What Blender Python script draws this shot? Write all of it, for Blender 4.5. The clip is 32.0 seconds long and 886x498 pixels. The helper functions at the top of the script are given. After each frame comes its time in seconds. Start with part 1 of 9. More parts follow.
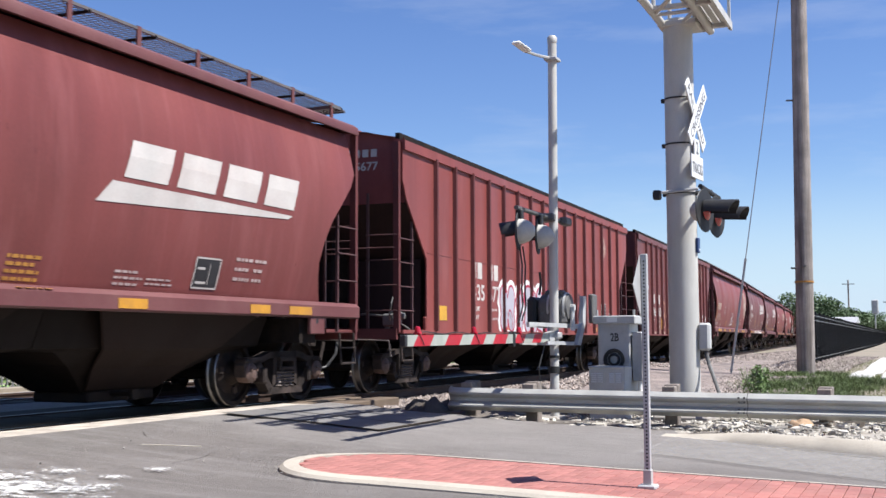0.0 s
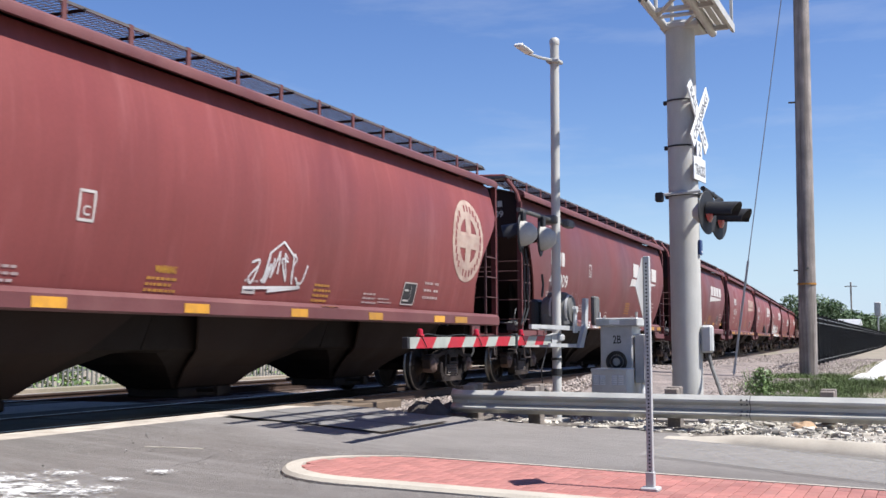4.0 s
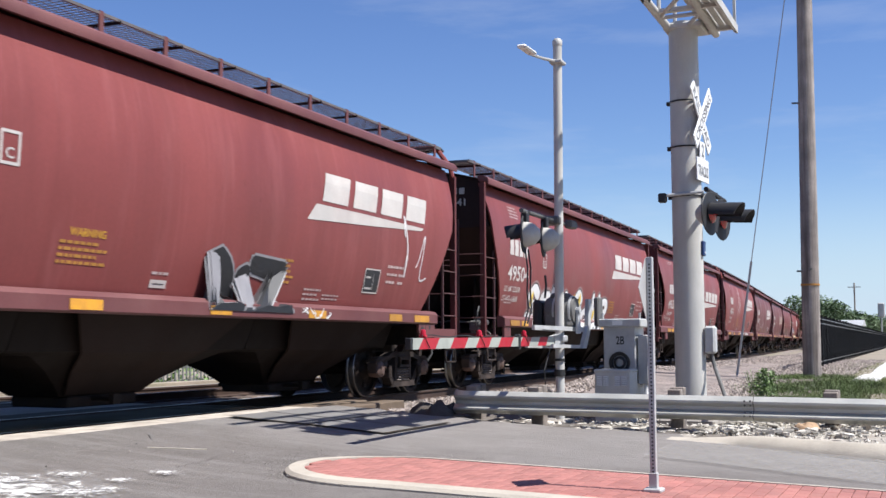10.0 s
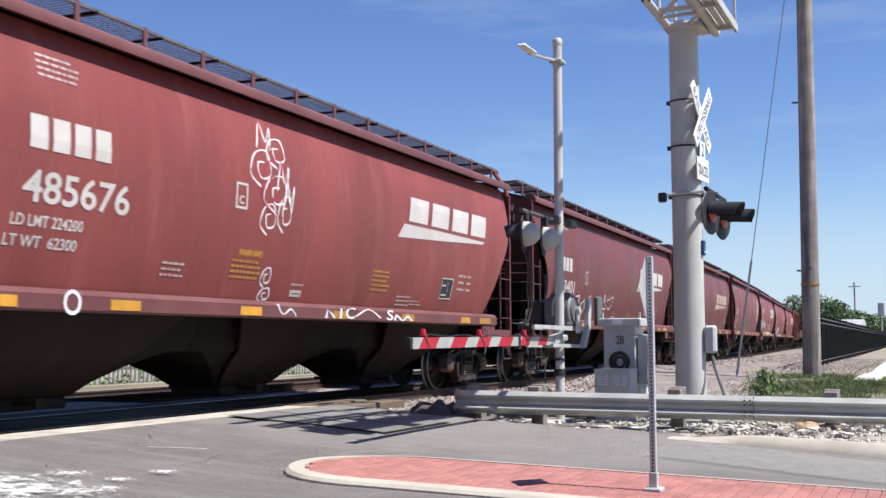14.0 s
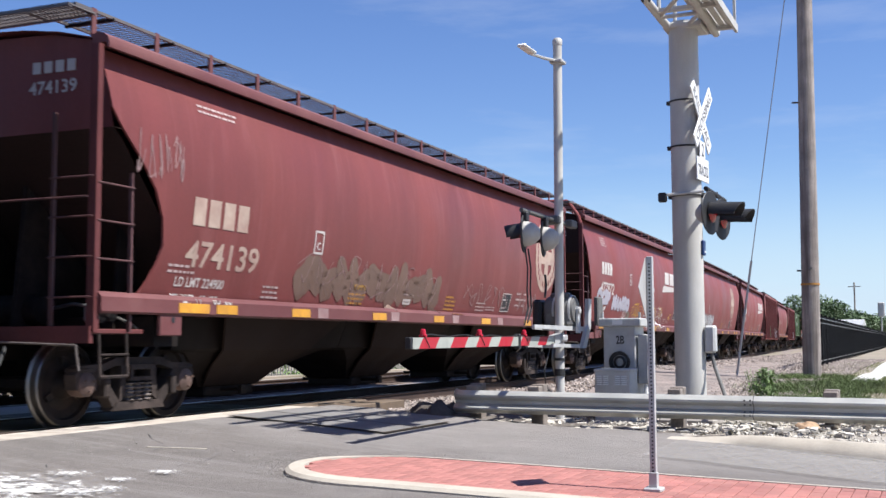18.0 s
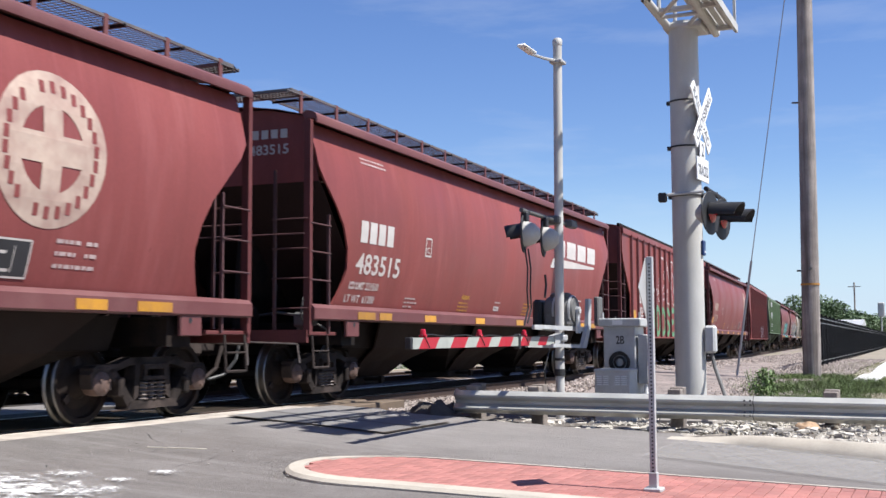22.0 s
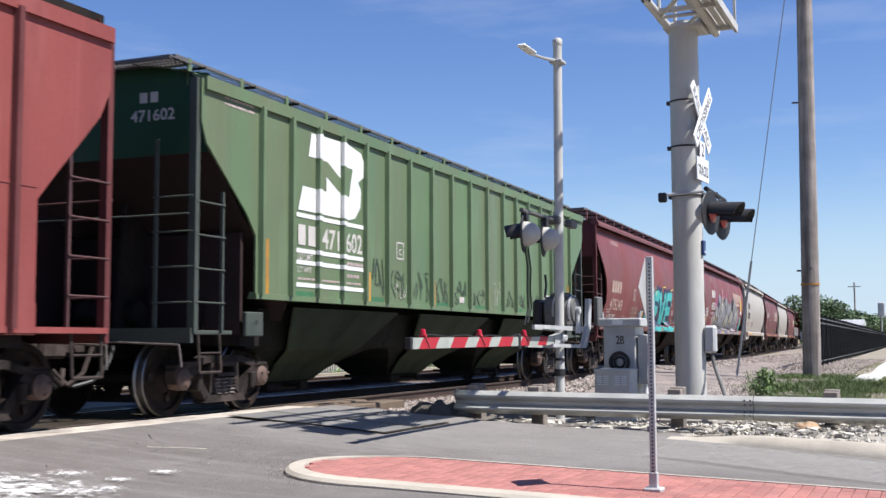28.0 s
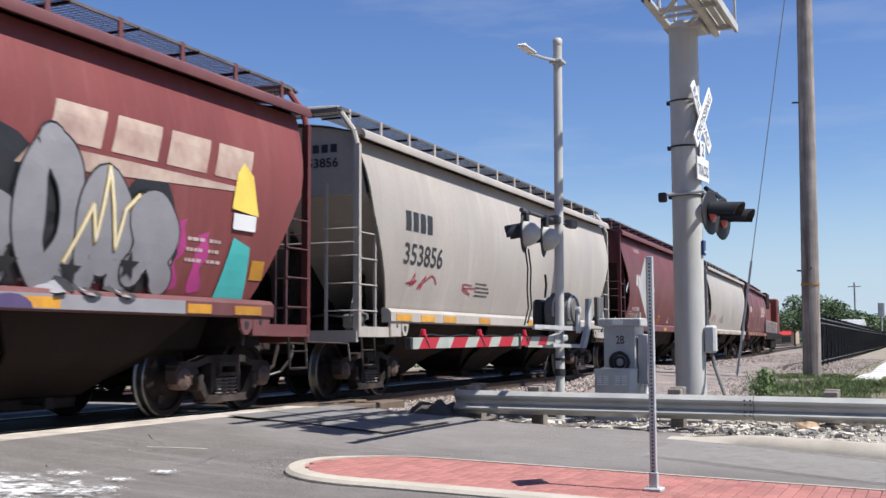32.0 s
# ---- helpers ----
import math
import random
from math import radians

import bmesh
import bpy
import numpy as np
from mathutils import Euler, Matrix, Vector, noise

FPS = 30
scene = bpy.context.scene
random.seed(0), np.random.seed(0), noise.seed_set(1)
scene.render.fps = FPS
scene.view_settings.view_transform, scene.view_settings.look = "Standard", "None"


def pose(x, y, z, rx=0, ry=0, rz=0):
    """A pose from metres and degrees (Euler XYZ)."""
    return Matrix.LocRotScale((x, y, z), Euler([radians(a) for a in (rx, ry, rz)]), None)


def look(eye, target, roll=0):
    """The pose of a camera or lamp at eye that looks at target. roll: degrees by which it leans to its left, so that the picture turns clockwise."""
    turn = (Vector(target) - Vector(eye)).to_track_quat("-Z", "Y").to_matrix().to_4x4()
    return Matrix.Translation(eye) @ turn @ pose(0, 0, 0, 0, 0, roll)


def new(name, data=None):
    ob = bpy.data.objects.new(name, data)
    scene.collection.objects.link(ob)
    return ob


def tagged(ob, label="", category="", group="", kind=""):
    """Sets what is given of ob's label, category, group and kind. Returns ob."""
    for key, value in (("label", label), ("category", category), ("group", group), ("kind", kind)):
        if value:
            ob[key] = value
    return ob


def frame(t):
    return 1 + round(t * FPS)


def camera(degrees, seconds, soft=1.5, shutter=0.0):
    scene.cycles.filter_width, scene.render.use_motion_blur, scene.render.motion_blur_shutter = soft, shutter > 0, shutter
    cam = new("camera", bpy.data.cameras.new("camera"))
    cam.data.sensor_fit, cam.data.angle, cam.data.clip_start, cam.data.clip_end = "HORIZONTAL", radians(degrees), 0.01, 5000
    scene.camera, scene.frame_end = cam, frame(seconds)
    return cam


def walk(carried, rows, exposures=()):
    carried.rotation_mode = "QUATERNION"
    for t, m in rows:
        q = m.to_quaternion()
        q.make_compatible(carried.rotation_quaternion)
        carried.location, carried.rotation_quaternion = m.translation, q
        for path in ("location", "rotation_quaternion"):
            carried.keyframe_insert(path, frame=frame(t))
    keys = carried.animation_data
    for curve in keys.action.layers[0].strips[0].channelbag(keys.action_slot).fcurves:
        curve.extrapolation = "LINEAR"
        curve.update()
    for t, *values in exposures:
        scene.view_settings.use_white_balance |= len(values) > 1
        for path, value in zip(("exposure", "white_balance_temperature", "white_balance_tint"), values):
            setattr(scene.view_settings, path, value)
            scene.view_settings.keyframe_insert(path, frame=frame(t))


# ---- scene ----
cam = camera(43.05, 32.0, soft=1.5, shutter=0.1)
EYE = Vector((0.0, 0.0, 0.896))


def aim(yaw, pitch):
    y, p = radians(yaw), radians(pitch)
    way = Vector((math.cos(y) * math.cos(p), math.sin(y) * math.cos(p), math.sin(p)))
    return look(EYE, EYE + way, -0.255)


walk(cam, [
    (0.0, aim(23.411, 4.608)), (0.5, aim(23.454, 4.637)), (2.0, aim(23.454, 4.651)), (3.0, aim(23.498, 4.695)),
    (5.5, aim(23.555, 4.738)), (7.0, aim(23.598, 4.767)), (8.0, aim(23.639, 4.767)), (9.0, aim(23.685, 4.767)),
    (10.0, aim(23.685, 4.767)), (10.5, aim(23.685, 4.738)), (16.0, aim(23.685, 4.738)), (24.0, aim(23.685, 4.745)), (32.0, aim(23.69, 4.738))],
     [(0.0, 0.94, 6200, 10.5), (1.0, 0.76, 6200, 10.5), (2.0, 0.86, 6200, 10.5), (2.4, 0.80, 6200, 10.5), (3.0, 0.83, 6200, 10.5), (6.0, 0.93, 6200, 10.5), (9.5, 0.88, 6200, 10.5), (11.0, 0.80, 6200, 10.5), (13.0, 0.94, 6200, 10.5), (14.0, 0.86, 6200, 10.5), (17.0, 0.95, 6200, 10.5), (19.0, 0.96, 6200, 10.5), (20.5, 0.87, 6200, 10.5), (22.0, 0.93, 6200, 10.5), (24.0, 0.80, 6200, 10.5), (24.5, 0.77, 6200, 10.5), (25.0, 0.88, 6200, 10.5), (30.0, 0.87, 6200, 10.5), (31.0, 0.86, 6200, 10.5), (32.0, 0.71, 6200, 10.5)])

# ---- world and sun ----
TO_SUN = Vector((0.08, -1.0, 1.60)).normalized()
world = bpy.data.worlds.new("sky")
scene.world = world
world.use_nodes = True
wn, wl = world.node_tree.nodes, world.node_tree.links
sky = wn.new("ShaderNodeTexSky")
sky.sky_type, sky.sun_disc = "NISHITA", False
sky.sun_elevation, sky.sun_rotation = math.asin(TO_SUN.z), math.atan2(TO_SUN.x, TO_SUN.y)
sky.altitude, sky.air_density, sky.dust_density, sky.ozone_density = 100.0, 1.0, 0.15, 3.2
wn["Background"].inputs["Strength"].default_value = 0.074
tone = wn.new("ShaderNodeHueSaturation")
tone.inputs["Saturation"].default_value = 1.16
tone.inputs["Hue"].default_value = 0.514
wl.new(sky.outputs[0], tone.inputs["Color"])
# thin high cloud
place, puff, span, veil = wn.new("ShaderNodeTexCoord"), wn.new("ShaderNodeTexNoise"), wn.new("ShaderNodeMapRange"), wn.new("ShaderNodeMix")
flat = wn.new("ShaderNodeMapping")
flat.inputs["Scale"].default_value = (1.2, 1.6, 9.0)
puff.inputs["Scale"].default_value, puff.inputs["Detail"].default_value, puff.inputs["Roughness"].default_value = 2.2, 7.0, 0.6
span.inputs["From Min"].default_value, span.inputs["From Max"].default_value, span.inputs["To Max"].default_value = 0.52, 0.88, 0.28
veil.data_type = "RGBA"
veil.inputs["B"].default_value = (6.3, 6.5, 6.8, 1)
wl.new(place.outputs["Generated"], flat.inputs["Vector"])
wl.new(flat.outputs["Vector"], puff.inputs["Vector"])
wl.new(puff.outputs["Fac"], span.inputs["Value"])
wl.new(span.outputs["Result"], veil.inputs["Factor"])
# pale air near the horizon
split, low, haze = wn.new("ShaderNodeSeparateXYZ"), wn.new("ShaderNodeMapRange"), wn.new("ShaderNodeMix")
low.inputs["From Min"].default_value, low.inputs["From Max"].default_value = 0.0, 0.16
low.inputs["To Min"].default_value, low.inputs["To Max"].default_value = 0.85, 0.0
low.interpolation_type = "SMOOTHSTEP"
haze.data_type = "RGBA"
haze.inputs["B"].default_value = (4.3, 5.35, 6.6, 1)
wl.new(place.outputs["Generated"], split.inputs["Vector"])
wl.new(split.outputs["Z"], low.inputs["Value"])
wl.new(low.outputs["Result"], haze.inputs["Factor"])
wl.new(tone.outputs["Color"], haze.inputs["A"])
wl.new(haze.outputs["Result"], veil.inputs["A"])
wl.new(veil.outputs["Result"], wn["Background"].inputs["Color"])
sun = new("sun", bpy.data.lights.new("sun", "SUN"))
sun.data.energy, sun.data.angle, sun.data.color = 5.0, radians(0.53), (1.0, 0.955, 0.89)
sun.matrix_world = look(TO_SUN * 60, (0, 0, 0))


# ---- materials ----
def material(name, base, rough=0.6, metal=0.0, vary=0.25, scale=3.0, grain=60.0, bump=0.15, dirt=None, dirt_amount=0.0, dirt_scale=1.2, streak=None, island=0.0, random_by=0.0, spec=0.5):
    """Painted or natural surface: two scales of colour variation, optional dirt and vertical streaks, fine relief."""
    m = bpy.data.materials.new(name)
    m.use_nodes = True
    n, l = m.node_tree.nodes, m.node_tree.links
    b = n["Principled BSDF"]
    b.inputs["Roughness"].default_value, b.inputs["Metallic"].default_value = rough, metal
    b.inputs["Specular IOR Level"].default_value = spec
    co = n.new("ShaderNodeTexCoord")
    big, fine = n.new("ShaderNodeTexNoise"), n.new("ShaderNodeTexNoise")
    big.inputs["Scale"].default_value, big.inputs["Detail"].default_value = scale, 5.0
    fine.inputs["Scale"].default_value, fine.inputs["Detail"].default_value = grain, 3.0
    l.new(co.outputs["Object"], big.inputs["Vector"])
    l.new(co.outputs["Object"], fine.inputs["Vector"])

    def ramp(src, a, c, lo, hi):
        r = n.new("ShaderNodeMapRange")
        r.inputs["From Min"].default_value, r.inputs["From Max"].default_value = a, c
        r.inputs["To Min"].default_value, r.inputs["To Max"].default_value = lo, hi
        l.new(src, r.inputs["Value"])
        return r.outputs["Result"]

    def mul(a, c):
        q = n.new("ShaderNodeMath")
        q.operation = "MULTIPLY"
        l.new(a, q.inputs[0])
        l.new(c, q.inputs[1])
        return q.outputs[0]

    val = mul(ramp(big.outputs["Fac"], 0.3, 0.7, 1 - vary, 1 + vary), ramp(fine.outputs["Fac"], 0.3, 0.7, 1 - vary * 0.5, 1 + vary * 0.5))
    if random_by:
        oi = n.new("ShaderNodeObjectInfo")
        val = mul(val, ramp(oi.outputs["Random"], 0, 1, 1 - random_by, 1 + random_by))
    if island:
        ge = n.new("ShaderNodeNewGeometry")
        val = mul(val, ramp(ge.outputs["Random Per Island"], 0, 1, 1 - island, 1 + island))
    mix = n.new("ShaderNodeMix")
    mix.data_type, mix.blend_type = "RGBA", "MULTIPLY"
    mix.inputs["Factor"].default_value = 1.0
    mix.inputs["A"].default_value = (*base, 1)
    l.new(val, mix.inputs["B"])
    out = mix.outputs["Result"]
    if dirt:
        mp = n.new("ShaderNodeMapping")
        mp.inputs["Scale"].default_value = streak or (1, 1, 1)
        l.new(co.outputs["Object"], mp.inputs["Vector"])
        dn = n.new("ShaderNodeTexNoise")
        dn.inputs["Scale"].default_value, dn.inputs["Detail"].default_value = dirt_scale, 7.0
        dn.inputs["Roughness"].default_value = 0.65
        l.new(mp.outputs["Vector"], dn.inputs["Vector"])
        mx = n.new("ShaderNodeMix")
        mx.data_type = "RGBA"
        mx.inputs["B"].default_value = (*dirt, 1)
        l.new(ramp(dn.outputs["Fac"], 0.42, 0.75, 0, dirt_amount), mx.inputs["Factor"])
        l.new(out, mx.inputs["A"])
        out = mx.outputs["Result"]
    l.new(out, b.inputs["Base Color"])
    l.new(ramp(big.outputs["Fac"], 0.3, 0.7, max(0.05, rough - 0.12), min(1, rough + 0.12)), b.inputs["Roughness"])
    if bump:
        bp = n.new("ShaderNodeBump")
        bp.inputs["Strength"].default_value, bp.inputs["Distance"].default_value = bump, 0.01
        l.new(fine.outputs["Fac"], bp.inputs["Height"])
        l.new(bp.outputs["Normal"], b.inputs["Normal"])
    return m


DOWN, ALONG = (1, 1, 0.12), (1, 0.1, 1)
RUST, SOOT, DUST = (0.055, 0.034, 0.024), (0.02, 0.015, 0.014), (0.24, 0.18, 0.15)


def car_paint(name, base, amount=0.35, dirt=SOOT):
    m = material(name, base, 0.5, 0, 0.09, 0.55, 25, 0.05, dirt, amount * 0.62, 0.9, DOWN, spec=0.26)
    n, l = m.node_tree.nodes, m.node_tree.links
    b = n["Principled BSDF"]
    under = b.inputs["Base Color"].links[0].from_socket
    co = n.new("ShaderNodeTexCoord")
    pale, rust = tuple(min(0.6, v * 1.28 + 0.035) for v in base), tuple(v * 0.68 for v in base)
    # chalky scuffs, thin rain streaks, small rust-dark chips
    for scale, size, amount, tint, lo, hi in (((1, 0.1, 0.22), 2.6, 0.30, pale, 0.54, 0.70), ((1, 0.1, 0.035), 7.0, 0.25, rust, 0.55, 0.74), ((1, 0.1, 0.05), 11.0, 0.20, pale, 0.56, 0.72), ((1, 0.3, 0.6), 8.0, 0.8, rust, 0.70, 0.74)):
        mp, nz, rg, mx = n.new("ShaderNodeMapping"), n.new("ShaderNodeTexNoise"), n.new("ShaderNodeMapRange"), n.new("ShaderNodeMix")
        mp.inputs["Scale"].default_value = scale
        mp.inputs["Location"].default_value = (size, 0.3 * size, 0)
        nz.inputs["Scale"].default_value, nz.inputs["Detail"].default_value, nz.inputs["Roughness"].default_value = size, 5.0, 0.6
        rg.inputs["From Min"].default_value, rg.inputs["From Max"].default_value, rg.inputs["To Max"].default_value = lo, hi, amount
        mx.data_type = "RGBA"
        mx.inputs["B"].default_value = (*tint, 1)
        l.new(co.outputs["Object"], mp.inputs["Vector"])
        l.new(mp.outputs["Vector"], nz.inputs["Vector"])
        l.new(nz.outputs["Fac"], rg.inputs["Value"])
        l.new(rg.outputs["Result"], mx.inputs["Factor"])
        l.new(under, mx.inputs["A"])
        under = mx.outputs["Result"]
    l.new(under, b.inputs["Base Color"])
    return m


def street(name, base, pale, dark):
    """Old asphalt: blotches, tyre-worn streaks along the street, aggregate speckle."""
    m = material(name, base, 0.93, 0, 0.12, 0.45, 160, 1.0, dark, 0.55, 0.9, spec=0.3)
    n, l = m.node_tree.nodes, m.node_tree.links
    b = n["Principled BSDF"]
    under = b.inputs["Base Color"].links[0].from_socket
    co = n.new("ShaderNodeTexCoord")
    for scale, size, amount, tint, lo, hi in (((1, 0.06, 1), 4.5, 0.4, pale, 0.5, 0.72), ((1, 0.3, 1), 7.0, 0.45, dark, 0.52, 0.75), ((1, 1, 1), 1.7, 0.4, pale, 0.52, 0.75), ((1, 1, 1), 70.0, 0.8, pale, 0.55, 0.70), ((1, 1, 1), 95.0, 0.8, dark, 0.55, 0.70)):
        mp, nz, rg, mx = n.new("ShaderNodeMapping"), n.new("ShaderNodeTexNoise"), n.new("ShaderNodeMapRange"), n.new("ShaderNodeMix")
        mp.inputs["Scale"].default_value = scale
        nz.inputs["Scale"].default_value, nz.inputs["Detail"].default_value, nz.inputs["Roughness"].default_value = size, 5.0, 0.65
        rg.inputs["From Min"].default_value, rg.inputs["From Max"].default_value, rg.inputs["To Max"].default_value = lo, hi, amount
        mx.data_type = "RGBA"
        mx.inputs["B"].default_value = (*tint, 1)
        l.new(co.outputs["Object"], mp.inputs["Vector"])
        l.new(mp.outputs["Vector"], nz.inputs["Vector"])
        l.new(nz.outputs["Fac"], rg.inputs["Value"])
        l.new(rg.outputs["Result"], mx.inputs["Factor"])
        l.new(under, mx.inputs["A"])
        under = mx.outputs["Result"]
    # the lane past the island is bleached by traffic
    sep, nz, wob, rg, mx = n.new("ShaderNodeSeparateXYZ"), n.new("ShaderNodeTexNoise"), n.new("ShaderNodeMath"), n.new("ShaderNodeMapRange"), n.new("ShaderNodeMix")
    nz.inputs["Scale"].default_value, nz.inputs["Detail"].default_value = 0.7, 6.0
    wob.operation, wob.inputs[1].default_value = "MULTIPLY_ADD", 3.0
    rg.inputs["From Min"].default_value, rg.inputs["From Max"].default_value, rg.inputs["To Max"].default_value = 11.2, 12.6, 0.36
    rg.interpolation_type = "SMOOTHSTEP"
    mx.data_type = "RGBA"
    mx.inputs["B"].default_value = (*pale, 1)
    l.new(co.outputs["Object"], sep.inputs["Vector"])
    l.new(co.outputs["Object"], nz.inputs["Vector"])
    l.new(nz.outputs["Fac"], wob.inputs[0])
    l.new(sep.outputs["X"], wob.inputs[2])
    l.new(wob.outputs[0], rg.inputs["Value"])
    l.new(rg.outputs["Result"], mx.inputs["Factor"])
    l.new(under, mx.inputs["A"])
    l.new(mx.outputs["Result"], b.inputs["Base Color"])
    return m


def flaking(name, base, reach, cover, size=5.0, soft=0.045):
    """Paint worn through in ragged flakes, thinning out from the middle of its sheet."""
    m = material(name, base, 0.85, 0, 0.1, 5, 70, 0.2)
    n, l = m.node_tree.nodes, m.node_tree.links
    co, fleck = n.new("ShaderNodeTexCoord"), n.new("ShaderNodeTexNoise")
    fleck.inputs["Scale"].default_value, fleck.inputs["Detail"].default_value, fleck.inputs["Roughness"].default_value = size, 9.0, 0.72
    far, fall, add = n.new("ShaderNodeVectorMath"), n.new("ShaderNodeMapRange"), n.new("ShaderNodeMath")
    far.operation, add.operation = "LENGTH", "ADD"
    fall.inputs["From Max"].default_value, fall.inputs["To Min"].default_value, fall.inputs["To Max"].default_value = reach, 0.07, -0.2
    cut = n.new("ShaderNodeMapRange")
    cut.inputs["From Min"].default_value, cut.inputs["From Max"].default_value = 0.515 - soft, 0.515 + soft
    cut.inputs["To Max"].default_value = cover
    l.new(co.outputs["Object"], fleck.inputs["Vector"])
    l.new(co.outputs["Object"], far.inputs[0])
    l.new(far.outputs["Value"], fall.inputs["Value"])
    l.new(fleck.outputs["Fac"], add.inputs[0])
    l.new(fall.outputs["Result"], add.inputs[1])
    l.new(add.outputs[0], cut.inputs["Value"])
    l.new(cut.outputs["Result"], n["Principled BSDF"].inputs["Alpha"])
    return m


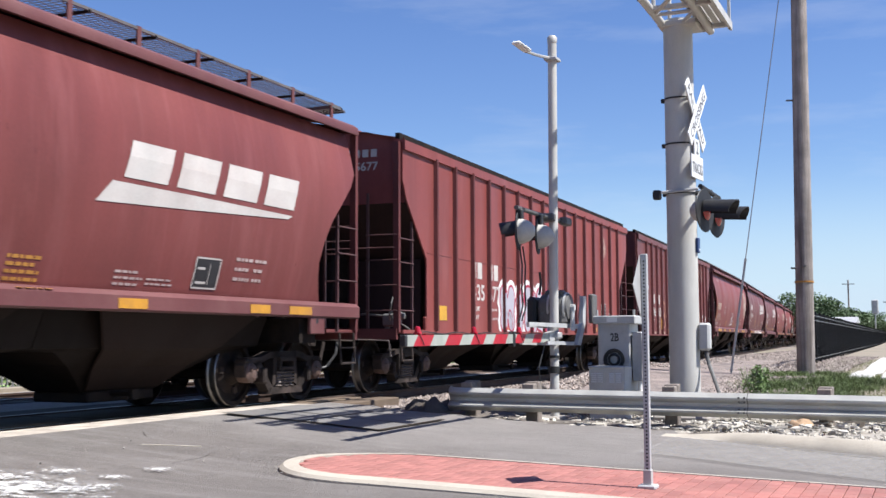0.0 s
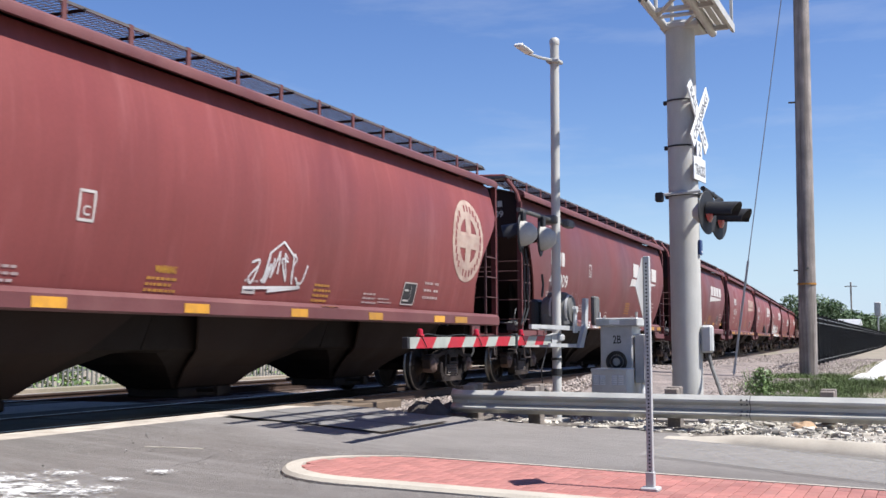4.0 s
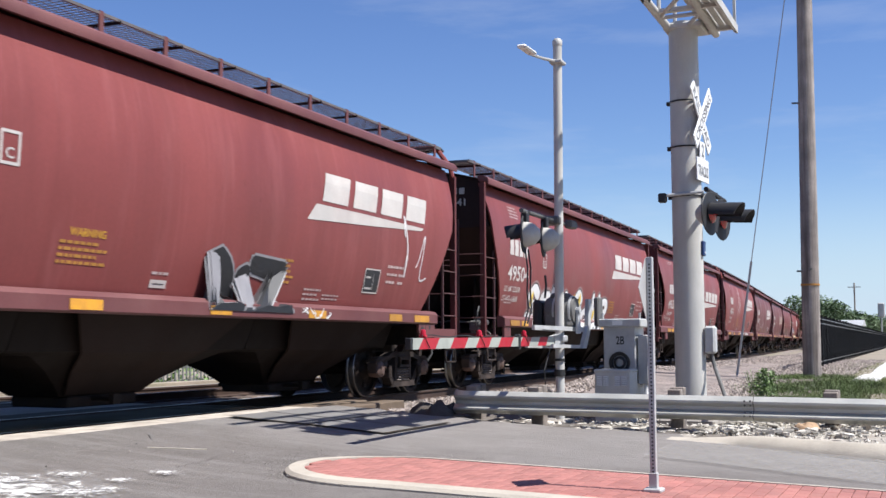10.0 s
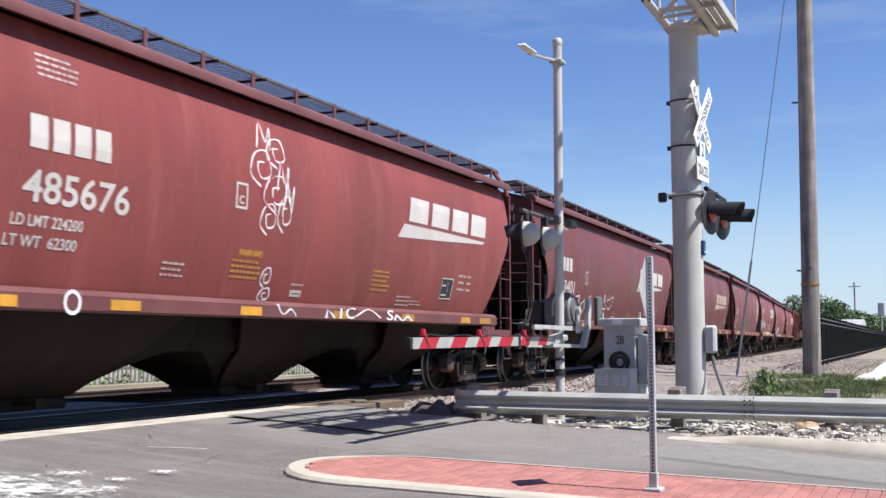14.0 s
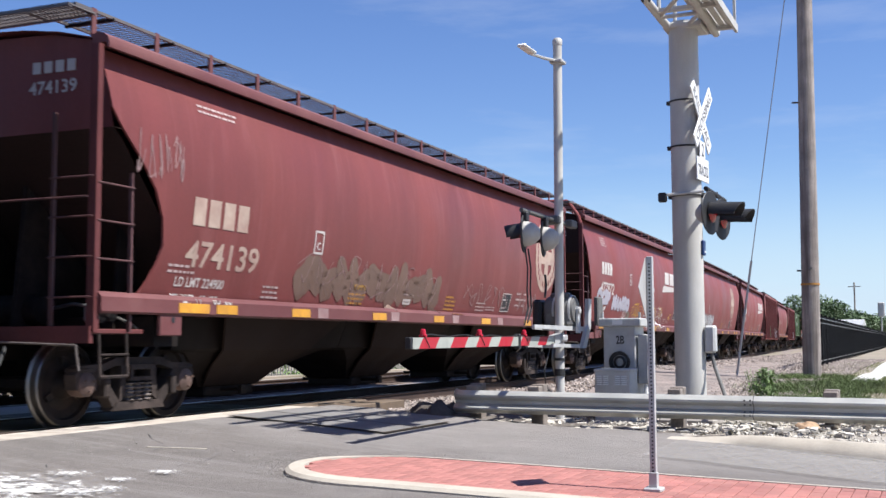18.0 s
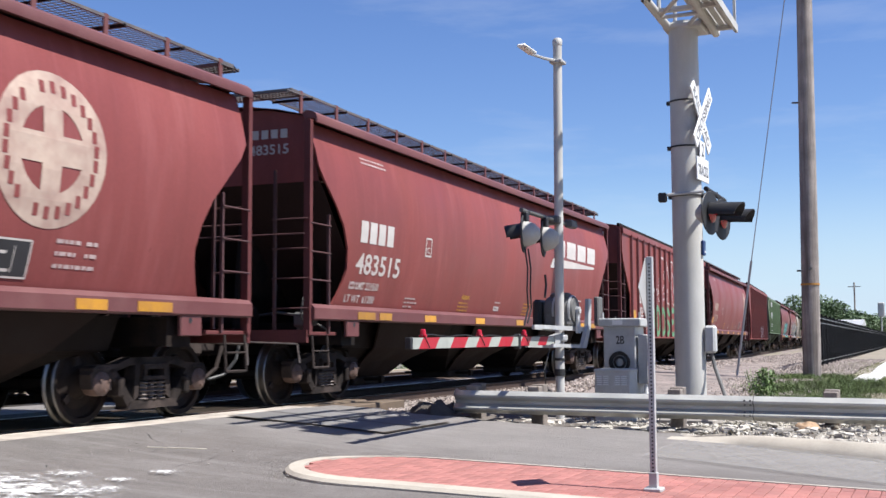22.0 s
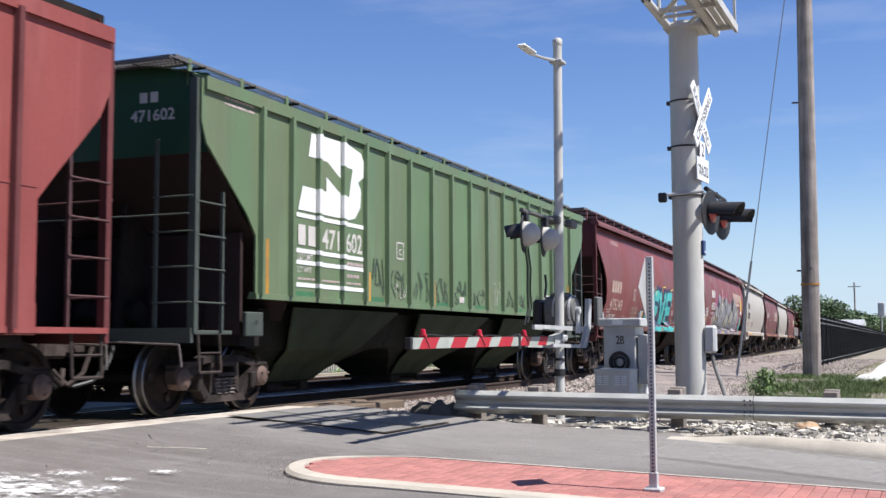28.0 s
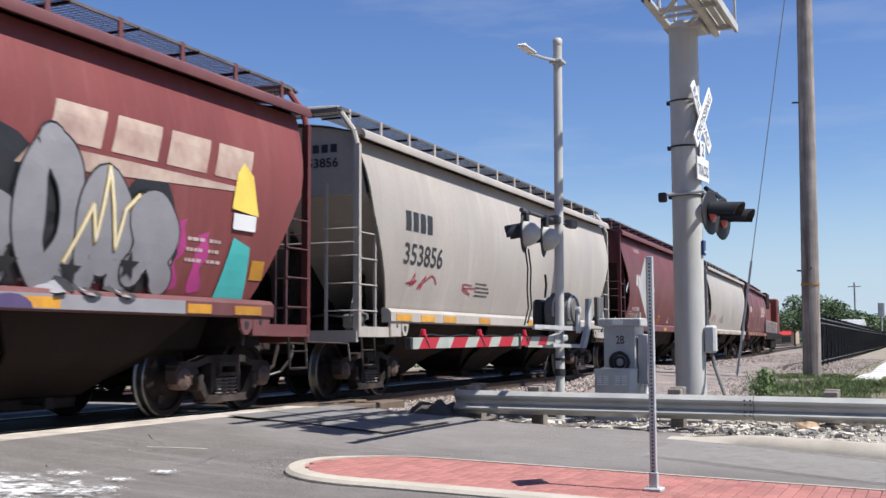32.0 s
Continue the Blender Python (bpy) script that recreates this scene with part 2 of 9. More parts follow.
M = {
    "oxide": car_paint("oxide_red_paint", (0.196, 0.0505, 0.0462)),
    "oxide_b": car_paint("oxide_red_paint_dull", (0.170, 0.0470, 0.0430), 0.45),
    "oxide_c": car_paint("oxide_red_paint_bright", (0.212, 0.0525, 0.0455), 0.5),
    "oxide_d": car_paint("oxide_red_paint_brown", (0.140, 0.0420, 0.0390), 0.45),
    # darker red for sooty ribs, and for the shade on corner posts
    "rib_paint": material("sooty_shaded_red_rib_paint", (0.112, 0.034, 0.033), 0.6, 0, 0.15, 1.5, 30, 0.05, SOOT, 0.35, 1.2, DOWN, spec=0.2),
    "sill": material("dusty_red_sill_paint", (0.110, 0.032, 0.031), 0.6, 0, 0.14, 0.8, 30, 0.06, DUST, 0.12, 1.6),
    "green": car_paint("faded_green_paint", (0.100, 0.158, 0.080), 1.2, (0.13, 0.115, 0.072)),
    "green_fresh": car_paint("repainted_green_patch", (0.045, 0.135, 0.062), 0.2),
    "green_haze": material("thin_dark_grey_spray_paint", (0.062, 0.088, 0.056), 0.6, 0, 0.1, 3, 40, 0.03),
    "green_dark": car_paint("dark_green_paint", (0.0108, 0.054, 0.0216), 0.4),
    "green_iron": material("grimy_grey_green_ironwork", (0.045, 0.056, 0.045), 0.7, 0, 0.25, 3, 40, 0.08, SOOT, 0.5, 3.0),
    "grey_car": car_paint("weathered_light_grey_paint", (0.36, 0.325, 0.285), 0.35, (0.144, 0.101, 0.072)),
    "orange_loco": car_paint("orange_locomotive_paint", (0.15, 0.042, 0.032), 0.3),
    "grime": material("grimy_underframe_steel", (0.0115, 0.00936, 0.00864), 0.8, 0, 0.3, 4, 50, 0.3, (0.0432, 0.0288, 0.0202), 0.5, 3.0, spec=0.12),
    # bay steel is near black to hold the shade; bay sides are its lit copy
    "bay_green": material("dirty_shaded_green_hopper_steel", (0.007, 0.0085, 0.006), 0.75, 0, 0.25, 1.5, 40, 0.2, (0.013, 0.013, 0.0105), 0.8, 1.4, DOWN, spec=0.12),
    "bay_side_green": material("dusty_lit_green_hopper_side", (0.034, 0.044, 0.027), 0.8, 0, 0.25, 1.5, 40, 0.2, (0.012, 0.013, 0.009), 0.8, 1.4, DOWN, spec=0.12),
    "bay": material("dirty_shaded_brown_hopper_steel", (0.0075, 0.0048, 0.004), 0.75, 0, 0.25, 1.5, 40, 0.2, (0.0158, 0.0122, 0.0108), 0.8, 1.4, DOWN, spec=0.12),
    "frame_steel": material("weathered_cast_steel", (0.021, 0.016, 0.014), 0.85, 0, 0.35, 4, 60, 0.3, (0.11, 0.082, 0.07), 0.55, 3.0, random_by=0.5, spec=0.2),
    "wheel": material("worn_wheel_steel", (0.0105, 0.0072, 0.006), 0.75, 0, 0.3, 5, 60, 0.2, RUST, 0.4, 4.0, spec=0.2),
    "tread": material("polished_wheel_tread", (0.22, 0.21, 0.20), 0.42, 1.0, 0.1, 6, 60, 0.05),
    "spring": material("dusty_spring_steel", (0.135, 0.112, 0.100), 0.6, 0.3, 0.2, 6, 60, 0.1),
    "cap": material("rusty_bearing_cap", (0.11, 0.068, 0.054), 0.7, 0.1, 0.3, 8, 60, 0.2, RUST, 0.5, 7.0),
    "grating": material("galvanised_walkway_grating", (0.11, 0.10, 0.098), 0.6, 0.15, 0.2, 5, 50, 0.1),
    "white": material("white_stencil_paint", (0.47, 0.445, 0.41), 0.6, 0, 0.10, 2, 40, 0.04, (0.301, 0.172, 0.155), 0.25, 1.5),
    "cream": material("faded_cream_stencil_paint", (0.396, 0.302, 0.238), 0.65, 0, 0.12, 2, 40, 0.04, (0.187, 0.072, 0.0648), 0.7, 2.5),
    "black": material("black_stencil_paint", (0.018, 0.018, 0.0194), 0.55, 0, 0.15, 3, 40, 0.04),
    "yellow": material("yellow_stencil_paint", (0.533, 0.292, 0.0258), 0.6, 0, 0.15, 3, 40, 0.04, (0.224, 0.0688, 0.0516), 0.4, 4.0),
    "reflector": material("amber_reflective_strip", (0.47, 0.225, 0.018), 0.4, 0, 0.12, 3, 60, 0.04, (0.19, 0.08, 0.04), 0.5, 5.0, random_by=0.32),
    "g_white": material("white_spray_paint", (0.645, 0.636, 0.619), 0.55, 0, 0.06, 3, 40, 0.03),
    "g_khaki": material("faded_khaki_spray_paint", (0.135, 0.082, 0.06), 0.6, 0, 0.12, 3, 40, 0.03),
    "g_silver": material("silver_spray_paint", (0.46, 0.455, 0.46), 0.45, 0.1, 0.12, 2.5, 40, 0.03, (0.30, 0.29, 0.30), 0.6, 4.0, (1, 1, 2.5)),
    "g_teal_pale": material("pale_turquoise_spray_paint", (0.16, 0.47, 0.44), 0.5, 0, 0.1, 3, 40, 0.03),
    "g_teal_deep": material("deep_turquoise_spray_paint", (0.03, 0.22, 0.22), 0.5, 0, 0.1, 3, 40, 0.03),
    "g_khaki_pale": material("faded_tan_spray_paint", (0.28, 0.19, 0.14), 0.6, 0, 0.2, 4, 40, 0.03),
    "g_grey": material("grey_spray_paint", (0.216, 0.209, 0.216), 0.55, 0, 0.08, 3, 40, 0.03),
    "g_black": material("black_spray_paint", (0.0144, 0.0144, 0.0158), 0.5, 0, 0.08, 3, 40, 0.03),
    "g_green": material("green_spray_paint", (0.0864, 0.302, 0.144), 0.55, 0, 0.12, 3, 40, 0.03, (0.15, 0.10, 0.07), 0.75, 2.6, (1, 1, 1.6)),
    "g_teal": material("turquoise_spray_paint", (0.055, 0.36, 0.335), 0.5, 0, 0.1, 3, 40, 0.03),
    "g_magenta": material("magenta_spray_paint", (0.33, 0.035, 0.16), 0.5, 0, 0.15, 3, 40, 0.03),
    "g_yellow": material("yellow_spray_paint", (0.688, 0.499, 0.086), 0.5, 0, 0.08, 3, 40, 0.03),
    "g_lilac": material("pale_lilac_spray_paint", (0.36, 0.345, 0.385), 0.55, 0, 0.06, 3, 40, 0.03),
    "g_red": material("crimson_spray_paint", (0.302, 0.0216, 0.0504), 0.5, 0, 0.08, 3, 40, 0.03),
    "g_orange": material("orange_spray_paint", (0.518, 0.202, 0.0576), 0.5, 0, 0.08, 3, 40, 0.03),
    "g_plum": material("dark_plum_spray_paint", (0.075, 0.05, 0.12), 0.55, 0, 0.15, 3, 40, 0.03),
    "g_navy": material("navy_spray_paint", (0.015, 0.02, 0.06), 0.55, 0, 0.1, 3, 40, 0.03),
    "g_mint": material("thin_pale_green_spray_paint", (0.16, 0.24, 0.17), 0.6, 0, 0.2, 4, 40, 0.03, (0.17, 0.05, 0.05), 0.6, 5.0),
    "g_dust": material("thin_faded_white_spray_paint", (0.27, 0.18, 0.17), 0.6, 0, 0.2, 4, 40, 0.03, (0.15, 0.05, 0.05), 0.7, 5.0),
    "g_soot": material("thin_black_spray_paint", (0.05, 0.03, 0.035), 0.6, 0, 0.2, 4, 40, 0.03, (0.12, 0.04, 0.04), 0.6, 5.0),
    "g_rusty": material("faded_orange_spray_paint", (0.40, 0.22, 0.13), 0.6, 0, 0.2, 4, 40, 0.03, (0.15, 0.05, 0.05), 0.7, 4.0),
    # lit copy of the brown bay steel
    "bay_side": material("dusty_lit_brown_hopper_side", (0.0185, 0.0118, 0.0098), 0.8, 0, 0.25, 1.5, 40, 0.2, (0.013, 0.008, 0.0065), 0.8, 1.0, DOWN, spec=0.12),
    "faint_white": material("thin_worn_white_stencil", (0.40, 0.31, 0.29), 0.6, 0, 0.2, 3, 40, 0.03),
    "faint_yellow": material("thin_worn_yellow_stencil", (0.36, 0.17, 0.03), 0.6, 0, 0.2, 3, 40, 0.03),
    "ladder_paint": material("grimy_dark_red_ladder_paint", (0.075, 0.03, 0.03), 0.6, 0, 0.2, 3, 40, 0.05, SOOT, 0.5, 2.0),
    "asphalt": street("worn_grey_asphalt", (0.150, 0.134, 0.121), (0.27, 0.252, 0.234), (0.085, 0.076, 0.068)),
    # oily concrete darkened further for the train's shade; the tar seams share it
    "oily_panel": material("oily_shade_dark_concrete_and_tar", (0.034, 0.026, 0.018), 0.85, 0, 0.3, 1.5, 50, 0.3, (0.013, 0.011, 0.009), 0.7, 2.0, spec=0.12),
    "concrete": material("weathered_concrete", (0.338, 0.31, 0.27), 0.85, 0, 0.14, 1.3, 50, 0.35, (0.173, 0.151, 0.13), 0.6, 2.2),
    "panel": material("pale_crossing_concrete", (0.40, 0.355, 0.30), 0.85, 0, 0.2, 1.5, 50, 0.3, (0.17, 0.135, 0.105), 0.85, 3.2, random_by=0.12),
    "brick": material("red_paving_brick", (0.30, 0.117, 0.098), 0.85, 0, 0.16, 1.4, 70, 0.35, (0.346, 0.194, 0.158), 0.4, 3.0, random_by=0.16),
    "brick_rest": material("red_paving_brick_far", (0.30, 0.117, 0.098), 0.85, 0, 0.16, 1.4, 70, 0.35, (0.346, 0.194, 0.158), 0.4, 3.0, island=0.16),
    "kerb_cream": material("pale_cream_kerb_concrete", (0.40, 0.36, 0.295), 0.85, 0, 0.10, 2.0, 50, 0.35, (0.245, 0.209, 0.166), 0.5, 2.6),
    "white_slab": material("bright_new_concrete", (0.47, 0.455, 0.425), 0.8, 0, 0.08, 2.0, 50, 0.2),
    "tar_patch": material("darker_asphalt_patch", (0.135, 0.128, 0.12), 0.9, 0, 0.16, 0.8, 90, 0.5, (0.20, 0.19, 0.178), 0.6, 0.9),
    # soot plus the shade of the car ends, both put into the colour
    "end_grime": material("sooty_shaded_end_sheet_paint", (0.034, 0.021, 0.020), 0.8, 0, 0.25, 1.5, 40, 0.1, SOOT, 0.8, 1.5, spec=0.12),
    "mortar": material("sandy_joint_filling", (0.317, 0.144, 0.115), 0.95, 0, 0.15, 6, 80, 0.3),
    "paint_line": material("worn_white_road_paint", (0.619, 0.611, 0.585), 0.75, 0, 0.12, 4, 60, 0.2, (0.172, 0.163, 0.163), 0.5, 5.0),
    "flaking": flaking("flaking_white_road_paint", (0.66, 0.65, 0.62), 1.0, 0.9, 6.0, 0.06),
    "gutter_dust": flaking("pale_gutter_dust", (0.36, 0.345, 0.315), 3.6, 0.6, 14.0, 0.3),
    "earth_dark": material("dark_crumbled_earth", (0.055, 0.045, 0.036), 0.95, 0, 0.35, 4, 45, 1.0),
    "grit": material("mixed_grey_grit", (0.24, 0.22, 0.195), 0.95, 0, 0.2, 6, 60, 0.3, island=0.7),
    "soil": material("dark_soil_and_crumbled_asphalt", (0.095, 0.080, 0.066), 0.95, 0, 0.35, 3, 30, 1.0, (0.21, 0.19, 0.165), 0.6, 4.0),
    "tan_rock": material("tan_limestone", (0.33, 0.22, 0.13), 0.9, 0, 0.25, 5, 50, 0.6),
    "verge": material("pale_gravelly_verge", (0.33, 0.30, 0.255), 0.95, 0, 0.3, 2.5, 40, 1.0, (0.16, 0.13, 0.10), 0.7, 3.0),
    "ballast": material("pinkish_grey_ballast", (0.225, 0.188, 0.165), 0.95, 0, 0.5, 2, 22, 1.0, (0.137, 0.0936, 0.0792), 0.5, 1.0),
    "stone": material("crushed_ballast_stone", (0.285, 0.24, 0.21), 0.95, 0, 0.12, 6, 60, 0.4, island=0.4),
    "dark_ballast": material("oily_dark_ballast", (0.054, 0.0432, 0.036), 0.95, 0, 0.3, 3, 30, 0.8),
    "rubble": material("pale_limestone_rubble", (0.40, 0.37, 0.315), 0.9, 0, 0.15, 4, 50, 0.5, island=0.55),
    "rail": material("rusty_rail_side", (0.05, 0.03, 0.022), 0.75, 0.2, 0.25, 3, 60, 0.2),
    "rail_top": material("polished_rail_head", (0.24, 0.225, 0.205), 0.42, 1.0, 0.08, 6, 60, 0.03),
    "tie": material("weathered_timber_tie", (0.122, 0.09, 0.0684), 0.9, 0, 0.3, 3, 40, 0.4),
    "flange_timber": material("tan_crossing_timber", (0.12, 0.085, 0.055), 0.85, 0, 0.25, 4, 50, 0.4, (0.0864, 0.0648, 0.0504), 0.6, 4.0),
    "ground": material("dry_earth_and_gravel", (0.238, 0.198, 0.155), 0.95, 0, 0.22, 0.35, 12, 0.6, (0.108, 0.122, 0.0504), 0.6, 0.3),
    "galv": material("galvanised_steel", (0.42, 0.42, 0.41), 0.5, 0.15, 0.10, 3, 60, 0.06, (0.238, 0.23, 0.223), 0.5, 2.5),
    "alu": material("silver_painted_pole", (0.44, 0.43, 0.40), 0.6, 0, 0.07, 2, 50, 0.05, (0.27, 0.26, 0.225), 0.6, 1.9, (1, 1, 0.22)),
    "alu_case": material("brushed_aluminium_case", (0.43, 0.43, 0.42), 0.5, 0.1, 0.09, 3, 80, 0.05, (0.25, 0.245, 0.235), 0.55, 4.0),
    "guard": material("galvanised_guardrail", (0.43, 0.426, 0.39), 0.42, 0.3, 0.10, 2, 60, 0.08, (0.26, 0.25, 0.225), 0.65, 3.5, (1, 0.25, 1)),
    "post_wood": material("weathered_timber_post", (0.20, 0.17, 0.145), 0.9, 0, 0.3, 4, 40, 0.4, (0.0864, 0.0684, 0.054), 0.6, 3.0, DOWN),
    # paler than the pickets: the sky's sheen on the rails is in the colour
    "fence_bar": material("sheen_paled_black_fence_rail", (0.072, 0.072, 0.072), 0.45, 0.2, 0.15, 3, 50, 0.03),
    "pole_wood": material("brown_utility_pole_timber", (0.265, 0.232, 0.208), 0.9, 0, 0.3, 2.5, 55, 0.6, (0.07, 0.055, 0.047), 1.0, 11.0, (1, 1, 0.05)),
    "mech": material("dull_grey_gate_machinery", (0.135, 0.132, 0.126), 0.7, 0.2, 0.25, 4, 50, 0.2, (0.036, 0.0324, 0.0288), 0.7, 4.0),
    "lamp_black": material("matt_black_signal_housing", (0.013, 0.013, 0.0144), 0.6, 0, 0.15, 4, 50, 0.05),
    "lamp_grey": material("pale_grey_lamp_housing", (0.40, 0.385, 0.35), 0.6, 0, 0.12, 6, 50, 0.05, (0.22, 0.20, 0.18), 0.5, 6.0),
    "lamp_red": material("dark_red_signal_lens", (0.30, 0.016, 0.018), 0.2, 0, 0.05, 6, 60, 0.0),
    "lens_red": material("red_gate_lamp_lens", (0.36, 0.010, 0.022), 0.25, 0, 0.05, 6, 60, 0.0),
    "red_tape": material("red_reflective_sheeting", (0.36, 0.011, 0.022), 0.45, 0, 0.08, 5, 50, 0.03),
    "white_tape": material("white_reflective_sheeting", (0.33, 0.345, 0.30), 0.45, 0, 0.12, 5, 50, 0.03, (0.23, 0.24, 0.205), 0.5, 6.0),
    "sign_white": material("white_sign_face", (0.671, 0.671, 0.654), 0.5, 0, 0.04, 5, 50, 0.02),
    "sign_ink": material("faded_black_sign_ink", (0.11, 0.11, 0.115), 0.6, 0, 0.15, 5, 50, 0.02),
    "sign_blue": material("blue_sign_face", (0.015, 0.04, 0.13), 0.5, 0, 0.06, 5, 50, 0.02),
    "sign_back": material("bare_aluminium_sign_back", (0.36, 0.36, 0.345), 0.5, 0.1, 0.06, 5, 60, 0.03),
    "cable": material("black_cable_sheath", (0.0144, 0.0144, 0.0144), 0.6, 0, 0.1, 5, 50, 0.0),
    "fence": material("black_painted_steel_fence", (0.008, 0.008, 0.009), 0.75, 0, 0.15, 3, 50, 0.03, spec=0.2),
    "leaf": material("summer_leaves", (0.062, 0.105, 0.036), 0.6, 0, 0.2, 2, 30, 0.0, island=0.45),
    "leaf_b": material("light_weed_leaves", (0.13, 0.205, 0.06), 0.6, 0, 0.2, 2, 30, 0.0, island=0.4),
    "grass": material("rough_green_grass", (0.150, 0.170, 0.056), 0.7, 0, 0.2, 2, 30, 0.0, island=0.45),
    "grass_dark": material("lush_green_grass", (0.082, 0.117, 0.032), 0.7, 0, 0.25, 1.2, 30, 0.0, island=0.6),
    "flower": material("small_white_blossom", (0.504, 0.49, 0.446), 0.6, 0, 0.1, 5, 30, 0.0),
    "bark": material("grey_brown_bark", (0.0936, 0.072, 0.054), 0.9, 0, 0.3, 6, 40, 0.4),
    "white_fence": material("grey_painted_fence", (0.12, 0.125, 0.115), 0.6, 0, 0.06, 3, 50, 0.03),
    "wall_tan": material("tan_block_wall", (0.36, 0.274, 0.194), 0.85, 0, 0.1, 1, 30, 0.1),
    "wall_grey": material("grey_metal_wall", (0.288, 0.302, 0.31), 0.7, 0, 0.1, 1, 30, 0.1),
    "awning": material("red_fabric_awning", (0.396, 0.0216, 0.0216), 0.7, 0, 0.1, 2, 40, 0.05),
    "glass": material("dark_window_glass", (0.0216, 0.0252, 0.0288), 0.1, 0, 0.1, 2, 40, 0.0),
}


# ---- mesh helpers ----
class Mesh:
    """Collects simple solids into one mesh."""

    def __init__(self):
        self.v, self.f, self.slots, self.mats = [], [], [], []

    def add(self, verts, faces, mat=0):
        o = len(self.v)
        self.v += [tuple(p) for p in verts]
        self.f += [tuple(i + o for i in q) for q in faces]
        self.slots += [mat] * len(faces)
        return self

    def box(self, x0, x1, y0, y1, z0, z1, mat=0, m=None):
        vs = [Vector((x, y, z)) for x in (x0, x1) for y in (y0, y1) for z in (z0, z1)]
        if m:
            vs = [m @ p for p in vs]
        return self.add(vs, [(0, 1, 3, 2), (4, 6, 7, 5), (0, 4, 5, 1), (2, 3, 7, 6), (0, 2, 6, 4), (1, 5, 7, 3)], mat)

    def soft(self, x0, x1, y0, y1, z0, z1, c=0.01, mat=0, m=None):
        """A box with chamfered edges."""
        vs, idx = [], {}
        X, Y, Z = (x0, x1), (y0, y1), (z0, z1)
        for i in (0, 1):
            for j in (0, 1):
                for k in (0, 1):
                    px, py, pz = X[i], Y[j], Z[k]
                    qx, qy, qz = px + (c, -c)[i], py + (c, -c)[j], pz + (c, -c)[k]
                    for a, p in enumerate(((px, qy, qz), (qx, py, qz), (qx, qy, pz))):
                        idx[i, j, k, a] = len(vs)
                        vs.append(Vector(p))
        fs = []
        ring = ((0, 0), (1, 0), (1, 1), (0, 1))
        for s in (0, 1):
            fs.append([idx[s, j, k, 0] for j, k in ring])
            fs.append([idx[i, s, k, 1] for i, k in ring])
            fs.append([idx[i, j, s, 2] for i, j in ring])
            for u in (0, 1):
                fs.append([idx[0, s, u, 1], idx[1, s, u, 1], idx[1, s, u, 2], idx[0, s, u, 2]])
                fs.append([idx[s, 0, u, 0], idx[s, 1, u, 0], idx[s, 1, u, 2], idx[s, 0, u, 2]])
                fs.append([idx[s, u, 0, 0], idx[s, u, 1, 0], idx[s, u, 1, 1], idx[s, u, 0, 1]])
                for w in (0, 1):
                    fs.append([idx[s, u, w, a] for a in (0, 1, 2)])
        if m:
            vs = [m @ p for p in vs]
        return self.add(vs, fs, mat)

    def rod(self, a, b, r, n=6, mat=0, r2=None, caps=True):
        a, b = Vector(a), Vector(b)
        r2 = r if r2 is None else r2
        d = (b - a).normalized()
        u = d.orthogonal().normalized()
        w = d.cross(u)
        ring = [(math.cos(t * 2 * math.pi / n), math.sin(t * 2 * math.pi / n)) for t in range(n)]
        vs = [a + r * (c * u + s * w) for c, s in ring] + [b + r2 * (c * u + s * w) for c, s in ring]
        fs = [(i, (i + 1) % n, n + (i + 1) % n, n + i) for i in range(n)]
        if caps:
            fs += [tuple(range(n - 1, -1, -1)), tuple(range(n, 2 * n))]
        return self.add(vs, fs, mat)

    def tube(self, pts, r, n=6, mat=0):
        for a, b in zip(pts, pts[1:]):
            self.rod(a, b, r, n, mat)
        return self

    def lathe(self, prof, axis="z", n=20, mat=0, at=(0, 0, 0)):
        """Turns (radius, height) pairs round an axis."""
        vs, fs = [], []
        for r, h in prof:
            for i in range(n):
                a = 2 * math.pi * i / n
                c, s = r * math.cos(a), r * math.sin(a)
                p = {"z": (c, s, h), "y": (c, h, s), "x": (h, c, s)}[axis]
                vs.append(Vector(p) + Vector(at))
        for j in range(len(prof) - 1):
            for i in range(n):
                fs.append((j * n + i, j * n + (i + 1) % n, (j + 1) * n + (i + 1) % n, (j + 1) * n + i))
        return self.add(vs, fs, mat)

    def prism(self, poly, y0, y1, mat=0):
        """Extrudes an outline in x and z along y."""
        n = len(poly)
        vs = [Vector((x, y0, z)) for x, z in poly] + [Vector((x, y1, z)) for x, z in poly]
        fs = [tuple(range(n)), tuple(range(2 * n - 1, n - 1, -1))] + [(i, n + i, n + (i + 1) % n, (i + 1) % n) for i in range(n)]
        return self.add(vs, fs, mat)

    def sheet(self, rows, mat=0):
        """A grid of points, row by row."""
        n = len(rows[0])
        fs = [(j * n + i, j * n + i + 1, (j + 1) * n + i + 1, (j + 1) * n + i) for j in range(len(rows) - 1) for i in range(n - 1)]
        return self.add([p for r in rows for p in r], fs, mat)

    def data(self, name, mats, smooth=None):
        me = bpy.data.meshes.new(name)
        me.from_pydata(self.v, [], self.f)
        for mm in (mats if isinstance(mats, (list, tuple)) else [mats]):
            me.materials.append(M[mm] if isinstance(mm, str) else mm)
        if any(self.slots):
            me.polygons.foreach_set("material_index", self.slots)
        if smooth is not None:
            me.shade_smooth()
            me.set_sharp_from_angle(angle=radians(smooth))
        me.update()
        return me


def part(name, data, parent=None, label="", m=None):
    ob = new(name, data)
    if parent is not None:
        ob.parent = parent
    if m is not None:
        ob.matrix_basis = m
    if label:
        ob["label"] = label
    return ob


def thing(name, label, category, group="", m=None, data=None, kind=""):
    ob = new(name, data)
    if m is not None:
        ob.matrix_basis = m
    return tagged(ob, label, category, group, kind)


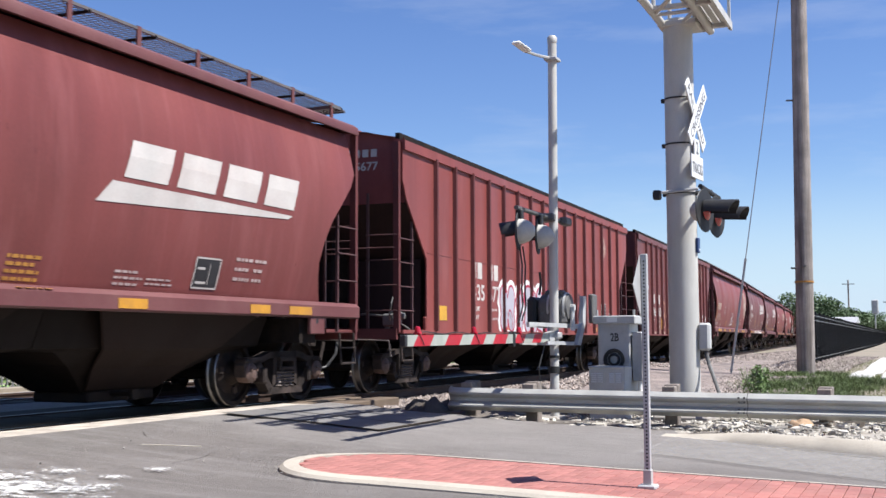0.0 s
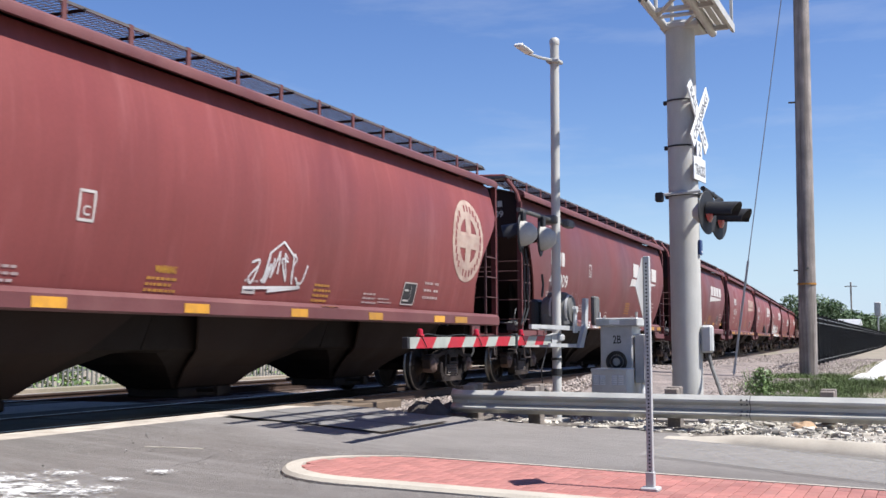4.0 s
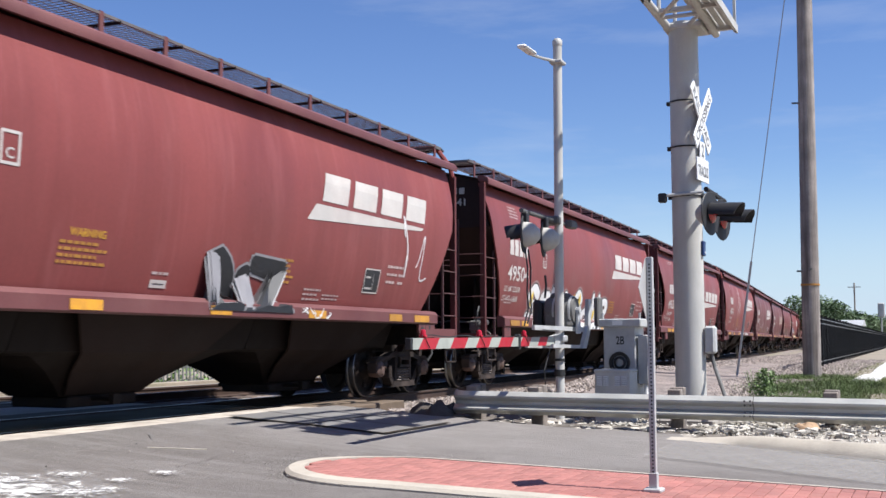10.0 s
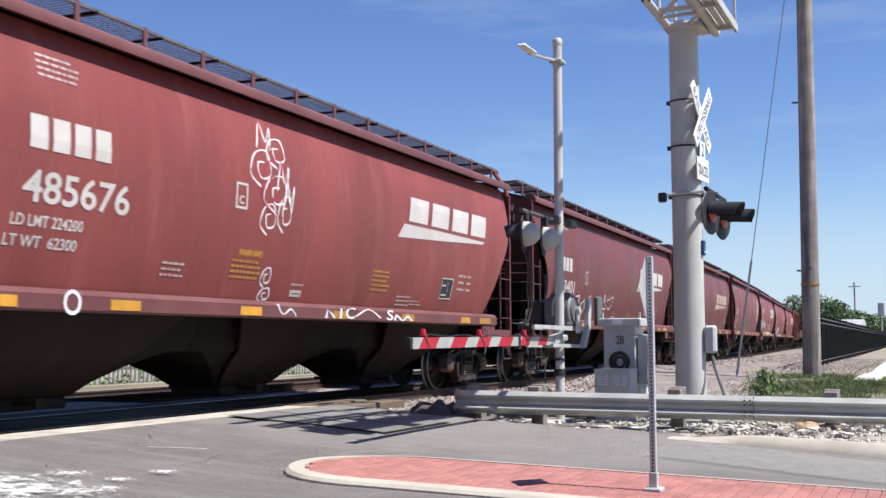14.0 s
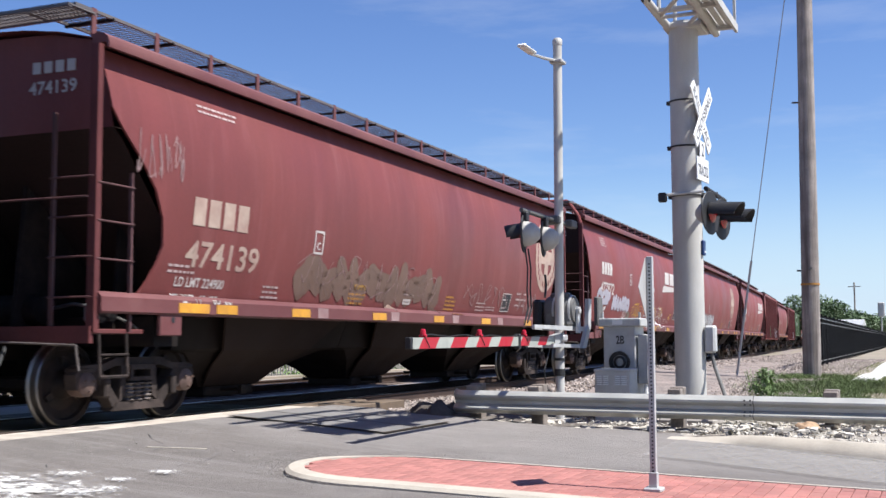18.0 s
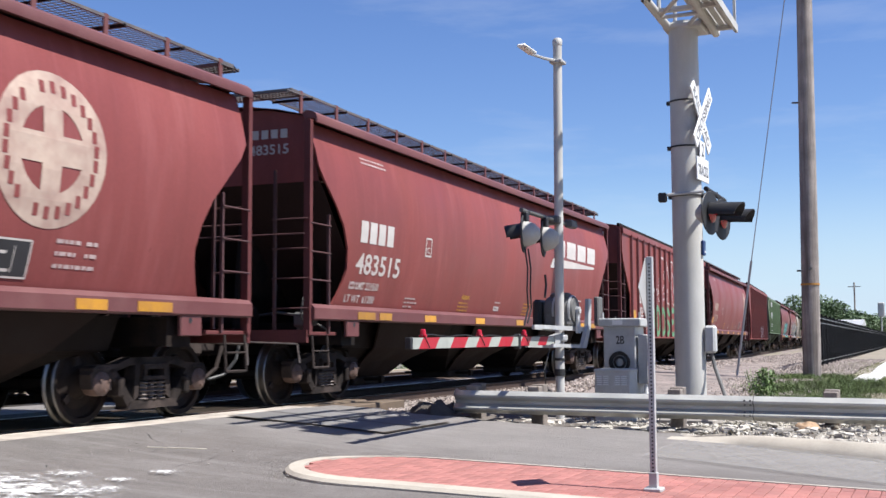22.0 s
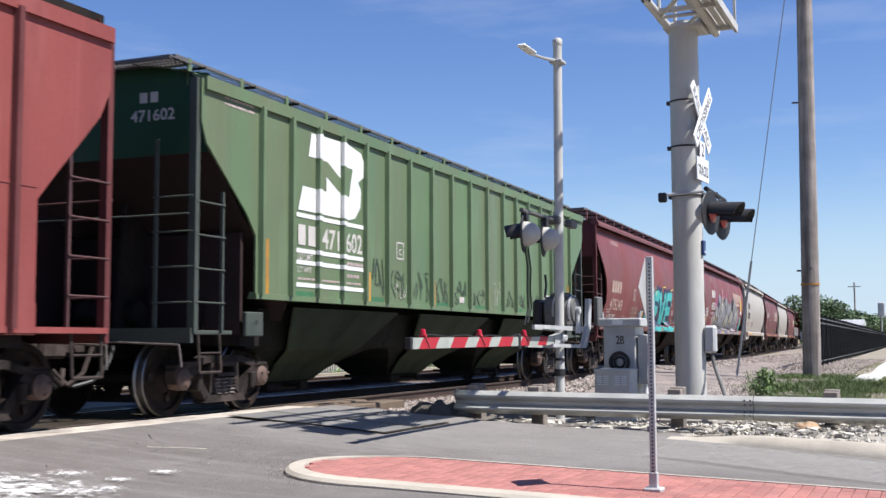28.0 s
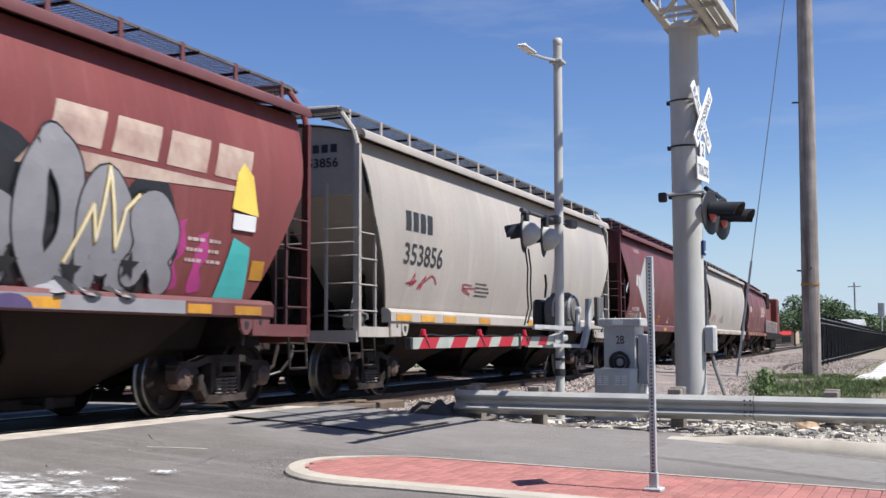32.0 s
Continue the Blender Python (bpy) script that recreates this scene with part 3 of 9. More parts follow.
# ---- the lie of the land ----
RAIL_Y, BEND = 9.4615, 0.000488


def track_y(x):
    return RAIL_Y + BEND * max(0.0, x) ** 2 if x < 75 else RAIL_Y + BEND * 75 ** 2 + 2 * BEND * 75 * (x - 75)


def smooth(a, b, t):
    t = min(1, max(0, (t - a) / (b - a)))
    return t * t * (3 - 2 * t)


def road_z(y):
    if y >= 8.0:
        return 0.0
    if y >= 5.0:
        return -0.21 + 0.07 * (y - 5.0)
    return -0.36 + 0.03 * max(0.0, y)


def land_z(x, y):
    """Ground beside the street and along the track."""
    verge = -0.29 + 0.27 * smooth(5.0, 7.6, y)
    z = road_z(y) - 0.03 if x < 14 else verge
    if x > 16:
        up = 0.34 * smooth(17.5, 25, x) * (1 - smooth(26, 40, x)) + 0.29 * smooth(30, 40, x)
        z = z + (up if y < 6.5 else up * (1 - smooth(6.5, 7.5, y)))
    off = y - track_y(x)
    if off > 6.5:
        z = -0.08 - 0.55 * smooth(6.5, 12, off)
    elif x > 14 and off > -3.2:
        z = min(z, -0.20) if off > -2.2 else z - 0.12 * smooth(-3.2, -2.2, off)
    if off > 0 and off <= 6.5:
        z = -0.2
    return z


# ---- ground, road, crossing ----
def land():
    xs = sorted({*[i * 0.8 for i in range(-12, 60)], *[48 + i * 4 for i in range(0, 30)], *[170, 200, 260, 340, 500, 800, 1400, 2400], *[-20, -40, -80, -160, -400, -1200]})
    ys = sorted({*[i * 0.5 for i in range(-10, 50)], *[25 + i * 2 for i in range(1, 20)], *[70, 90, 120, 180, 260, 400, 700, 1300, 2400], *[-8, -14, -25, -50, -100, -250, -700, -1500]})
    g = Mesh().sheet([[Vector((x, y, land_z(x, y) - (0.02 if x < 14 else 0))) for x in xs] for y in ys])
    thing("ground", "dry gravelly earth with patches of weeds", "ground", data=g.data("ground", "ground", 60), kind="structure")
    ys2 = [i * 0.25 for i in range(-100, 33)]
    r = Mesh().sheet([[Vector((x, y, road_z(y) + 0.012 * math.sin(x * 0.9 + y * 0.5) * (1 if y < 7.5 else 0))) for x in [-30 + 1.0 * i for i in range(0, 43)] + [13.5]] for y in ys2])
    r.sheet([[Vector((x, y, road_z(y) + 0.006)) for x in (13.46, 13.9, 14.32 + 0.1 * math.sin(y * 5.3) + 0.06 * math.sin(y * 13))] for y in [2.75 + 0.125 * i for i in range(42)] + [7.98]])
    thing("road", "worn patchy grey asphalt street leading over the tracks", "road", data=r.data("road", "asphalt", 60), kind="structure")
    r2 = Mesh().sheet([[Vector((x, y, -0.004 - 0.03 * smooth(16, 30, y))) for x in (-30, -10, 0, 5, 10, 14.0)] for y in (16.2, 18, 20, 24, 30, 40)])
    thing("road_beyond", "grey asphalt street on the far side of the tracks", "road", data=r2.data("road_far", "asphalt"), kind="structure")


def rails():
    xs = [-40, -20, -10] + list(range(0, 60, 4)) + list(range(60, 460, 10))
    prof = [(-0.07, -0.17), (0.07, -0.17), (0.07, -0.155), (0.012, -0.135), (0.012, -0.045), (0.037, -0.03), (0.037, -0.006), (0.03, 0.0), (-0.03, 0.0), (-0.037, -0.006), (-0.037, -0.03), (-0.012, -0.045), (-0.012, -0.135), (-0.07, -0.155)]
    for tr, dy in enumerate((0.0, 4.4)):
        t = thing("railway_track", "steel rails on weathered timber ties in ballast" if tr == 0 else "second pair of steel rails beyond the train", "railway track", "tracks", kind="structure")
        for side in (-0.7545, 0.7545):
            rows = [[Vector((x, track_y(x) + dy + side + u, w)) for u, w in prof + prof[:1]] for x in xs]
            g = Mesh()
            n = len(prof) + 1
            o = [p for r in rows for p in r]
            fs = [(j * n + i, j * n + i + 1, (j + 1) * n + i + 1, (j + 1) * n + i) for j in range(len(rows) - 1) for i in range(n - 1)]
            g.add(o, fs)
            g.slots = [1 if (k % (n - 1)) == 7 else 0 for k in range(len(fs))]
            part("rail", g.data("rail", ["rail", "rail_top"], 30), t, "rusty rail with a polished head")
        tie = Mesh().soft(-0.115, 0.115, -1.3, 1.3, -0.36, -0.175, 0.012).data("tie", "tie")
        x = 14.3
        while x < (70 if tr == 0 else 40):
            part("tie", tie, t, m=pose(x, track_y(x) + dy, 0, rz=random.uniform(-1, 1)))
            x += 0.52
    rows = []
    for x in [14.1] + list(range(15, 60, 1)) + list(range(60, 460, 8)):
        y = track_y(x)
        near = max(-6.5, 3.1 + 0.019 * x - y + 0.6) if x > 28 else -3.7 if x < 18 else 3.6 - y
        rows.append([Vector((x, y + o, z + random.uniform(-0.02, 0.02))) for o, z in ((near, land_z(x, y + near) + 0.03), (-3.6, land_z(x, y - 3.6) + 0.04 if x > 18 else -0.33), (-3.0, -0.24), (-2.4, -0.2), (-1.7, -0.185), (-1.0, -0.2), (0, -0.2), (1, -0.2), (2, -0.19), (3.4, -0.19), (4.4, -0.2), (5.6, -0.19), (6.4, -0.23), (7.4, -0.4))])
    thing("ballast_bed", "pinkish grey crushed stone ballast under the tracks", "ballast", data=Mesh().sheet(rows).data("ballast_bed", "ballast", 60), kind="structure")


def stones():
    """Loose stones: ballast by the track, pale rubble behind the guardrail."""
    def cloud(name, label, mat, count, where, lo, hi):
        g = Mesh()
        for _ in range(count):
            x, y, z = where()
            s = random.uniform(lo, hi)
            t = Matrix.Translation((x, y, z + s * 0.2)) @ Euler([random.uniform(0, 6) for _ in range(3)]).to_matrix().to_4x4()
            vs = [t @ Vector((a * s * random.uniform(0.7, 1.2), b * s * random.uniform(0.6, 1.1), c * s * random.uniform(0.5, 0.9))) for a, b, c in ((0.6, 0, 0), (-0.6, 0.1, 0), (0, 0.6, 0), (0.1, -0.6, 0), (0, 0, 0.55), (0, 0, -0.5))]
            g.add(vs, [(0, 2, 4), (2, 1, 4), (1, 3, 4), (3, 0, 4), (2, 0, 5), (1, 2, 5), (3, 1, 5), (0, 3, 5)])
        thing(name, label, "stones", data=g.data(name, mat), kind="stuff")

    def by_track():
        x = 15.9 + 45 * random.random() ** 1.8
        o = random.uniform(-3.7, -0.8)
        return x, track_y(x) + o, -0.19 - 0.1 * max(0.0, -2.4 - o)

    def verge():
        y = random.uniform(-2.5, 5.2)
        x = kerb_x(y) + 0.25 + (20.0 - kerb_x(y)) * random.random() ** 1.3
        if y > 3.0:
            x = max(x, 14.9)
        return x, y, max(-0.21, land_z(x, y)) if y < 2.6 else land_z(x, y)

    def slope():
        x = 17 + 45 * random.random() ** 1.4
        lo, hi = (3.2, 6.6 + 0.03 * (x - 17)) if x < 30 else (3.7 + 0.019 * x, track_y(x) - 3.2)
        y = random.uniform(lo, hi)
        return x, y, land_z(x, y) + (0.035 if x > 28 else 0)

    cloud("ballast_stones", "loose pinkish grey ballast stones", "stone", 16000, by_track, 0.04, 0.085)
    cloud("ballast_spill", "ballast stones spilled down beside the track", "stone", 30000, slope, 0.04, 0.10)
    def bank():
        x = 18 + 37 * random.random() ** 1.3
        y = random.uniform(2.2, 4.8)
        return x, y, land_z(x, y) + 0.005

    cloud("bank_gravel", "grey gravel strewn over the bank by the fence", "stone", 12000, bank, 0.03, 0.09)
    cloud("rubble", "pale broken limestone rubble behind the guardrail", "rubble", 7000, verge, 0.02, 0.07)


def crossing():
    """Concrete panels between and beside the rails where the street crosses."""
    t = thing("level_crossing", "pale concrete crossing panels set around the rails", "level crossing", kind="structure")
    for dy in (0.0, 4.4):
        for a, b in ((-1.52, -0.86), (-0.66, 0.66), (0.86, 1.5)):
            x = -26.0
            while x < 13.8:
                w = 2.44
                g = Mesh().soft(x + 0.008, min(14.0, x + w) - 0.008, RAIL_Y + dy + a, RAIL_Y + dy + b, -0.2, -0.006 + random.uniform(-0.004, 0.003), 0.012)
                # all but the nearest row have the shade under the train in their colour
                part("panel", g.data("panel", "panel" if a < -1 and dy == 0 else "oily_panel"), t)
                x += w
    part("edge_strip", Mesh().box(-26, 14.0, 8.0, RAIL_Y - 1.53, -0.2, -0.012).data("edge_strip", "asphalt"), t, "asphalt filler along the panels")
    part("infill", Mesh().box(-26, 14.0, RAIL_Y + 1.52, RAIL_Y + 2.86, -0.2, -0.01).data("infill", "asphalt"), t, "asphalt between the tracks")
    part("infill", Mesh().box(-26, 14.0, RAIL_Y + 5.92, 16.25, -0.2, -0.012).data("infill_far", "asphalt"), t, "asphalt past the tracks")
    for i in range(2):
        x0 = 14.05
        part("timber", Mesh().soft(x0, x0 + 2.5 - 0.5 * i, 7.95 + 0.42 * i, 8.32 + 0.42 * i, -0.24, -0.03 + 0.02 * i, 0.015).data("timber", "flange_timber"), t, "tan timber at the end of the crossing")


# ---- the brick median ----
KERB_W = 0.165
MED_NEAR, MED_FAR, MED_END = 7.87, 9.80, 5.28


def median_line(inset):
    """Outline of the median, from the near side round the nose to the far side."""
    r = (MED_FAR - MED_NEAR) / 2 - inset
    cx = (MED_FAR + MED_NEAR) / 2
    pts = [(cx - r + 0.012 * (5 - y), y) for y in (-22, -12, -6, -2, 0, 1, 2, 3, 4)]
    pts += [(cx - r * math.cos(a), MED_END - 0.965 + r * math.sin(a)) for a in [math.pi * i / 18 for i in range(19)]]
    pts += [(cx + r + 0.012 * (5 - y), y) for y in (4, 3, 2, 1, 0, -2, -6, -12, -22)]
    return pts


def median():
    t = thing("median_island", "raised traffic island of red brick pavers with a pale concrete kerb", "traffic island", kind="structure")
    outer, inner = median_line(0.0), median_line(KERB_W)
    base = Mesh()
    rows = []
    for (x0, y0), (x1, y1) in zip(outer, inner):
        z = road_z(y0)
        mx, my = x0 + (x1 - x0) * 0.2, y0 + (y1 - y0) * 0.2
        rows.append([Vector((x0, y0, z - 0.1)), Vector((x0, y0, z + 0.02)), Vector((mx, my, z + 0.045)), Vector((x1, y1, road_z(y1) + 0.055)), Vector((x1, y1, road_z(y1) - 0.1))])
    part("kerb", Mesh().sheet(rows).data("kerb", "kerb_cream", 30), t, "pale worn concrete kerb")
    n = len(inner)
    base.add([Vector((x, y, road_z(y) + 0.034)) for x, y in inner], [(i, i + 1, n - 2 - i, n - 1 - i) for i in range(n // 2 - 1)])
    part("bedding", base.data("bedding", "mortar"), t, "sandy joint filling between the pavers")
    # pavers
    bl, bw = 0.2, 0.1

    def span(y):
        """Clear width between the kerbs at y."""
        r = (MED_FAR - MED_NEAR) / 2 - KERB_W - 0.006
        cx = (MED_FAR + MED_NEAR) / 2
        if y > MED_END - 0.965:
            q = r * r - (y - MED_END + 0.965) ** 2
            h = math.sqrt(q) if q > 0 else 0
            return cx - h, cx + h
        s = 0.012 * (5 - y) if y < 4 else 0.012
        return cx - r + s, cx + r + s

    def paver(w):
        return cached(("paver", w), lambda: Mesh().soft(-w / 2 + 0.003, w / 2 - 0.003, -bw / 2 + 0.003, bw / 2 - 0.003, -0.05, 0.0, 0.003).data("paver", "brick"))
    rest = Mesh()
    count = 0
    for j in range(-60, 64):
        y = j * bw
        a0, b0 = span(y - bw / 2)
        a1, b1 = span(y + bw / 2)
        lo, hi = (a0 + a1) / 2 - 0.01, (b0 + b1) / 2 + 0.01
        for i in range(0, 16):
            xa = 7.6 + i * bl + (bl / 2 if j % 2 else 0)
            p, q = max(xa, lo), min(xa + bl, hi)
            w = round(q - p, 2)
            if w < 0.03:
                continue
            x = (p + q) / 2
            z = road_z(y) + 0.048 + random.uniform(-0.001, 0.001)
            if count < 300 and 2.6 < y:
                part("paver", paver(w), t, m=pose(x, y, z, 1.7))
                count += 1
            else:
                rest.soft(-w / 2 + 0.003, w / 2 - 0.003, -bw / 2 + 0.003, bw / 2 - 0.003, -0.05, 0.0, 0.003, m=pose(x, y, z, 1.7))
    tagged(part("paver_field", rest.data("paver_field", "brick_rest"), t, "red brick pavers in running bond"), kind="stuff")


def kerb_x(y):
    return 13.53 - 0.447 * max(0.0, 2.6 - max(0.2, y))


def kerb_far():
    t = thing("kerb", "weathered cream concrete kerb along the street below the guardrail", "kerb", kind="structure")
    rows, fill = [], []
    for y in [-24 + i * 0.3 for i in range(0, 91)]:
        z = road_z(y)
        top = -0.19 - 0.02 * max(0, 0.5 - y) if y < 0.5 else -0.19
        top = top + (z + 0.015 - top) * smooth(1.9, 2.9, y)
        x = kerb_x(y) + random.uniform(-0.008, 0.008)
        rows.append([Vector((x - 0.16, y, z - 0.05)), Vector((x - 0.15, y, z + 0.008)), Vector((x, y, top)), Vector((x + 0.16, y, top + 0.004)), Vector((x + 0.18, y, z - 0.1))])
        if y < 3.2:
            fill.append([Vector((x + 0.15 + (15.2 - x) * q, y, max(top, z + 0.01) - 0.012 + random.uniform(-0.01, 0.01) + 0.004 * q)) for q in (0, 0.2, 0.4, 0.6, 0.8, 1.0)])
    part("kerb_stone", Mesh().sheet(rows).data("kerb_stone", "kerb_cream", 50), t)
    part("verge", Mesh().sheet(fill).data("verge", "verge", 60), t, "pale gravelly verge behind the kerb")
    # dark soil strip whose colour also supplies the shade below the guardrail
    soil = [[Vector((x, y, land_z(15.0, y) + 0.022 + 0.03 * noise.noise((x * 3, y * 3, 1.0)) + 0.012 * noise.noise((x * 11, y * 11, 4.0)) + (0.03 if 14.5 < x < 15.3 else 0))) for x in [14.1 + 0.1 * i for i in range(20)]] for y in [2.7 + 0.1 * i for i in range(46)]]
    part("soil", Mesh().sheet(soil).data("soil", "soil", 50), t, "dark soil and crumbled asphalt, also painting in the guardrail's shade")
    slab_rnd = random.Random(77)
    flat = Mesh()
    for k in range(330):
        y = slab_rnd.uniform(0.4, 5.6) if k % 4 else slab_rnd.uniform(0.4, 2.6)
        x = slab_rnd.uniform(14.35, 15.6) if y > 2.4 else slab_rnd.uniform(kerb_x(y) + 0.3, 15.8)
        w, d, h = slab_rnd.uniform(0.02, 0.07), slab_rnd.uniform(0.025, 0.10), slab_rnd.uniform(0.005, 0.014)
        z = max(land_z(x, y), -0.2 if y < 2.6 else -1) + 0.045
        n = 6
        rim = [(w * (1 + slab_rnd.uniform(-0.35, 0.35)) * math.cos(q * 6.283 / n), d * (1 + slab_rnd.uniform(-0.35, 0.35)) * math.sin(q * 6.283 / n)) for q in range(n)]
        m = pose(x, y, z, slab_rnd.uniform(-14, 14), slab_rnd.uniform(-14, 14), slab_rnd.uniform(0, 180))
        flat.add([m @ Vector((u, v, h)) for u, v in rim] + [m @ Vector((u * 1.05, v * 1.05, -h)) for u, v in rim], [tuple(range(n))] + [(q, n + q, n + (q + 1) % n, (q + 1) % n) for q in range(n)])
    tagged(part("slab_rubble", flat.data("slab_rubble", "rubble"), t, "flat broken limestone pieces"), kind="stuff")
    # crumbled edge of the asphalt where the kerb begins
    heap("dirt_mound", "dark crumbled earth and asphalt at the guardrail's end", "earth_dark", 14.75, 6.62, 0.8, 0.42, 0.24, -0.2, 0.5)
    heap("leaf_litter", "brown leaf litter and grit where the kerb begins", "soil", 13.75, 2.5, 0.13, 0.38, 0.04, -0.27, 0.1)
    heap("rock", "tan limestone rock on the rubble", "tan_rock", 14.35, 1.50, 0.13, 0.17, 0.17, -0.2, 0.2)
    heap("dark_mound", "dark leaf litter below the guardrail", "earth_dark", 14.75, 3.1, 0.35, 0.3, 0.07, -0.28, 0.3)
    heap("dark_mound", "dark leaf litter below the guardrail", "earth_dark", 14.9, 0.9, 0.3, 0.22, 0.12, -0.22, 0.1)


def heap(name, label, mat, x, y, a, b, h, z, turn):
    """A lumpy low mound."""
    rows = []
    c, s = math.cos(turn), math.sin(turn)
    for r in [i / 8 for i in range(9)]:
        ring = []
        for k in range(21):
            t = 2 * math.pi * (k % 20) / 20
            q = r * (1 + 0.25 * noise.noise((math.cos(t) * 1.5 + x, math.sin(t) * 1.5, y)))
            u, v = a * q * math.cos(t), b * q * math.sin(t)
            up = h * (1 - r * r) * (1 + 0.6 * noise.noise((u * 5, v * 5, x))) + 0.25 * h * noise.noise((u * 16, v * 16, y))
            ring.append(Vector((x + u * c - v * s, y + u * s + v * c, z + up - (0.05 if r == 1 else 0))))
        rows.append(ring)
    thing(name, label, "rock" if name == "rock" else "earth", data=Mesh().sheet(rows).data(name, mat, 35))


def road_patches():
    """Darker relaid asphalt beside the crossing, and long thin cracks."""
    g = Mesh().sheet([[Vector((x + 0.03 * math.sin(y * 3), y, road_z(y) + 0.023)) for x in (11.62, 12.2, 13.0, 13.44)] for y in (5.82, 6.3, 6.9, 7.4, 7.95)])
    seam = Mesh()
    for x0, x1, y0, y1 in ((11.58, 11.63, 5.78, 7.95), (11.6, 13.44, 5.78, 5.84), (12.5, 12.53, 5.84, 7.95), (11.63, 13.44, 6.85, 6.88)):
        seam.sheet([[Vector((x + 0.03 * math.sin(y * 3), y, road_z(y) + 0.026)) for x in (x0, x1)] for y in [y0 + (y1 - y0) * q / 8 for q in range(9)]])
    thing("tar_seam", "dark tar seams round the relaid asphalt", "road", data=seam.data("tar_seam", "oily_panel"), kind="structure")
    thing("asphalt_patch", "darker relaid asphalt patch beside the crossing", "road", data=g.data("asphalt_patch", "tar_patch"), kind="structure")
    c = Mesh()
    for k in range(5):
        x, y = random.uniform(6.5, 13), random.uniform(2.5, 7.6)
        a = random.choice((0.1, 1.5, 1.6, 0.4)) + random.uniform(-0.2, 0.2)
        for i in range(random.randint(5, 12)):
            l, w = 0.16, random.uniform(0.002, 0.005)
            x1, y1 = x + l * math.cos(a), y + l * math.sin(a)
            nx, ny = -math.sin(a) * w, math.cos(a) * w
            if not (7.8 < x < 10.6 and y < 5.7):
                c.add([(x + nx, y + ny, road_z(y) + 0.022), (x - nx, y - ny, road_z(y) + 0.022), (x1 - nx, y1 - ny, road_z(y1) + 0.022), (x1 + nx, y1 + ny, road_z(y1) + 0.022)], [(0, 1, 2, 3)])
            x, y, a = x1, y1, a + random.uniform(-0.3, 0.3)
    thing("road_cracks", "thin dark cracks in the asphalt", "road", data=c.data("road_cracks", "tar_patch"), kind="stuff")


def gutter():
    rows = []
    for v in [-2.6 + 0.4 * i for i in range(13)]:
        y = 0.6 + v
        rows.append([Vector((kerb_x(y) - 0.13 - 0.5 * k - 12.3, v, road_z(y) - road_z(0.6))) for k in range(5)])
    thing("gutter_dust", "pale dust and grit washed along the kerb", "road dust", data=Mesh().sheet(rows).data("gutter_dust", "gutter_dust"), m=pose(12.3, 0.6, road_z(0.6) + 0.02), kind="structure")


def road_paint():
    """Worn, dusty white paint of an old stop line near the camera, and stray flecks."""
    def sheet(w, h, cx, cy, turn):
        c, q = math.cos(turn), math.sin(turn)
        return Mesh().sheet([[Vector((w * u * c - h * v * q, w * u * q + h * v * c, road_z(cy + w * u * q + h * v * c) - road_z(cy))) for u in (-1, -0.5, 0, 0.5, 1)] for v in (-1, -0.5, 0, 0.5, 1)])
    for cx, cy, size, turn in ((6.1, 5.95, 1.0, 0.785), (6.3, 6.35, 0.7, 0.6), (6.35, 5.6, 0.42, 0.3), (6.6, 5.55, 0.22, 0.9), (6.95, 5.75, 0.2, 0.2), (7.5, 5.75, 0.22, 1.2), (6.9, 6.2, 0.3, 0.5)):
        thing("road_marking", "worn dusty patch of white road paint on asphalt", "road marking", data=sheet(1.1, 0.75, cx, cy, turn).data("road_marking", "flaking"), m=pose(cx, cy, road_z(cy) + 0.026) @ Matrix.Diagonal((size, size, size, 1)), kind="structure")


def road_grit():
    """Loose grit round the nose of the island, stray pebbles and a dry twig."""
    rnd = random.Random(21)
    g = Mesh()

    def pebble(x, y, s):
        t = Matrix.Translation((x, y, road_z(y) + 0.024 + s * 0.3)) @ Euler([rnd.uniform(0, 6) for _ in range(3)]).to_matrix().to_4x4()
        g.add([t @ Vector(v) * 1.0 for v in ((0.6 * s, 0, 0), (-0.6 * s, 0, 0), (0, 0.5 * s, 0), (0, -0.5 * s, 0), (0, 0, 0.4 * s), (0, 0, -0.4 * s))], [(0, 2, 4), (2, 1, 4), (1, 3, 4), (3, 0, 4), (2, 0, 5), (1, 2, 5), (3, 1, 5), (0, 3, 5)])
    line = median_line(0.0)
    for _ in range(2600):
        x, y = line[rnd.randint(6, len(line) - 8)]
        a = rnd.uniform(0, 6.283)
        r = abs(rnd.gauss(0, 0.28))
        px, py = x + r * math.cos(a), y + r * math.sin(a)
        cx = (MED_FAR + MED_NEAR) / 2
        if abs(px - cx) < 0.98 and py < 4.4 or math.hypot(px - cx, py - MED_END + 0.965) < 0.985:
            continue
        pebble(px, py, rnd.uniform(0.003, 0.010))
    for _ in range(420):
        pebble(rnd.uniform(6.8, 10.5), rnd.uniform(5.4, 7.4), rnd.uniform(0.003, 0.009) if rnd.random() < 0.97 else 0.018)
    thing("road_grit", "loose grit and pebbles on the asphalt", "gravel", data=g.data("road_grit", "grit"), kind="stuff")
    tw = [(8.5 + 0.035 * i, 6.72 - 0.05 * i + 0.012 * math.sin(i * 0.8), road_z(6.72 - 0.05 * i) + 0.033) for i in range(10)]
    thing("twig", "thin pale dry twig lying on the asphalt", "twig", kind="stuff", data=Mesh().tube(tw, 0.006, 5).data("twig", "kerb_cream"))


# ---- the train ----
CACHE = {}


def cached(key, make):
    if key not in CACHE:
        CACHE[key] = make()
    return CACHE[key]


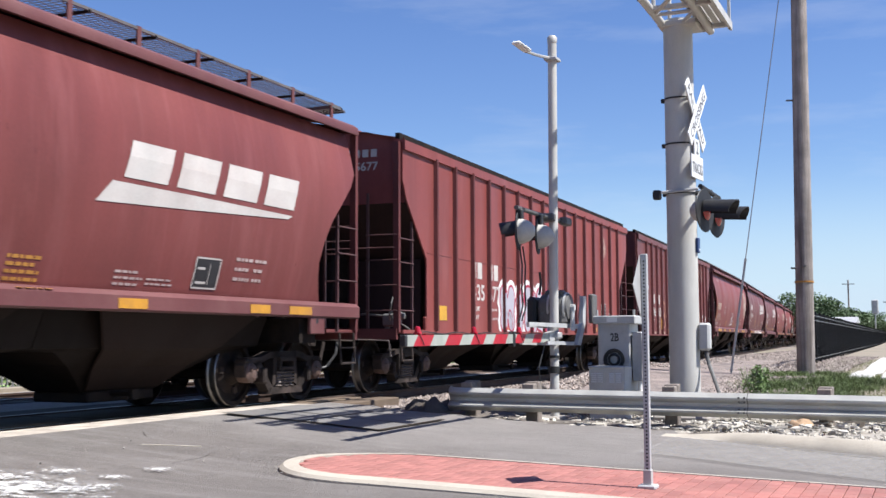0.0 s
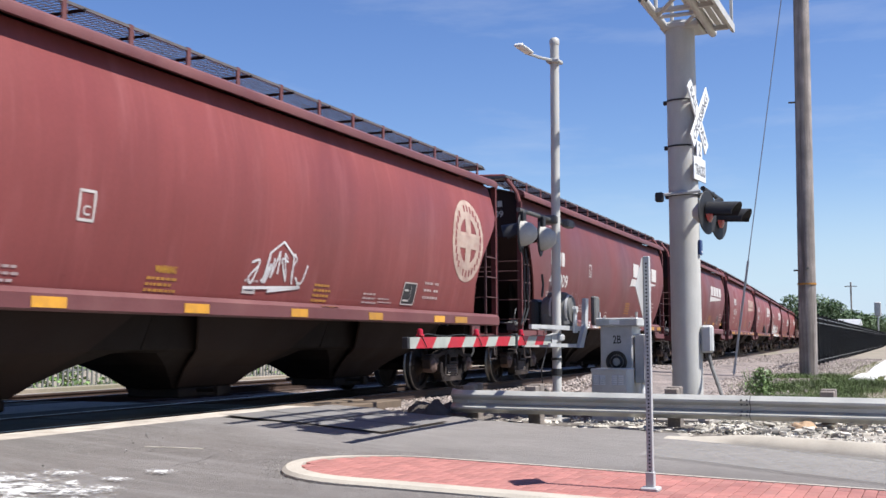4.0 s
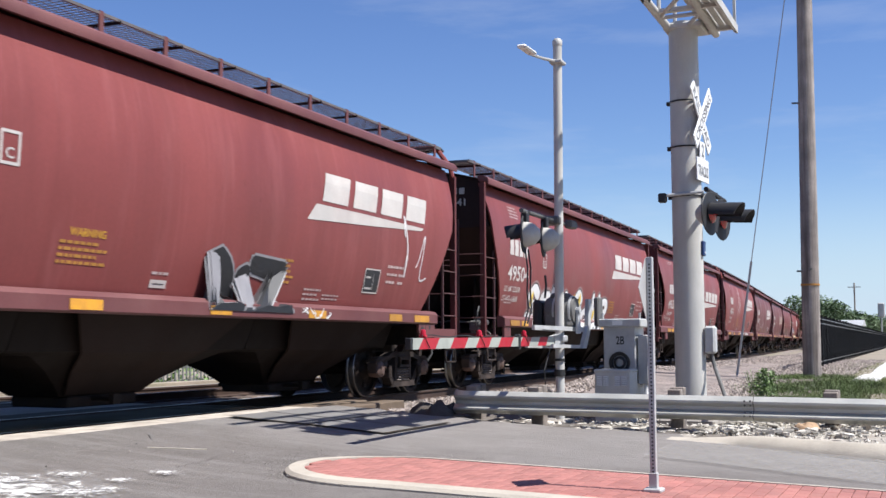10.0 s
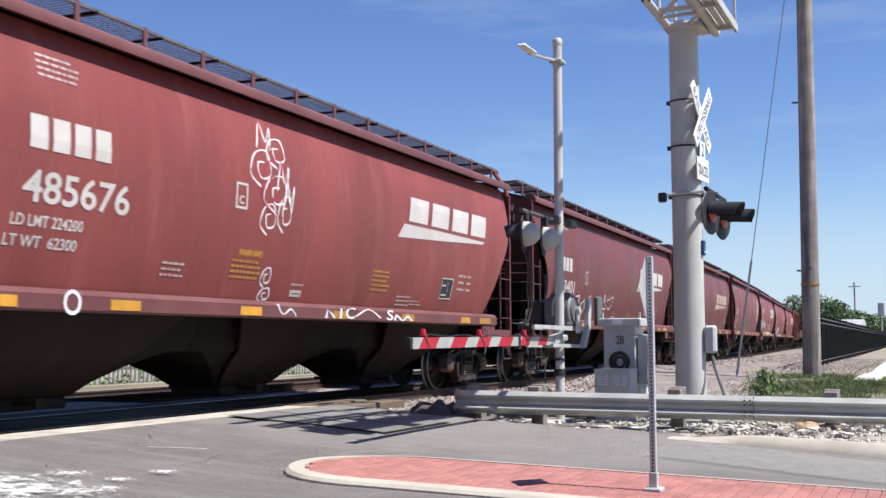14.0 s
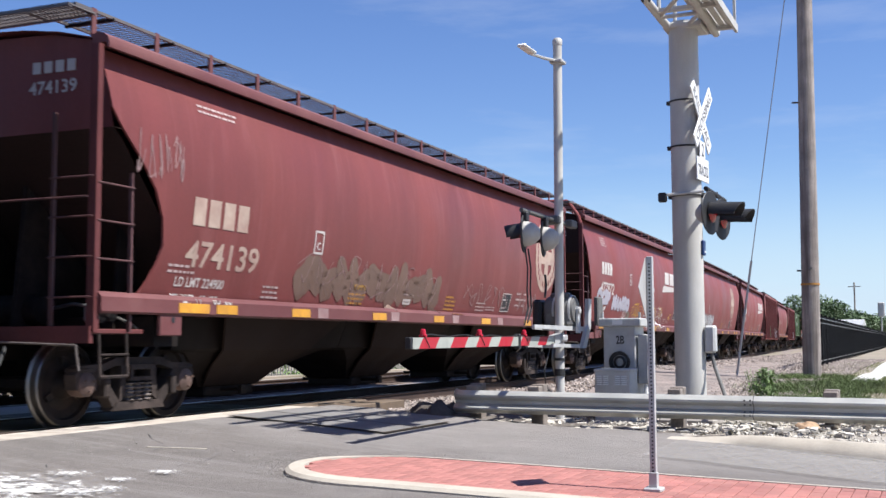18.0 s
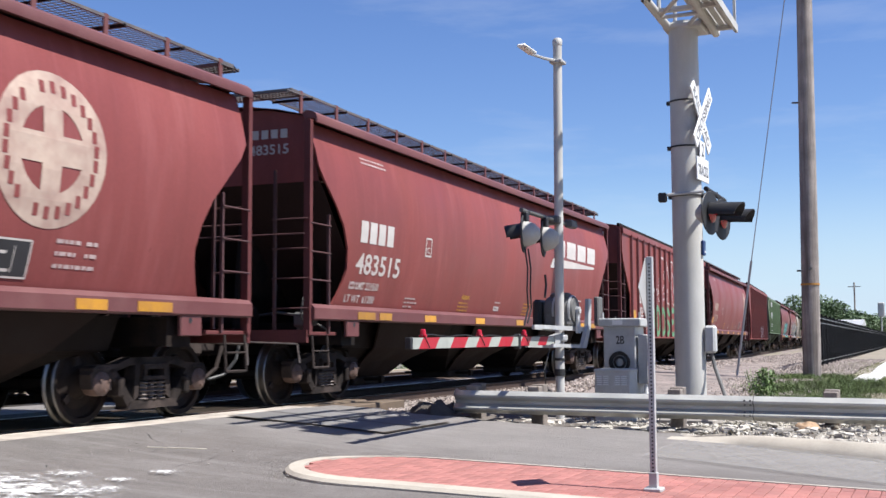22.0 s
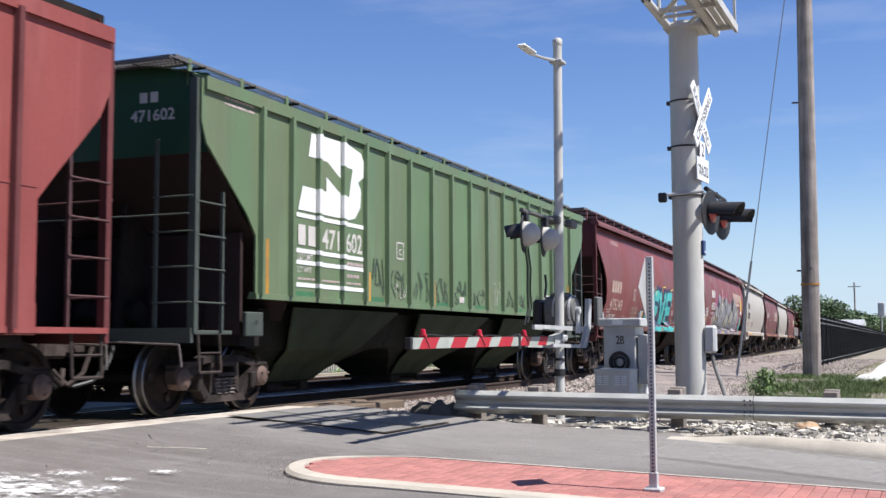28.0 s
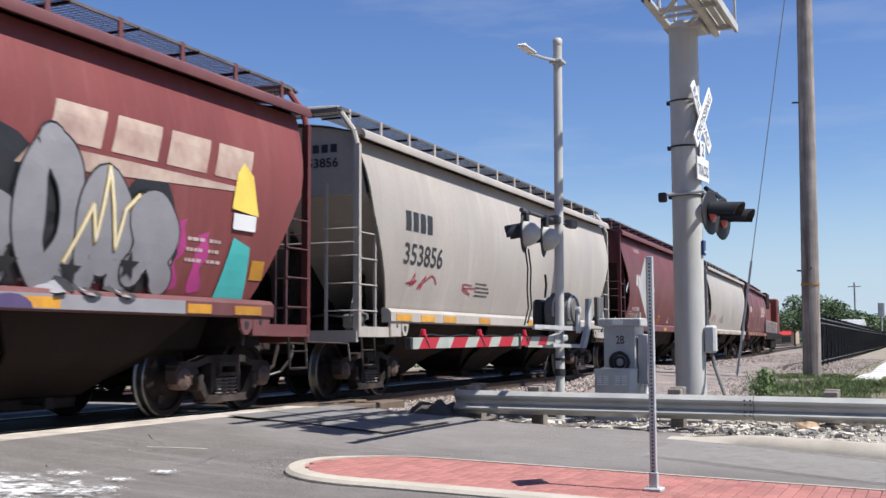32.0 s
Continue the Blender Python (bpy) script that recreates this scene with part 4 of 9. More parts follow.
BULGE = [(1.38, 1.365), (1.6, 1.434), (1.8, 1.487), (2.0, 1.531), (2.3, 1.580), (2.6, 1.612), (2.9, 1.625), (3.2, 1.611), (3.4, 1.584), (3.6, 1.540), (3.88, 1.460), (4.1, 1.375)]


def lerp(table, t):
    for (a, p), (b, q) in zip(table, table[1:]):
        if t <= b:
            return p + (q - p) * max(0, (t - a)) / (b - a)
    return table[-1][1]


def side_y(kind, z):
    return lerp(BULGE, z) if kind in ("slant", "curve") else 1.585


EDGE = {
    "slant": [(1.40, 1.28), (1.58, 1.17), (2.88, 0.37), (2.95, 0.33), (4.2, 0.10)],
    "curve": [(1.40, 0.86), (1.5, 0.92), (1.7, 1.06), (2.0, 1.14), (2.2, 1.12), (2.55, 0.95), (2.9, 0.62), (3.1, 0.40), (3.35, 0.17), (4.2, 0.13)],
    "rib": [(1.02, 1.08), (2.30, 1.08), (3.42, 0.06), (4.4, 0.06)],
    "green": [(1.5, 1.24), (2.35, 1.24), (3.38, 0.02), (4.4, 0.02)],
}
TOP = {"slant": 4.07, "curve": 4.05, "rib": 4.20, "green": 4.06}
LOW = {"slant": 1.40, "curve": 1.40, "rib": 1.02, "green": 1.50}


def side_sheet(kind, L, s):
    """One side of the car body, with a rolled edge."""
    g = Mesh()
    edge, top, low = EDGE[kind], TOP[kind], LOW[kind]
    n = 18 if kind in ("slant", "curve") else 10
    zs = [low + (top - low) * i / n for i in range(n + 1)]
    if kind in ("slant", "curve"):
        zs = [low] + [z for z, _ in BULGE if low < z < top] + [top]
    loop = []
    for z in zs:
        e, y = lerp(edge, z), side_y(kind, z)
        xs = (e, e + 0.4, L * 0.25, L * 0.5, L * 0.75, L - e - 0.4, L - e)
        loop.append([Vector((x, s * y, z)) for x in xs] + [Vector((x, s * (y - 0.03), z)) for x in reversed(xs)] + [Vector((xs[0], s * y, z))])
    return g.sheet(loop)


def end_sheet(kind, L, end):
    """Upper bulkhead and slope sheet of one end."""
    g = Mesh()
    top = TOP[kind]

    def row(x, z):
        xx = L - x if end else x
        w = min(1.55, side_y(kind, z) - 0.02) if z > 1.4 else 1.3
        zc = z + (0.16 if z > 4 else 0)
        m = (z + zc) / 2 + (0.06 if z > 4 else 0)
        return [Vector((xx, -w, z)), Vector((xx, -w * 0.5, m)), Vector((xx, 0, zc)), Vector((xx, w * 0.5, m)), Vector((xx, w, z))]
    # slot 1 carries the painted shade; slant cars have it on the bulkhead too
    g.sheet([row(0.22, top + 0.1), row(0.22, 3.2)], 1 if kind == "slant" else 0)
    g.sheet([row(0.22, 3.2), row(0.36, 3.1), row(2.1, 1.45), row(2.35, 1.2)], 1)
    return g


def shear_plate(L, end, y):
    """Upright web under the slope sheet: one on the centre line, a smaller one on each side."""
    f = (lambda x: L - x) if end else (lambda x: x)
    if y == 0:
        return Mesh().prism([(f(0.45), 1.0), (f(0.62), 2.7), (f(2.2), 1.35), (f(2.4), 1.0)], -0.03, 0.03)
    return Mesh().prism([(f(1.05), 1.0), (f(1.15), 2.25), (f(1.45), 1.98), (f(1.5), 1.0)], y - 0.02, y + 0.02)


def roof_mesh(kind, L):
    top = TOP[kind]
    g = Mesh()
    prof = [(-1.52, top), (-1.40, top + 0.10), (-0.9, top + 0.22), (-0.4, top + 0.29), (0, top + 0.31), (0.4, top + 0.29), (0.9, top + 0.22), (1.40, top + 0.10), (1.52, top)]
    g.sheet([[Vector((x, y, z)) for y, z in prof] for x in (0.1, L * 0.25, L * 0.5, L * 0.75, L - 0.1)])
    g.box(0.5, L - 0.5, -0.28, 0.28, top + 0.27, top + 0.38)
    return g


def eave_mesh(kind, L, s):
    """The rounded lip along the top of the side."""
    top = TOP[kind]
    g = Mesh()
    if kind in ("slant", "curve"):
        pr = [(1.40, top + 0.03), (1.57, top + 0.03), (1.582, top - 0.03), (1.604, top - 0.03), (1.612, top + 0.02), (1.59, top + 0.085), (1.53, top + 0.13), (1.45, top + 0.15), (1.36, top + 0.12)]
    else:
        pr = [(1.56, top - 0.13), (1.63, top - 0.13), (1.63, top + 0.03), (1.52, top + 0.05), (1.40, top + 0.08), (1.48, top)]
    rows = [[Vector((x, s * y, z)) for y, z in pr + pr[:1]] for x in (0.06, L - 0.06)]
    g.sheet(rows)
    n = len(pr)
    g.add(rows[0][:n], [tuple(range(n))])
    g.add(rows[1][:n], [tuple(range(n))])
    return g


def sill_mesh(kind, L, s):
    g = Mesh()
    if kind in ("slant", "curve"):
        e = 1.0 if kind == "slant" else 0.02
        pr = [(1.44, 1.215), (1.585, 1.215), (1.605, 1.235), (1.605, 1.385), (1.55, 1.435), (1.43, 1.45)]
    elif kind == "rib":
        e = 0.05
        pr = [(1.48, 1.0), (1.60, 1.0), (1.60, 1.06), (1.50, 1.06)]
    else:
        e = 1.24
        pr = [(1.46, 1.46), (1.60, 1.46), (1.60, 1.53), (1.50, 1.55)]
    rows = [[Vector((x, s * y, z)) for y, z in pr + pr[:1]] for x in (e, L - e)]
    g.sheet(rows)
    n = len(pr)
    g.add(rows[0][:n], [tuple(range(n))])
    g.add(rows[1][:n], [tuple(range(n))])
    return g


def bay_mesh(kind):
    """Inner slopes of one hopper, closed to a low ridge between neighbours."""
    low = 1.36 if kind != "rib" else 1.04
    g = Mesh()
    lev = [(low, 2.15, 1.2), (0.82, 2.14, 0.98), (0.775, 1.72, 0.88), (0.62, 1.28, 0.68), (0.46, 0.95, 0.50), (0.30, 0.70, 0.38)]
    rows = [[Vector((a, b, z)) for a, b in ((-w, -y), (w, -y), (w, y), (-w, y), (-w, -y))] for z, w, y in lev]
    g.sheet(rows)
    g.add(rows[-1][:4], [(0, 1, 2, 3)])
    return g


def bay_side(kind, s):
    """Tapering outer sheet of one hopper, sloping inwards below the sill."""
    low = 1.38 if kind != "rib" else 1.06
    lev = [(low, 1.70, 1.50), (0.80, 1.12, 1.06), (0.58, 0.90, 0.72), (0.32, 0.68, 0.44)]
    rows = []
    for z, w, y in lev:
        rows.append([Vector((-w, s * y, z)), Vector((w, s * y, z)), Vector((w, s * (y - 0.03), z)), Vector((-w, s * (y - 0.03), z)), Vector((-w, s * y, z))])
    return Mesh().sheet(rows)


def gate_mesh():
    g = Mesh().soft(-0.62, 0.62, -0.42, 0.42, 0.17, 0.3, 0.02)
    g.rod((-0.2, -0.75, 0.26), (-0.2, 0.75, 0.26), 0.03)
    g.box(-0.26, -0.14, -0.78, -0.72, 0.2, 0.32)
    return g


def cross_walk(x, z):
    """Grating from one roof walk to the other over the end of a car."""
    g = Mesh()
    for d in (-0.2, 0.2):
        g.box(x + d - 0.014, x + d + 0.014, -1.25, 1.25, z - 0.065, z - 0.025)
    for d in (-0.1, 0.0, 0.1):
        g.box(x + d - 0.004, x + d + 0.004, -1.25, 1.25, z - 0.05, z - 0.034)
    for i in range(46):
        y = -1.25 + 2.5 * i / 45
        g.box(x - 0.2, x + 0.2, y - 0.006, y + 0.006, z - 0.05, z - 0.032)
    return g


def grating(length, width):
    g = Mesh()
    n = int(width / 0.095)
    for i in range(n + 1):
        y = -width / 2 + width * i / n
        w = 0.016 if i in (0, n) else 0.004
        g.box(0, length, y - w, y + w, -0.026 if i in (0, n) else -0.004, 0.008 if i in (0, n) else 0.003)
    k = int(length / 0.075)
    for i in range(k + 1):
        x = length * i / k
        g.box(x - 0.010, x + 0.010, -width / 2, width / 2, -0.006, 0.001)
    return g


def wheel_set():
    g = Mesh()
    for s in (-1, 1):
        c = s * 0.7545
        pr = [(0.0, 0.12), (0.10, 0.12), (0.13, 0.09), (0.17, 0.02), (0.28, -0.01), (0.37, 0.015), (0.385, 0.062), (0.445, 0.066)]
        g.lathe([(r, c + s * h) for r, h in pr], "y", 28, 0)
        g.lathe([(0.445, c + s * 0.066), (0.457, c + s * 0.055), (0.462, c - s * 0.03), (0.487, c - s * 0.045), (0.487, c - s * 0.062), (0.47, c - s * 0.072)], "y", 28, 1)
        g.lathe([(0.47, c - s * 0.072), (0.385, c - s * 0.07), (0.36, c - s * 0.03), (0.17, c - s * 0.04), (0.12, c - s * 0.09), (0.09, c - s * 0.1)], "y", 28, 0)
        for k in range(3):
            a = k * 2.1 + 0.4
            g.soft(0.2, 0.3, c + s * 0.0, c + s * 0.03, -0.04, 0.04, 0.006, 2, Matrix.Rotation(a, 4, "Y"))
    g.rod((0, -1.06, 0), (0, 1.06, 0), 0.085, 12)
    return g.data("wheel_set", ["wheel", "tread", "frame_steel"], 30)


def side_frame(s):
    g = Mesh()
    y0, y1 = s * 0.93, s * 1.09
    a, b = min(y0, y1), max(y0, y1)
    g.prism([(-1.06, 0.56), (-0.98, 0.66), (-0.62, 0.67), (-0.40, 0.74), (0.40, 0.74), (0.62, 0.67), (0.98, 0.66), (1.06, 0.56), (1.04, 0.40), (1.0, 0.40), (0.98, 0.54), (0.74, 0.56), (0.40, 0.65), (-0.40, 0.65), (-0.74, 0.56), (-0.98, 0.54), (-1.0, 0.40), (-1.04, 0.40)], a, b)
    for q in (-1, 1):
        g.prism([(q * 0.78, 0.60), (q * 0.66, 0.62), (q * 0.30, 0.20), (q * 0.42, 0.16)], a, b)
        g.prism([(q * 0.30, 0.74), (q * 0.22, 0.74), (q * 0.24, 0.30), (q * 0.34, 0.24)], a, b)
        g.prism([(q * 0.80, 0.58), (q * 0.72, 0.58), (q * 0.72, 0.38), (q * 0.80, 0.40)], a, b)
    g.prism([(-0.46, 0.15), (0.46, 0.15), (0.40, 0.245), (-0.40, 0.245)], a - 0.02, b + 0.02)
    g.prism([(-0.23, 0.475), (0.23, 0.475), (0.23, 0.52), (-0.23, 0.52)], a - 0.05, b + 0.05)
    g.prism([(-0.2, 0.60), (0.2, 0.60), (0.22, 0.66), (-0.22, 0.66)], a - 0.05, b + 0.05)
    for q in (-0.2, 0.16):
        g.prism([(q, 0.52), (q + 0.05, 0.52), (q + 0.05, 0.60), (q, 0.60)], a - 0.04, b + 0.04)
    for q in (-1, 1):
        # brake shoe hanger and adapter lugs by each axle
        g.soft(q * 0.60 - 0.05, q * 0.60 + 0.05, a - 0.06, b - 0.02, 0.30, 0.52, 0.02)
        g.soft(q * 0.889 - 0.14, q * 0.889 + 0.14, a - 0.01, b + 0.03, 0.585, 0.64, 0.015)
    return g


def spring_mesh():
    pr = []
    for k in range(5):
        z = 0.245 + k * 0.046
        pr += [(0.04, z), (0.066, z + 0.006), (0.075, z + 0.016), (0.066, z + 0.026), (0.04, z + 0.032)]
    return Mesh().lathe(pr, "z", 12)


def cap_mesh(s):
    g = Mesh()
    pr = [(0.13, 0.92), (0.14, 1.02), (0.135, 1.10), (0.10, 1.125), (0.07, 1.14), (0.0, 1.145)]
    g.lathe([(r, s * h) for r, h in pr], "y", 14)
    for k in range(3):
        an = k * 2.094 + 0.5
        x, z = 0.075 * math.cos(an), 0.075 * math.sin(an)
        g.rod((x, s * 1.11, z), (x, s * 1.155, z), 0.018, 6)
    return g


def truck(car, x, wheels):
    """One two-axle truck under a car."""
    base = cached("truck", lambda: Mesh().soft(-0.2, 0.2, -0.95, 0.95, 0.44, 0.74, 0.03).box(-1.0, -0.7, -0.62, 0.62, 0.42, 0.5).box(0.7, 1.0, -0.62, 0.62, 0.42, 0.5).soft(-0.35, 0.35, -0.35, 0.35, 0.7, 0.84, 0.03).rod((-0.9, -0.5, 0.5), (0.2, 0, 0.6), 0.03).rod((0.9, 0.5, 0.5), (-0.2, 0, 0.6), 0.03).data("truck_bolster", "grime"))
    tr = part("truck", base, car, "grimy two-axle freight truck", pose(x, 0, 0))
    for s in (-1, 1):
        part("side_frame", cached(("side_frame", s), lambda: side_frame(s).data("side_frame", "frame_steel")), tr)
        for a in (-0.155, 0.0, 0.155):
            part("spring", cached("spring", lambda: spring_mesh().data("spring", "spring", 40)), tr, m=pose(a, s * 1.06, 0))
        for a in (-0.889, 0.889):
            part("bearing_cap", cached(("cap", s), lambda: cap_mesh(s).data("bearing_cap", "cap", 30)), tr, m=pose(a, 0, 0.457))
    for a in (-0.889, 0.889):
        w = part("wheel_set", cached("wheel_set", wheel_set), tr, "steel wheels with bright worn treads", pose(a, 0, 0.457))
        wheels.append((w, a, x + a))


# ---- lettering and spray paint ----
def text_data(words):
    def make():
        cu = bpy.data.curves.new("letters", "FONT")
        cu.body, cu.size, cu.offset = words, 1.0, 0.016
        cu.resolution_u = 3
        ob = bpy.data.objects.new("letters", cu)
        me = bpy.data.meshes.new_from_object(ob)
        vs = [(v.co.x, v.co.y) for v in me.vertices]
        fs = [tuple(p.vertices) for p in me.polygons]
        bpy.data.meshes.remove(me)
        bpy.data.objects.remove(ob)
        bpy.data.curves.remove(cu)
        x0, x1 = min(v[0] for v in vs), max(v[0] for v in vs)
        h = 0.69
        return [((x - x0) / (x1 - x0), y / h) for x, y in vs], fs
    return cached(("text", words), make)


def paint_y(kind, z):
    """Surface that paint lies on: the bulging side, or the sill below it."""
    return 1.606 if z < 1.41 and kind in ("slant", "curve") else side_y(kind, z)


def on_side(kind, pts, faces, lift=0.006):
    g = Mesh()
    g.add([Vector((x, -(paint_y(kind, z) + lift), z)) for x, z in pts], faces)
    return g


def letters(car, kind, words, x0, x1, z0, z1, mat="white", name="lettering", slant=0.0, lift=0.006, label=""):
    vs, fs = text_data(words)
    pts = [(x0 + (x1 - x0) * u + slant * v * (z1 - z0), z0 + (z1 - z0) * v) for u, v in vs]
    tagged(part(name, on_side(kind, pts, fs, lift).data(name, mat), car, label), kind="stuff")


def banded(kind, poly):
    """Cuts a four-cornered outline where the bulge of the side changes its slope."""
    if kind not in ("slant", "curve") or len(poly) != 4:
        return [poly]

    def keep(pts, level, side):
        out = []
        for (xa, za), (xb, zb) in zip(pts, pts[1:] + pts[:1]):
            a, b = side * (za - level), side * (zb - level)
            if a >= 0:
                out.append((xa, za))
            if a * b < 0:
                q = a / (a - b)
                out.append((xa + (xb - xa) * q, za + (zb - za) * q))
        return out
    cuts = [z for z, _ in BULGE if min(p[1] for p in poly) + 0.01 < z < max(p[1] for p in poly) - 0.01]
    out, rest = [], list(poly)
    for z in cuts:
        out.append(keep(rest, z, -1))
        rest = keep(rest, z, 1)
    return [p for p in out + [rest] if len(p) > 2]


def patch(car, kind, polys, mat, name, lift=0.006, label="", down=0.0):
    """Flat painted outlines on the near side; long ones are cut into strips to follow the bulge."""
    g = Mesh()
    for poly in polys:
        for piece in banded(kind, poly):
            g.add([Vector((x, -(paint_y(kind, z) + lift), z)) for x, z in piece], [tuple(range(len(piece)))])
    return part(name, g.data(name, mat), car, label)


def rect(x0, x1, z0, z1, slant=0.0):
    return [(x0, z0), (x1, z0), (x1 + slant, z1), (x0 + slant, z1)]


def ribbon(pts, w):
    """Outline strips along a stroke."""
    out = []
    for (x0, z0), (x1, z1) in zip(pts, pts[1:]):
        d = math.hypot(x1 - x0, z1 - z0) or 1
        nx, nz = -(z1 - z0) / d * w / 2, (x1 - x0) / d * w / 2
        ex, ez = (x1 - x0) / d * w * 0.3, (z1 - z0) / d * w * 0.3
        out.append([(x0 + nx - ex, z0 + nz - ez), (x0 - nx - ex, z0 - nz - ez), (x1 - nx + ex, z1 - nz + ez), (x1 + nx + ex, z1 + nz + ez)])
    return out


def bars(car, kind, x0, z0, rows, w, h, mat="white", name="small_stencil", rnd=None, gap=0.5):
    """Rows of small stencilling that cannot be read."""
    rnd = rnd or random
    polys = []
    for r in range(rows):
        z = z0 - r * h * (1 + gap)
        x = x0
        while x < x0 + w * rnd.uniform(0.75, 1.0):
            q = rnd.uniform(0.035, 0.11)
            polys.append(rect(x, x + q, z, z + h * 0.62))
            x += q + 0.022
    tagged(patch(car, kind, polys, {"white": "faint_white", "yellow": "faint_yellow"}.get(mat, mat), name), kind="stuff")


def emblem(car, kind, x, z, mat="white"):
    """Four slanted blocks over a tapering wedge."""
    for i in range(4):
        x0 = x + 0.42 + i * 0.93
        patch(car, kind, [rect(x0, x0 + 0.76, z + 0.30, z + 0.72, 0.14)], mat, "emblem_block", 0.007)
    patch(car, kind, [[(x, z), (x + 1.7, z + 0.07), (x + 1.7, z + 0.24), (x + 0.24, z + 0.24)], [(x + 1.7, z + 0.07), (x + 3.85, z + 0.17), (x + 3.95, z + 0.22), (x + 1.7, z + 0.24)]], mat, "emblem_wedge", 0.007)


def roundel(car, kind, x, z, rx, rz, paint):
    """A round cream emblem with a dark ring and a cross."""
    ring = lambda q: [(x + rx * q * math.cos(a), z + rz * q * math.sin(a)) for a in [2 * math.pi * i / 32 for i in range(32)]]
    o, i = ring(1.0), ring(0.56)
    tagged(patch(car, kind, [[o[k], o[(k + 1) % 32], i[(k + 1) % 32], i[k]] for k in range(32)], "cream", "roundel_ring", 0.006, "worn cream ring of a round emblem"), kind="stuff")
    j, c = ring(0.53), 0.17
    polys = []
    for sx in (-1, 1):
        for sz in (-1, 1):
            arc = [(x + rx * 0.53 * math.cos(a) * sx, z + rz * 0.53 * math.sin(a) * sz) for a in [math.radians(v) for v in (22, 35, 45, 55, 68)]]
            polys.append([(x + sx * rx * c, z + sz * rz * c)] + arc)
    cross = [rect(x - rx * 0.56, x + rx * 0.56, z - rz * 0.19, z + rz * 0.19), rect(x - rx * 0.17, x + rx * 0.17, z + rz * 0.19, z + rz * 0.56), rect(x - rx * 0.17, x + rx * 0.17, z - rz * 0.56, z - rz * 0.19)]
    patch(car, kind, cross, "cream", "roundel_cross", 0.007)
    marks = []
    for k in range(26):
        a = 2 * math.pi * k / 26 + 0.1
        if k % 9 == 8:
            continue
        cx, cz = x + rx * 0.8 * math.cos(a), z + rz * 0.8 * math.sin(a)
        marks.append(rect(cx - rx * 0.045, cx + rx * 0.045, cz - rz * 0.08, cz + rz * 0.08))
    tagged(patch(car, kind, marks, paint, "roundel_lettering", 0.009), kind="stuff")


def tag_words(car, kind, words, x0, x1, z0, z1, fill, line="g_black", rnd=None, thick=0.05, fat=None, halo=None, grow_left=0.0):
    """Fat sprayed letters with an outline, and a soft halo of paint round them where there is one."""
    vs, fs = text_data(words)
    w, h = x1 - x0, z1 - z0
    fat = thick * 0.35 if fat is None else fat
    layers = [(fat + thick, line, 0.009, "spray_outline"), (fat, fill, 0.012, "spray_fill")]
    if halo:
        layers.insert(0, (fat + thick * 1.5, halo, 0.006, "spray_halo"))
    for grow, mat, lift, name in layers:
        g = Mesh()
        for q in range(8):
            dx, dz = grow * math.cos(q * math.pi / 4), grow * math.sin(q * math.pi / 4)
            pts = []
            for u, v in vs:
                x = x0 + w * u + dx + 0.03 * w * math.sin(v * 2.6 + u * 9) * 0.4
                z = z0 + h * (v * (0.92 + 0.10 * math.sin(u * 13) + grow_left * (1 - u))) + dz + 0.05 * h * math.sin(u * 11)
                pts.append((x, max(z, LOW[kind] + (0.0 if kind == "rib" else -0.1))))
            g.add([Vector((x, -(paint_y(kind, z) + lift + 0.0002 * q), z)) for x, z in pts], fs)
        tagged(part(name, g.data(name, mat), car), kind="stuff")


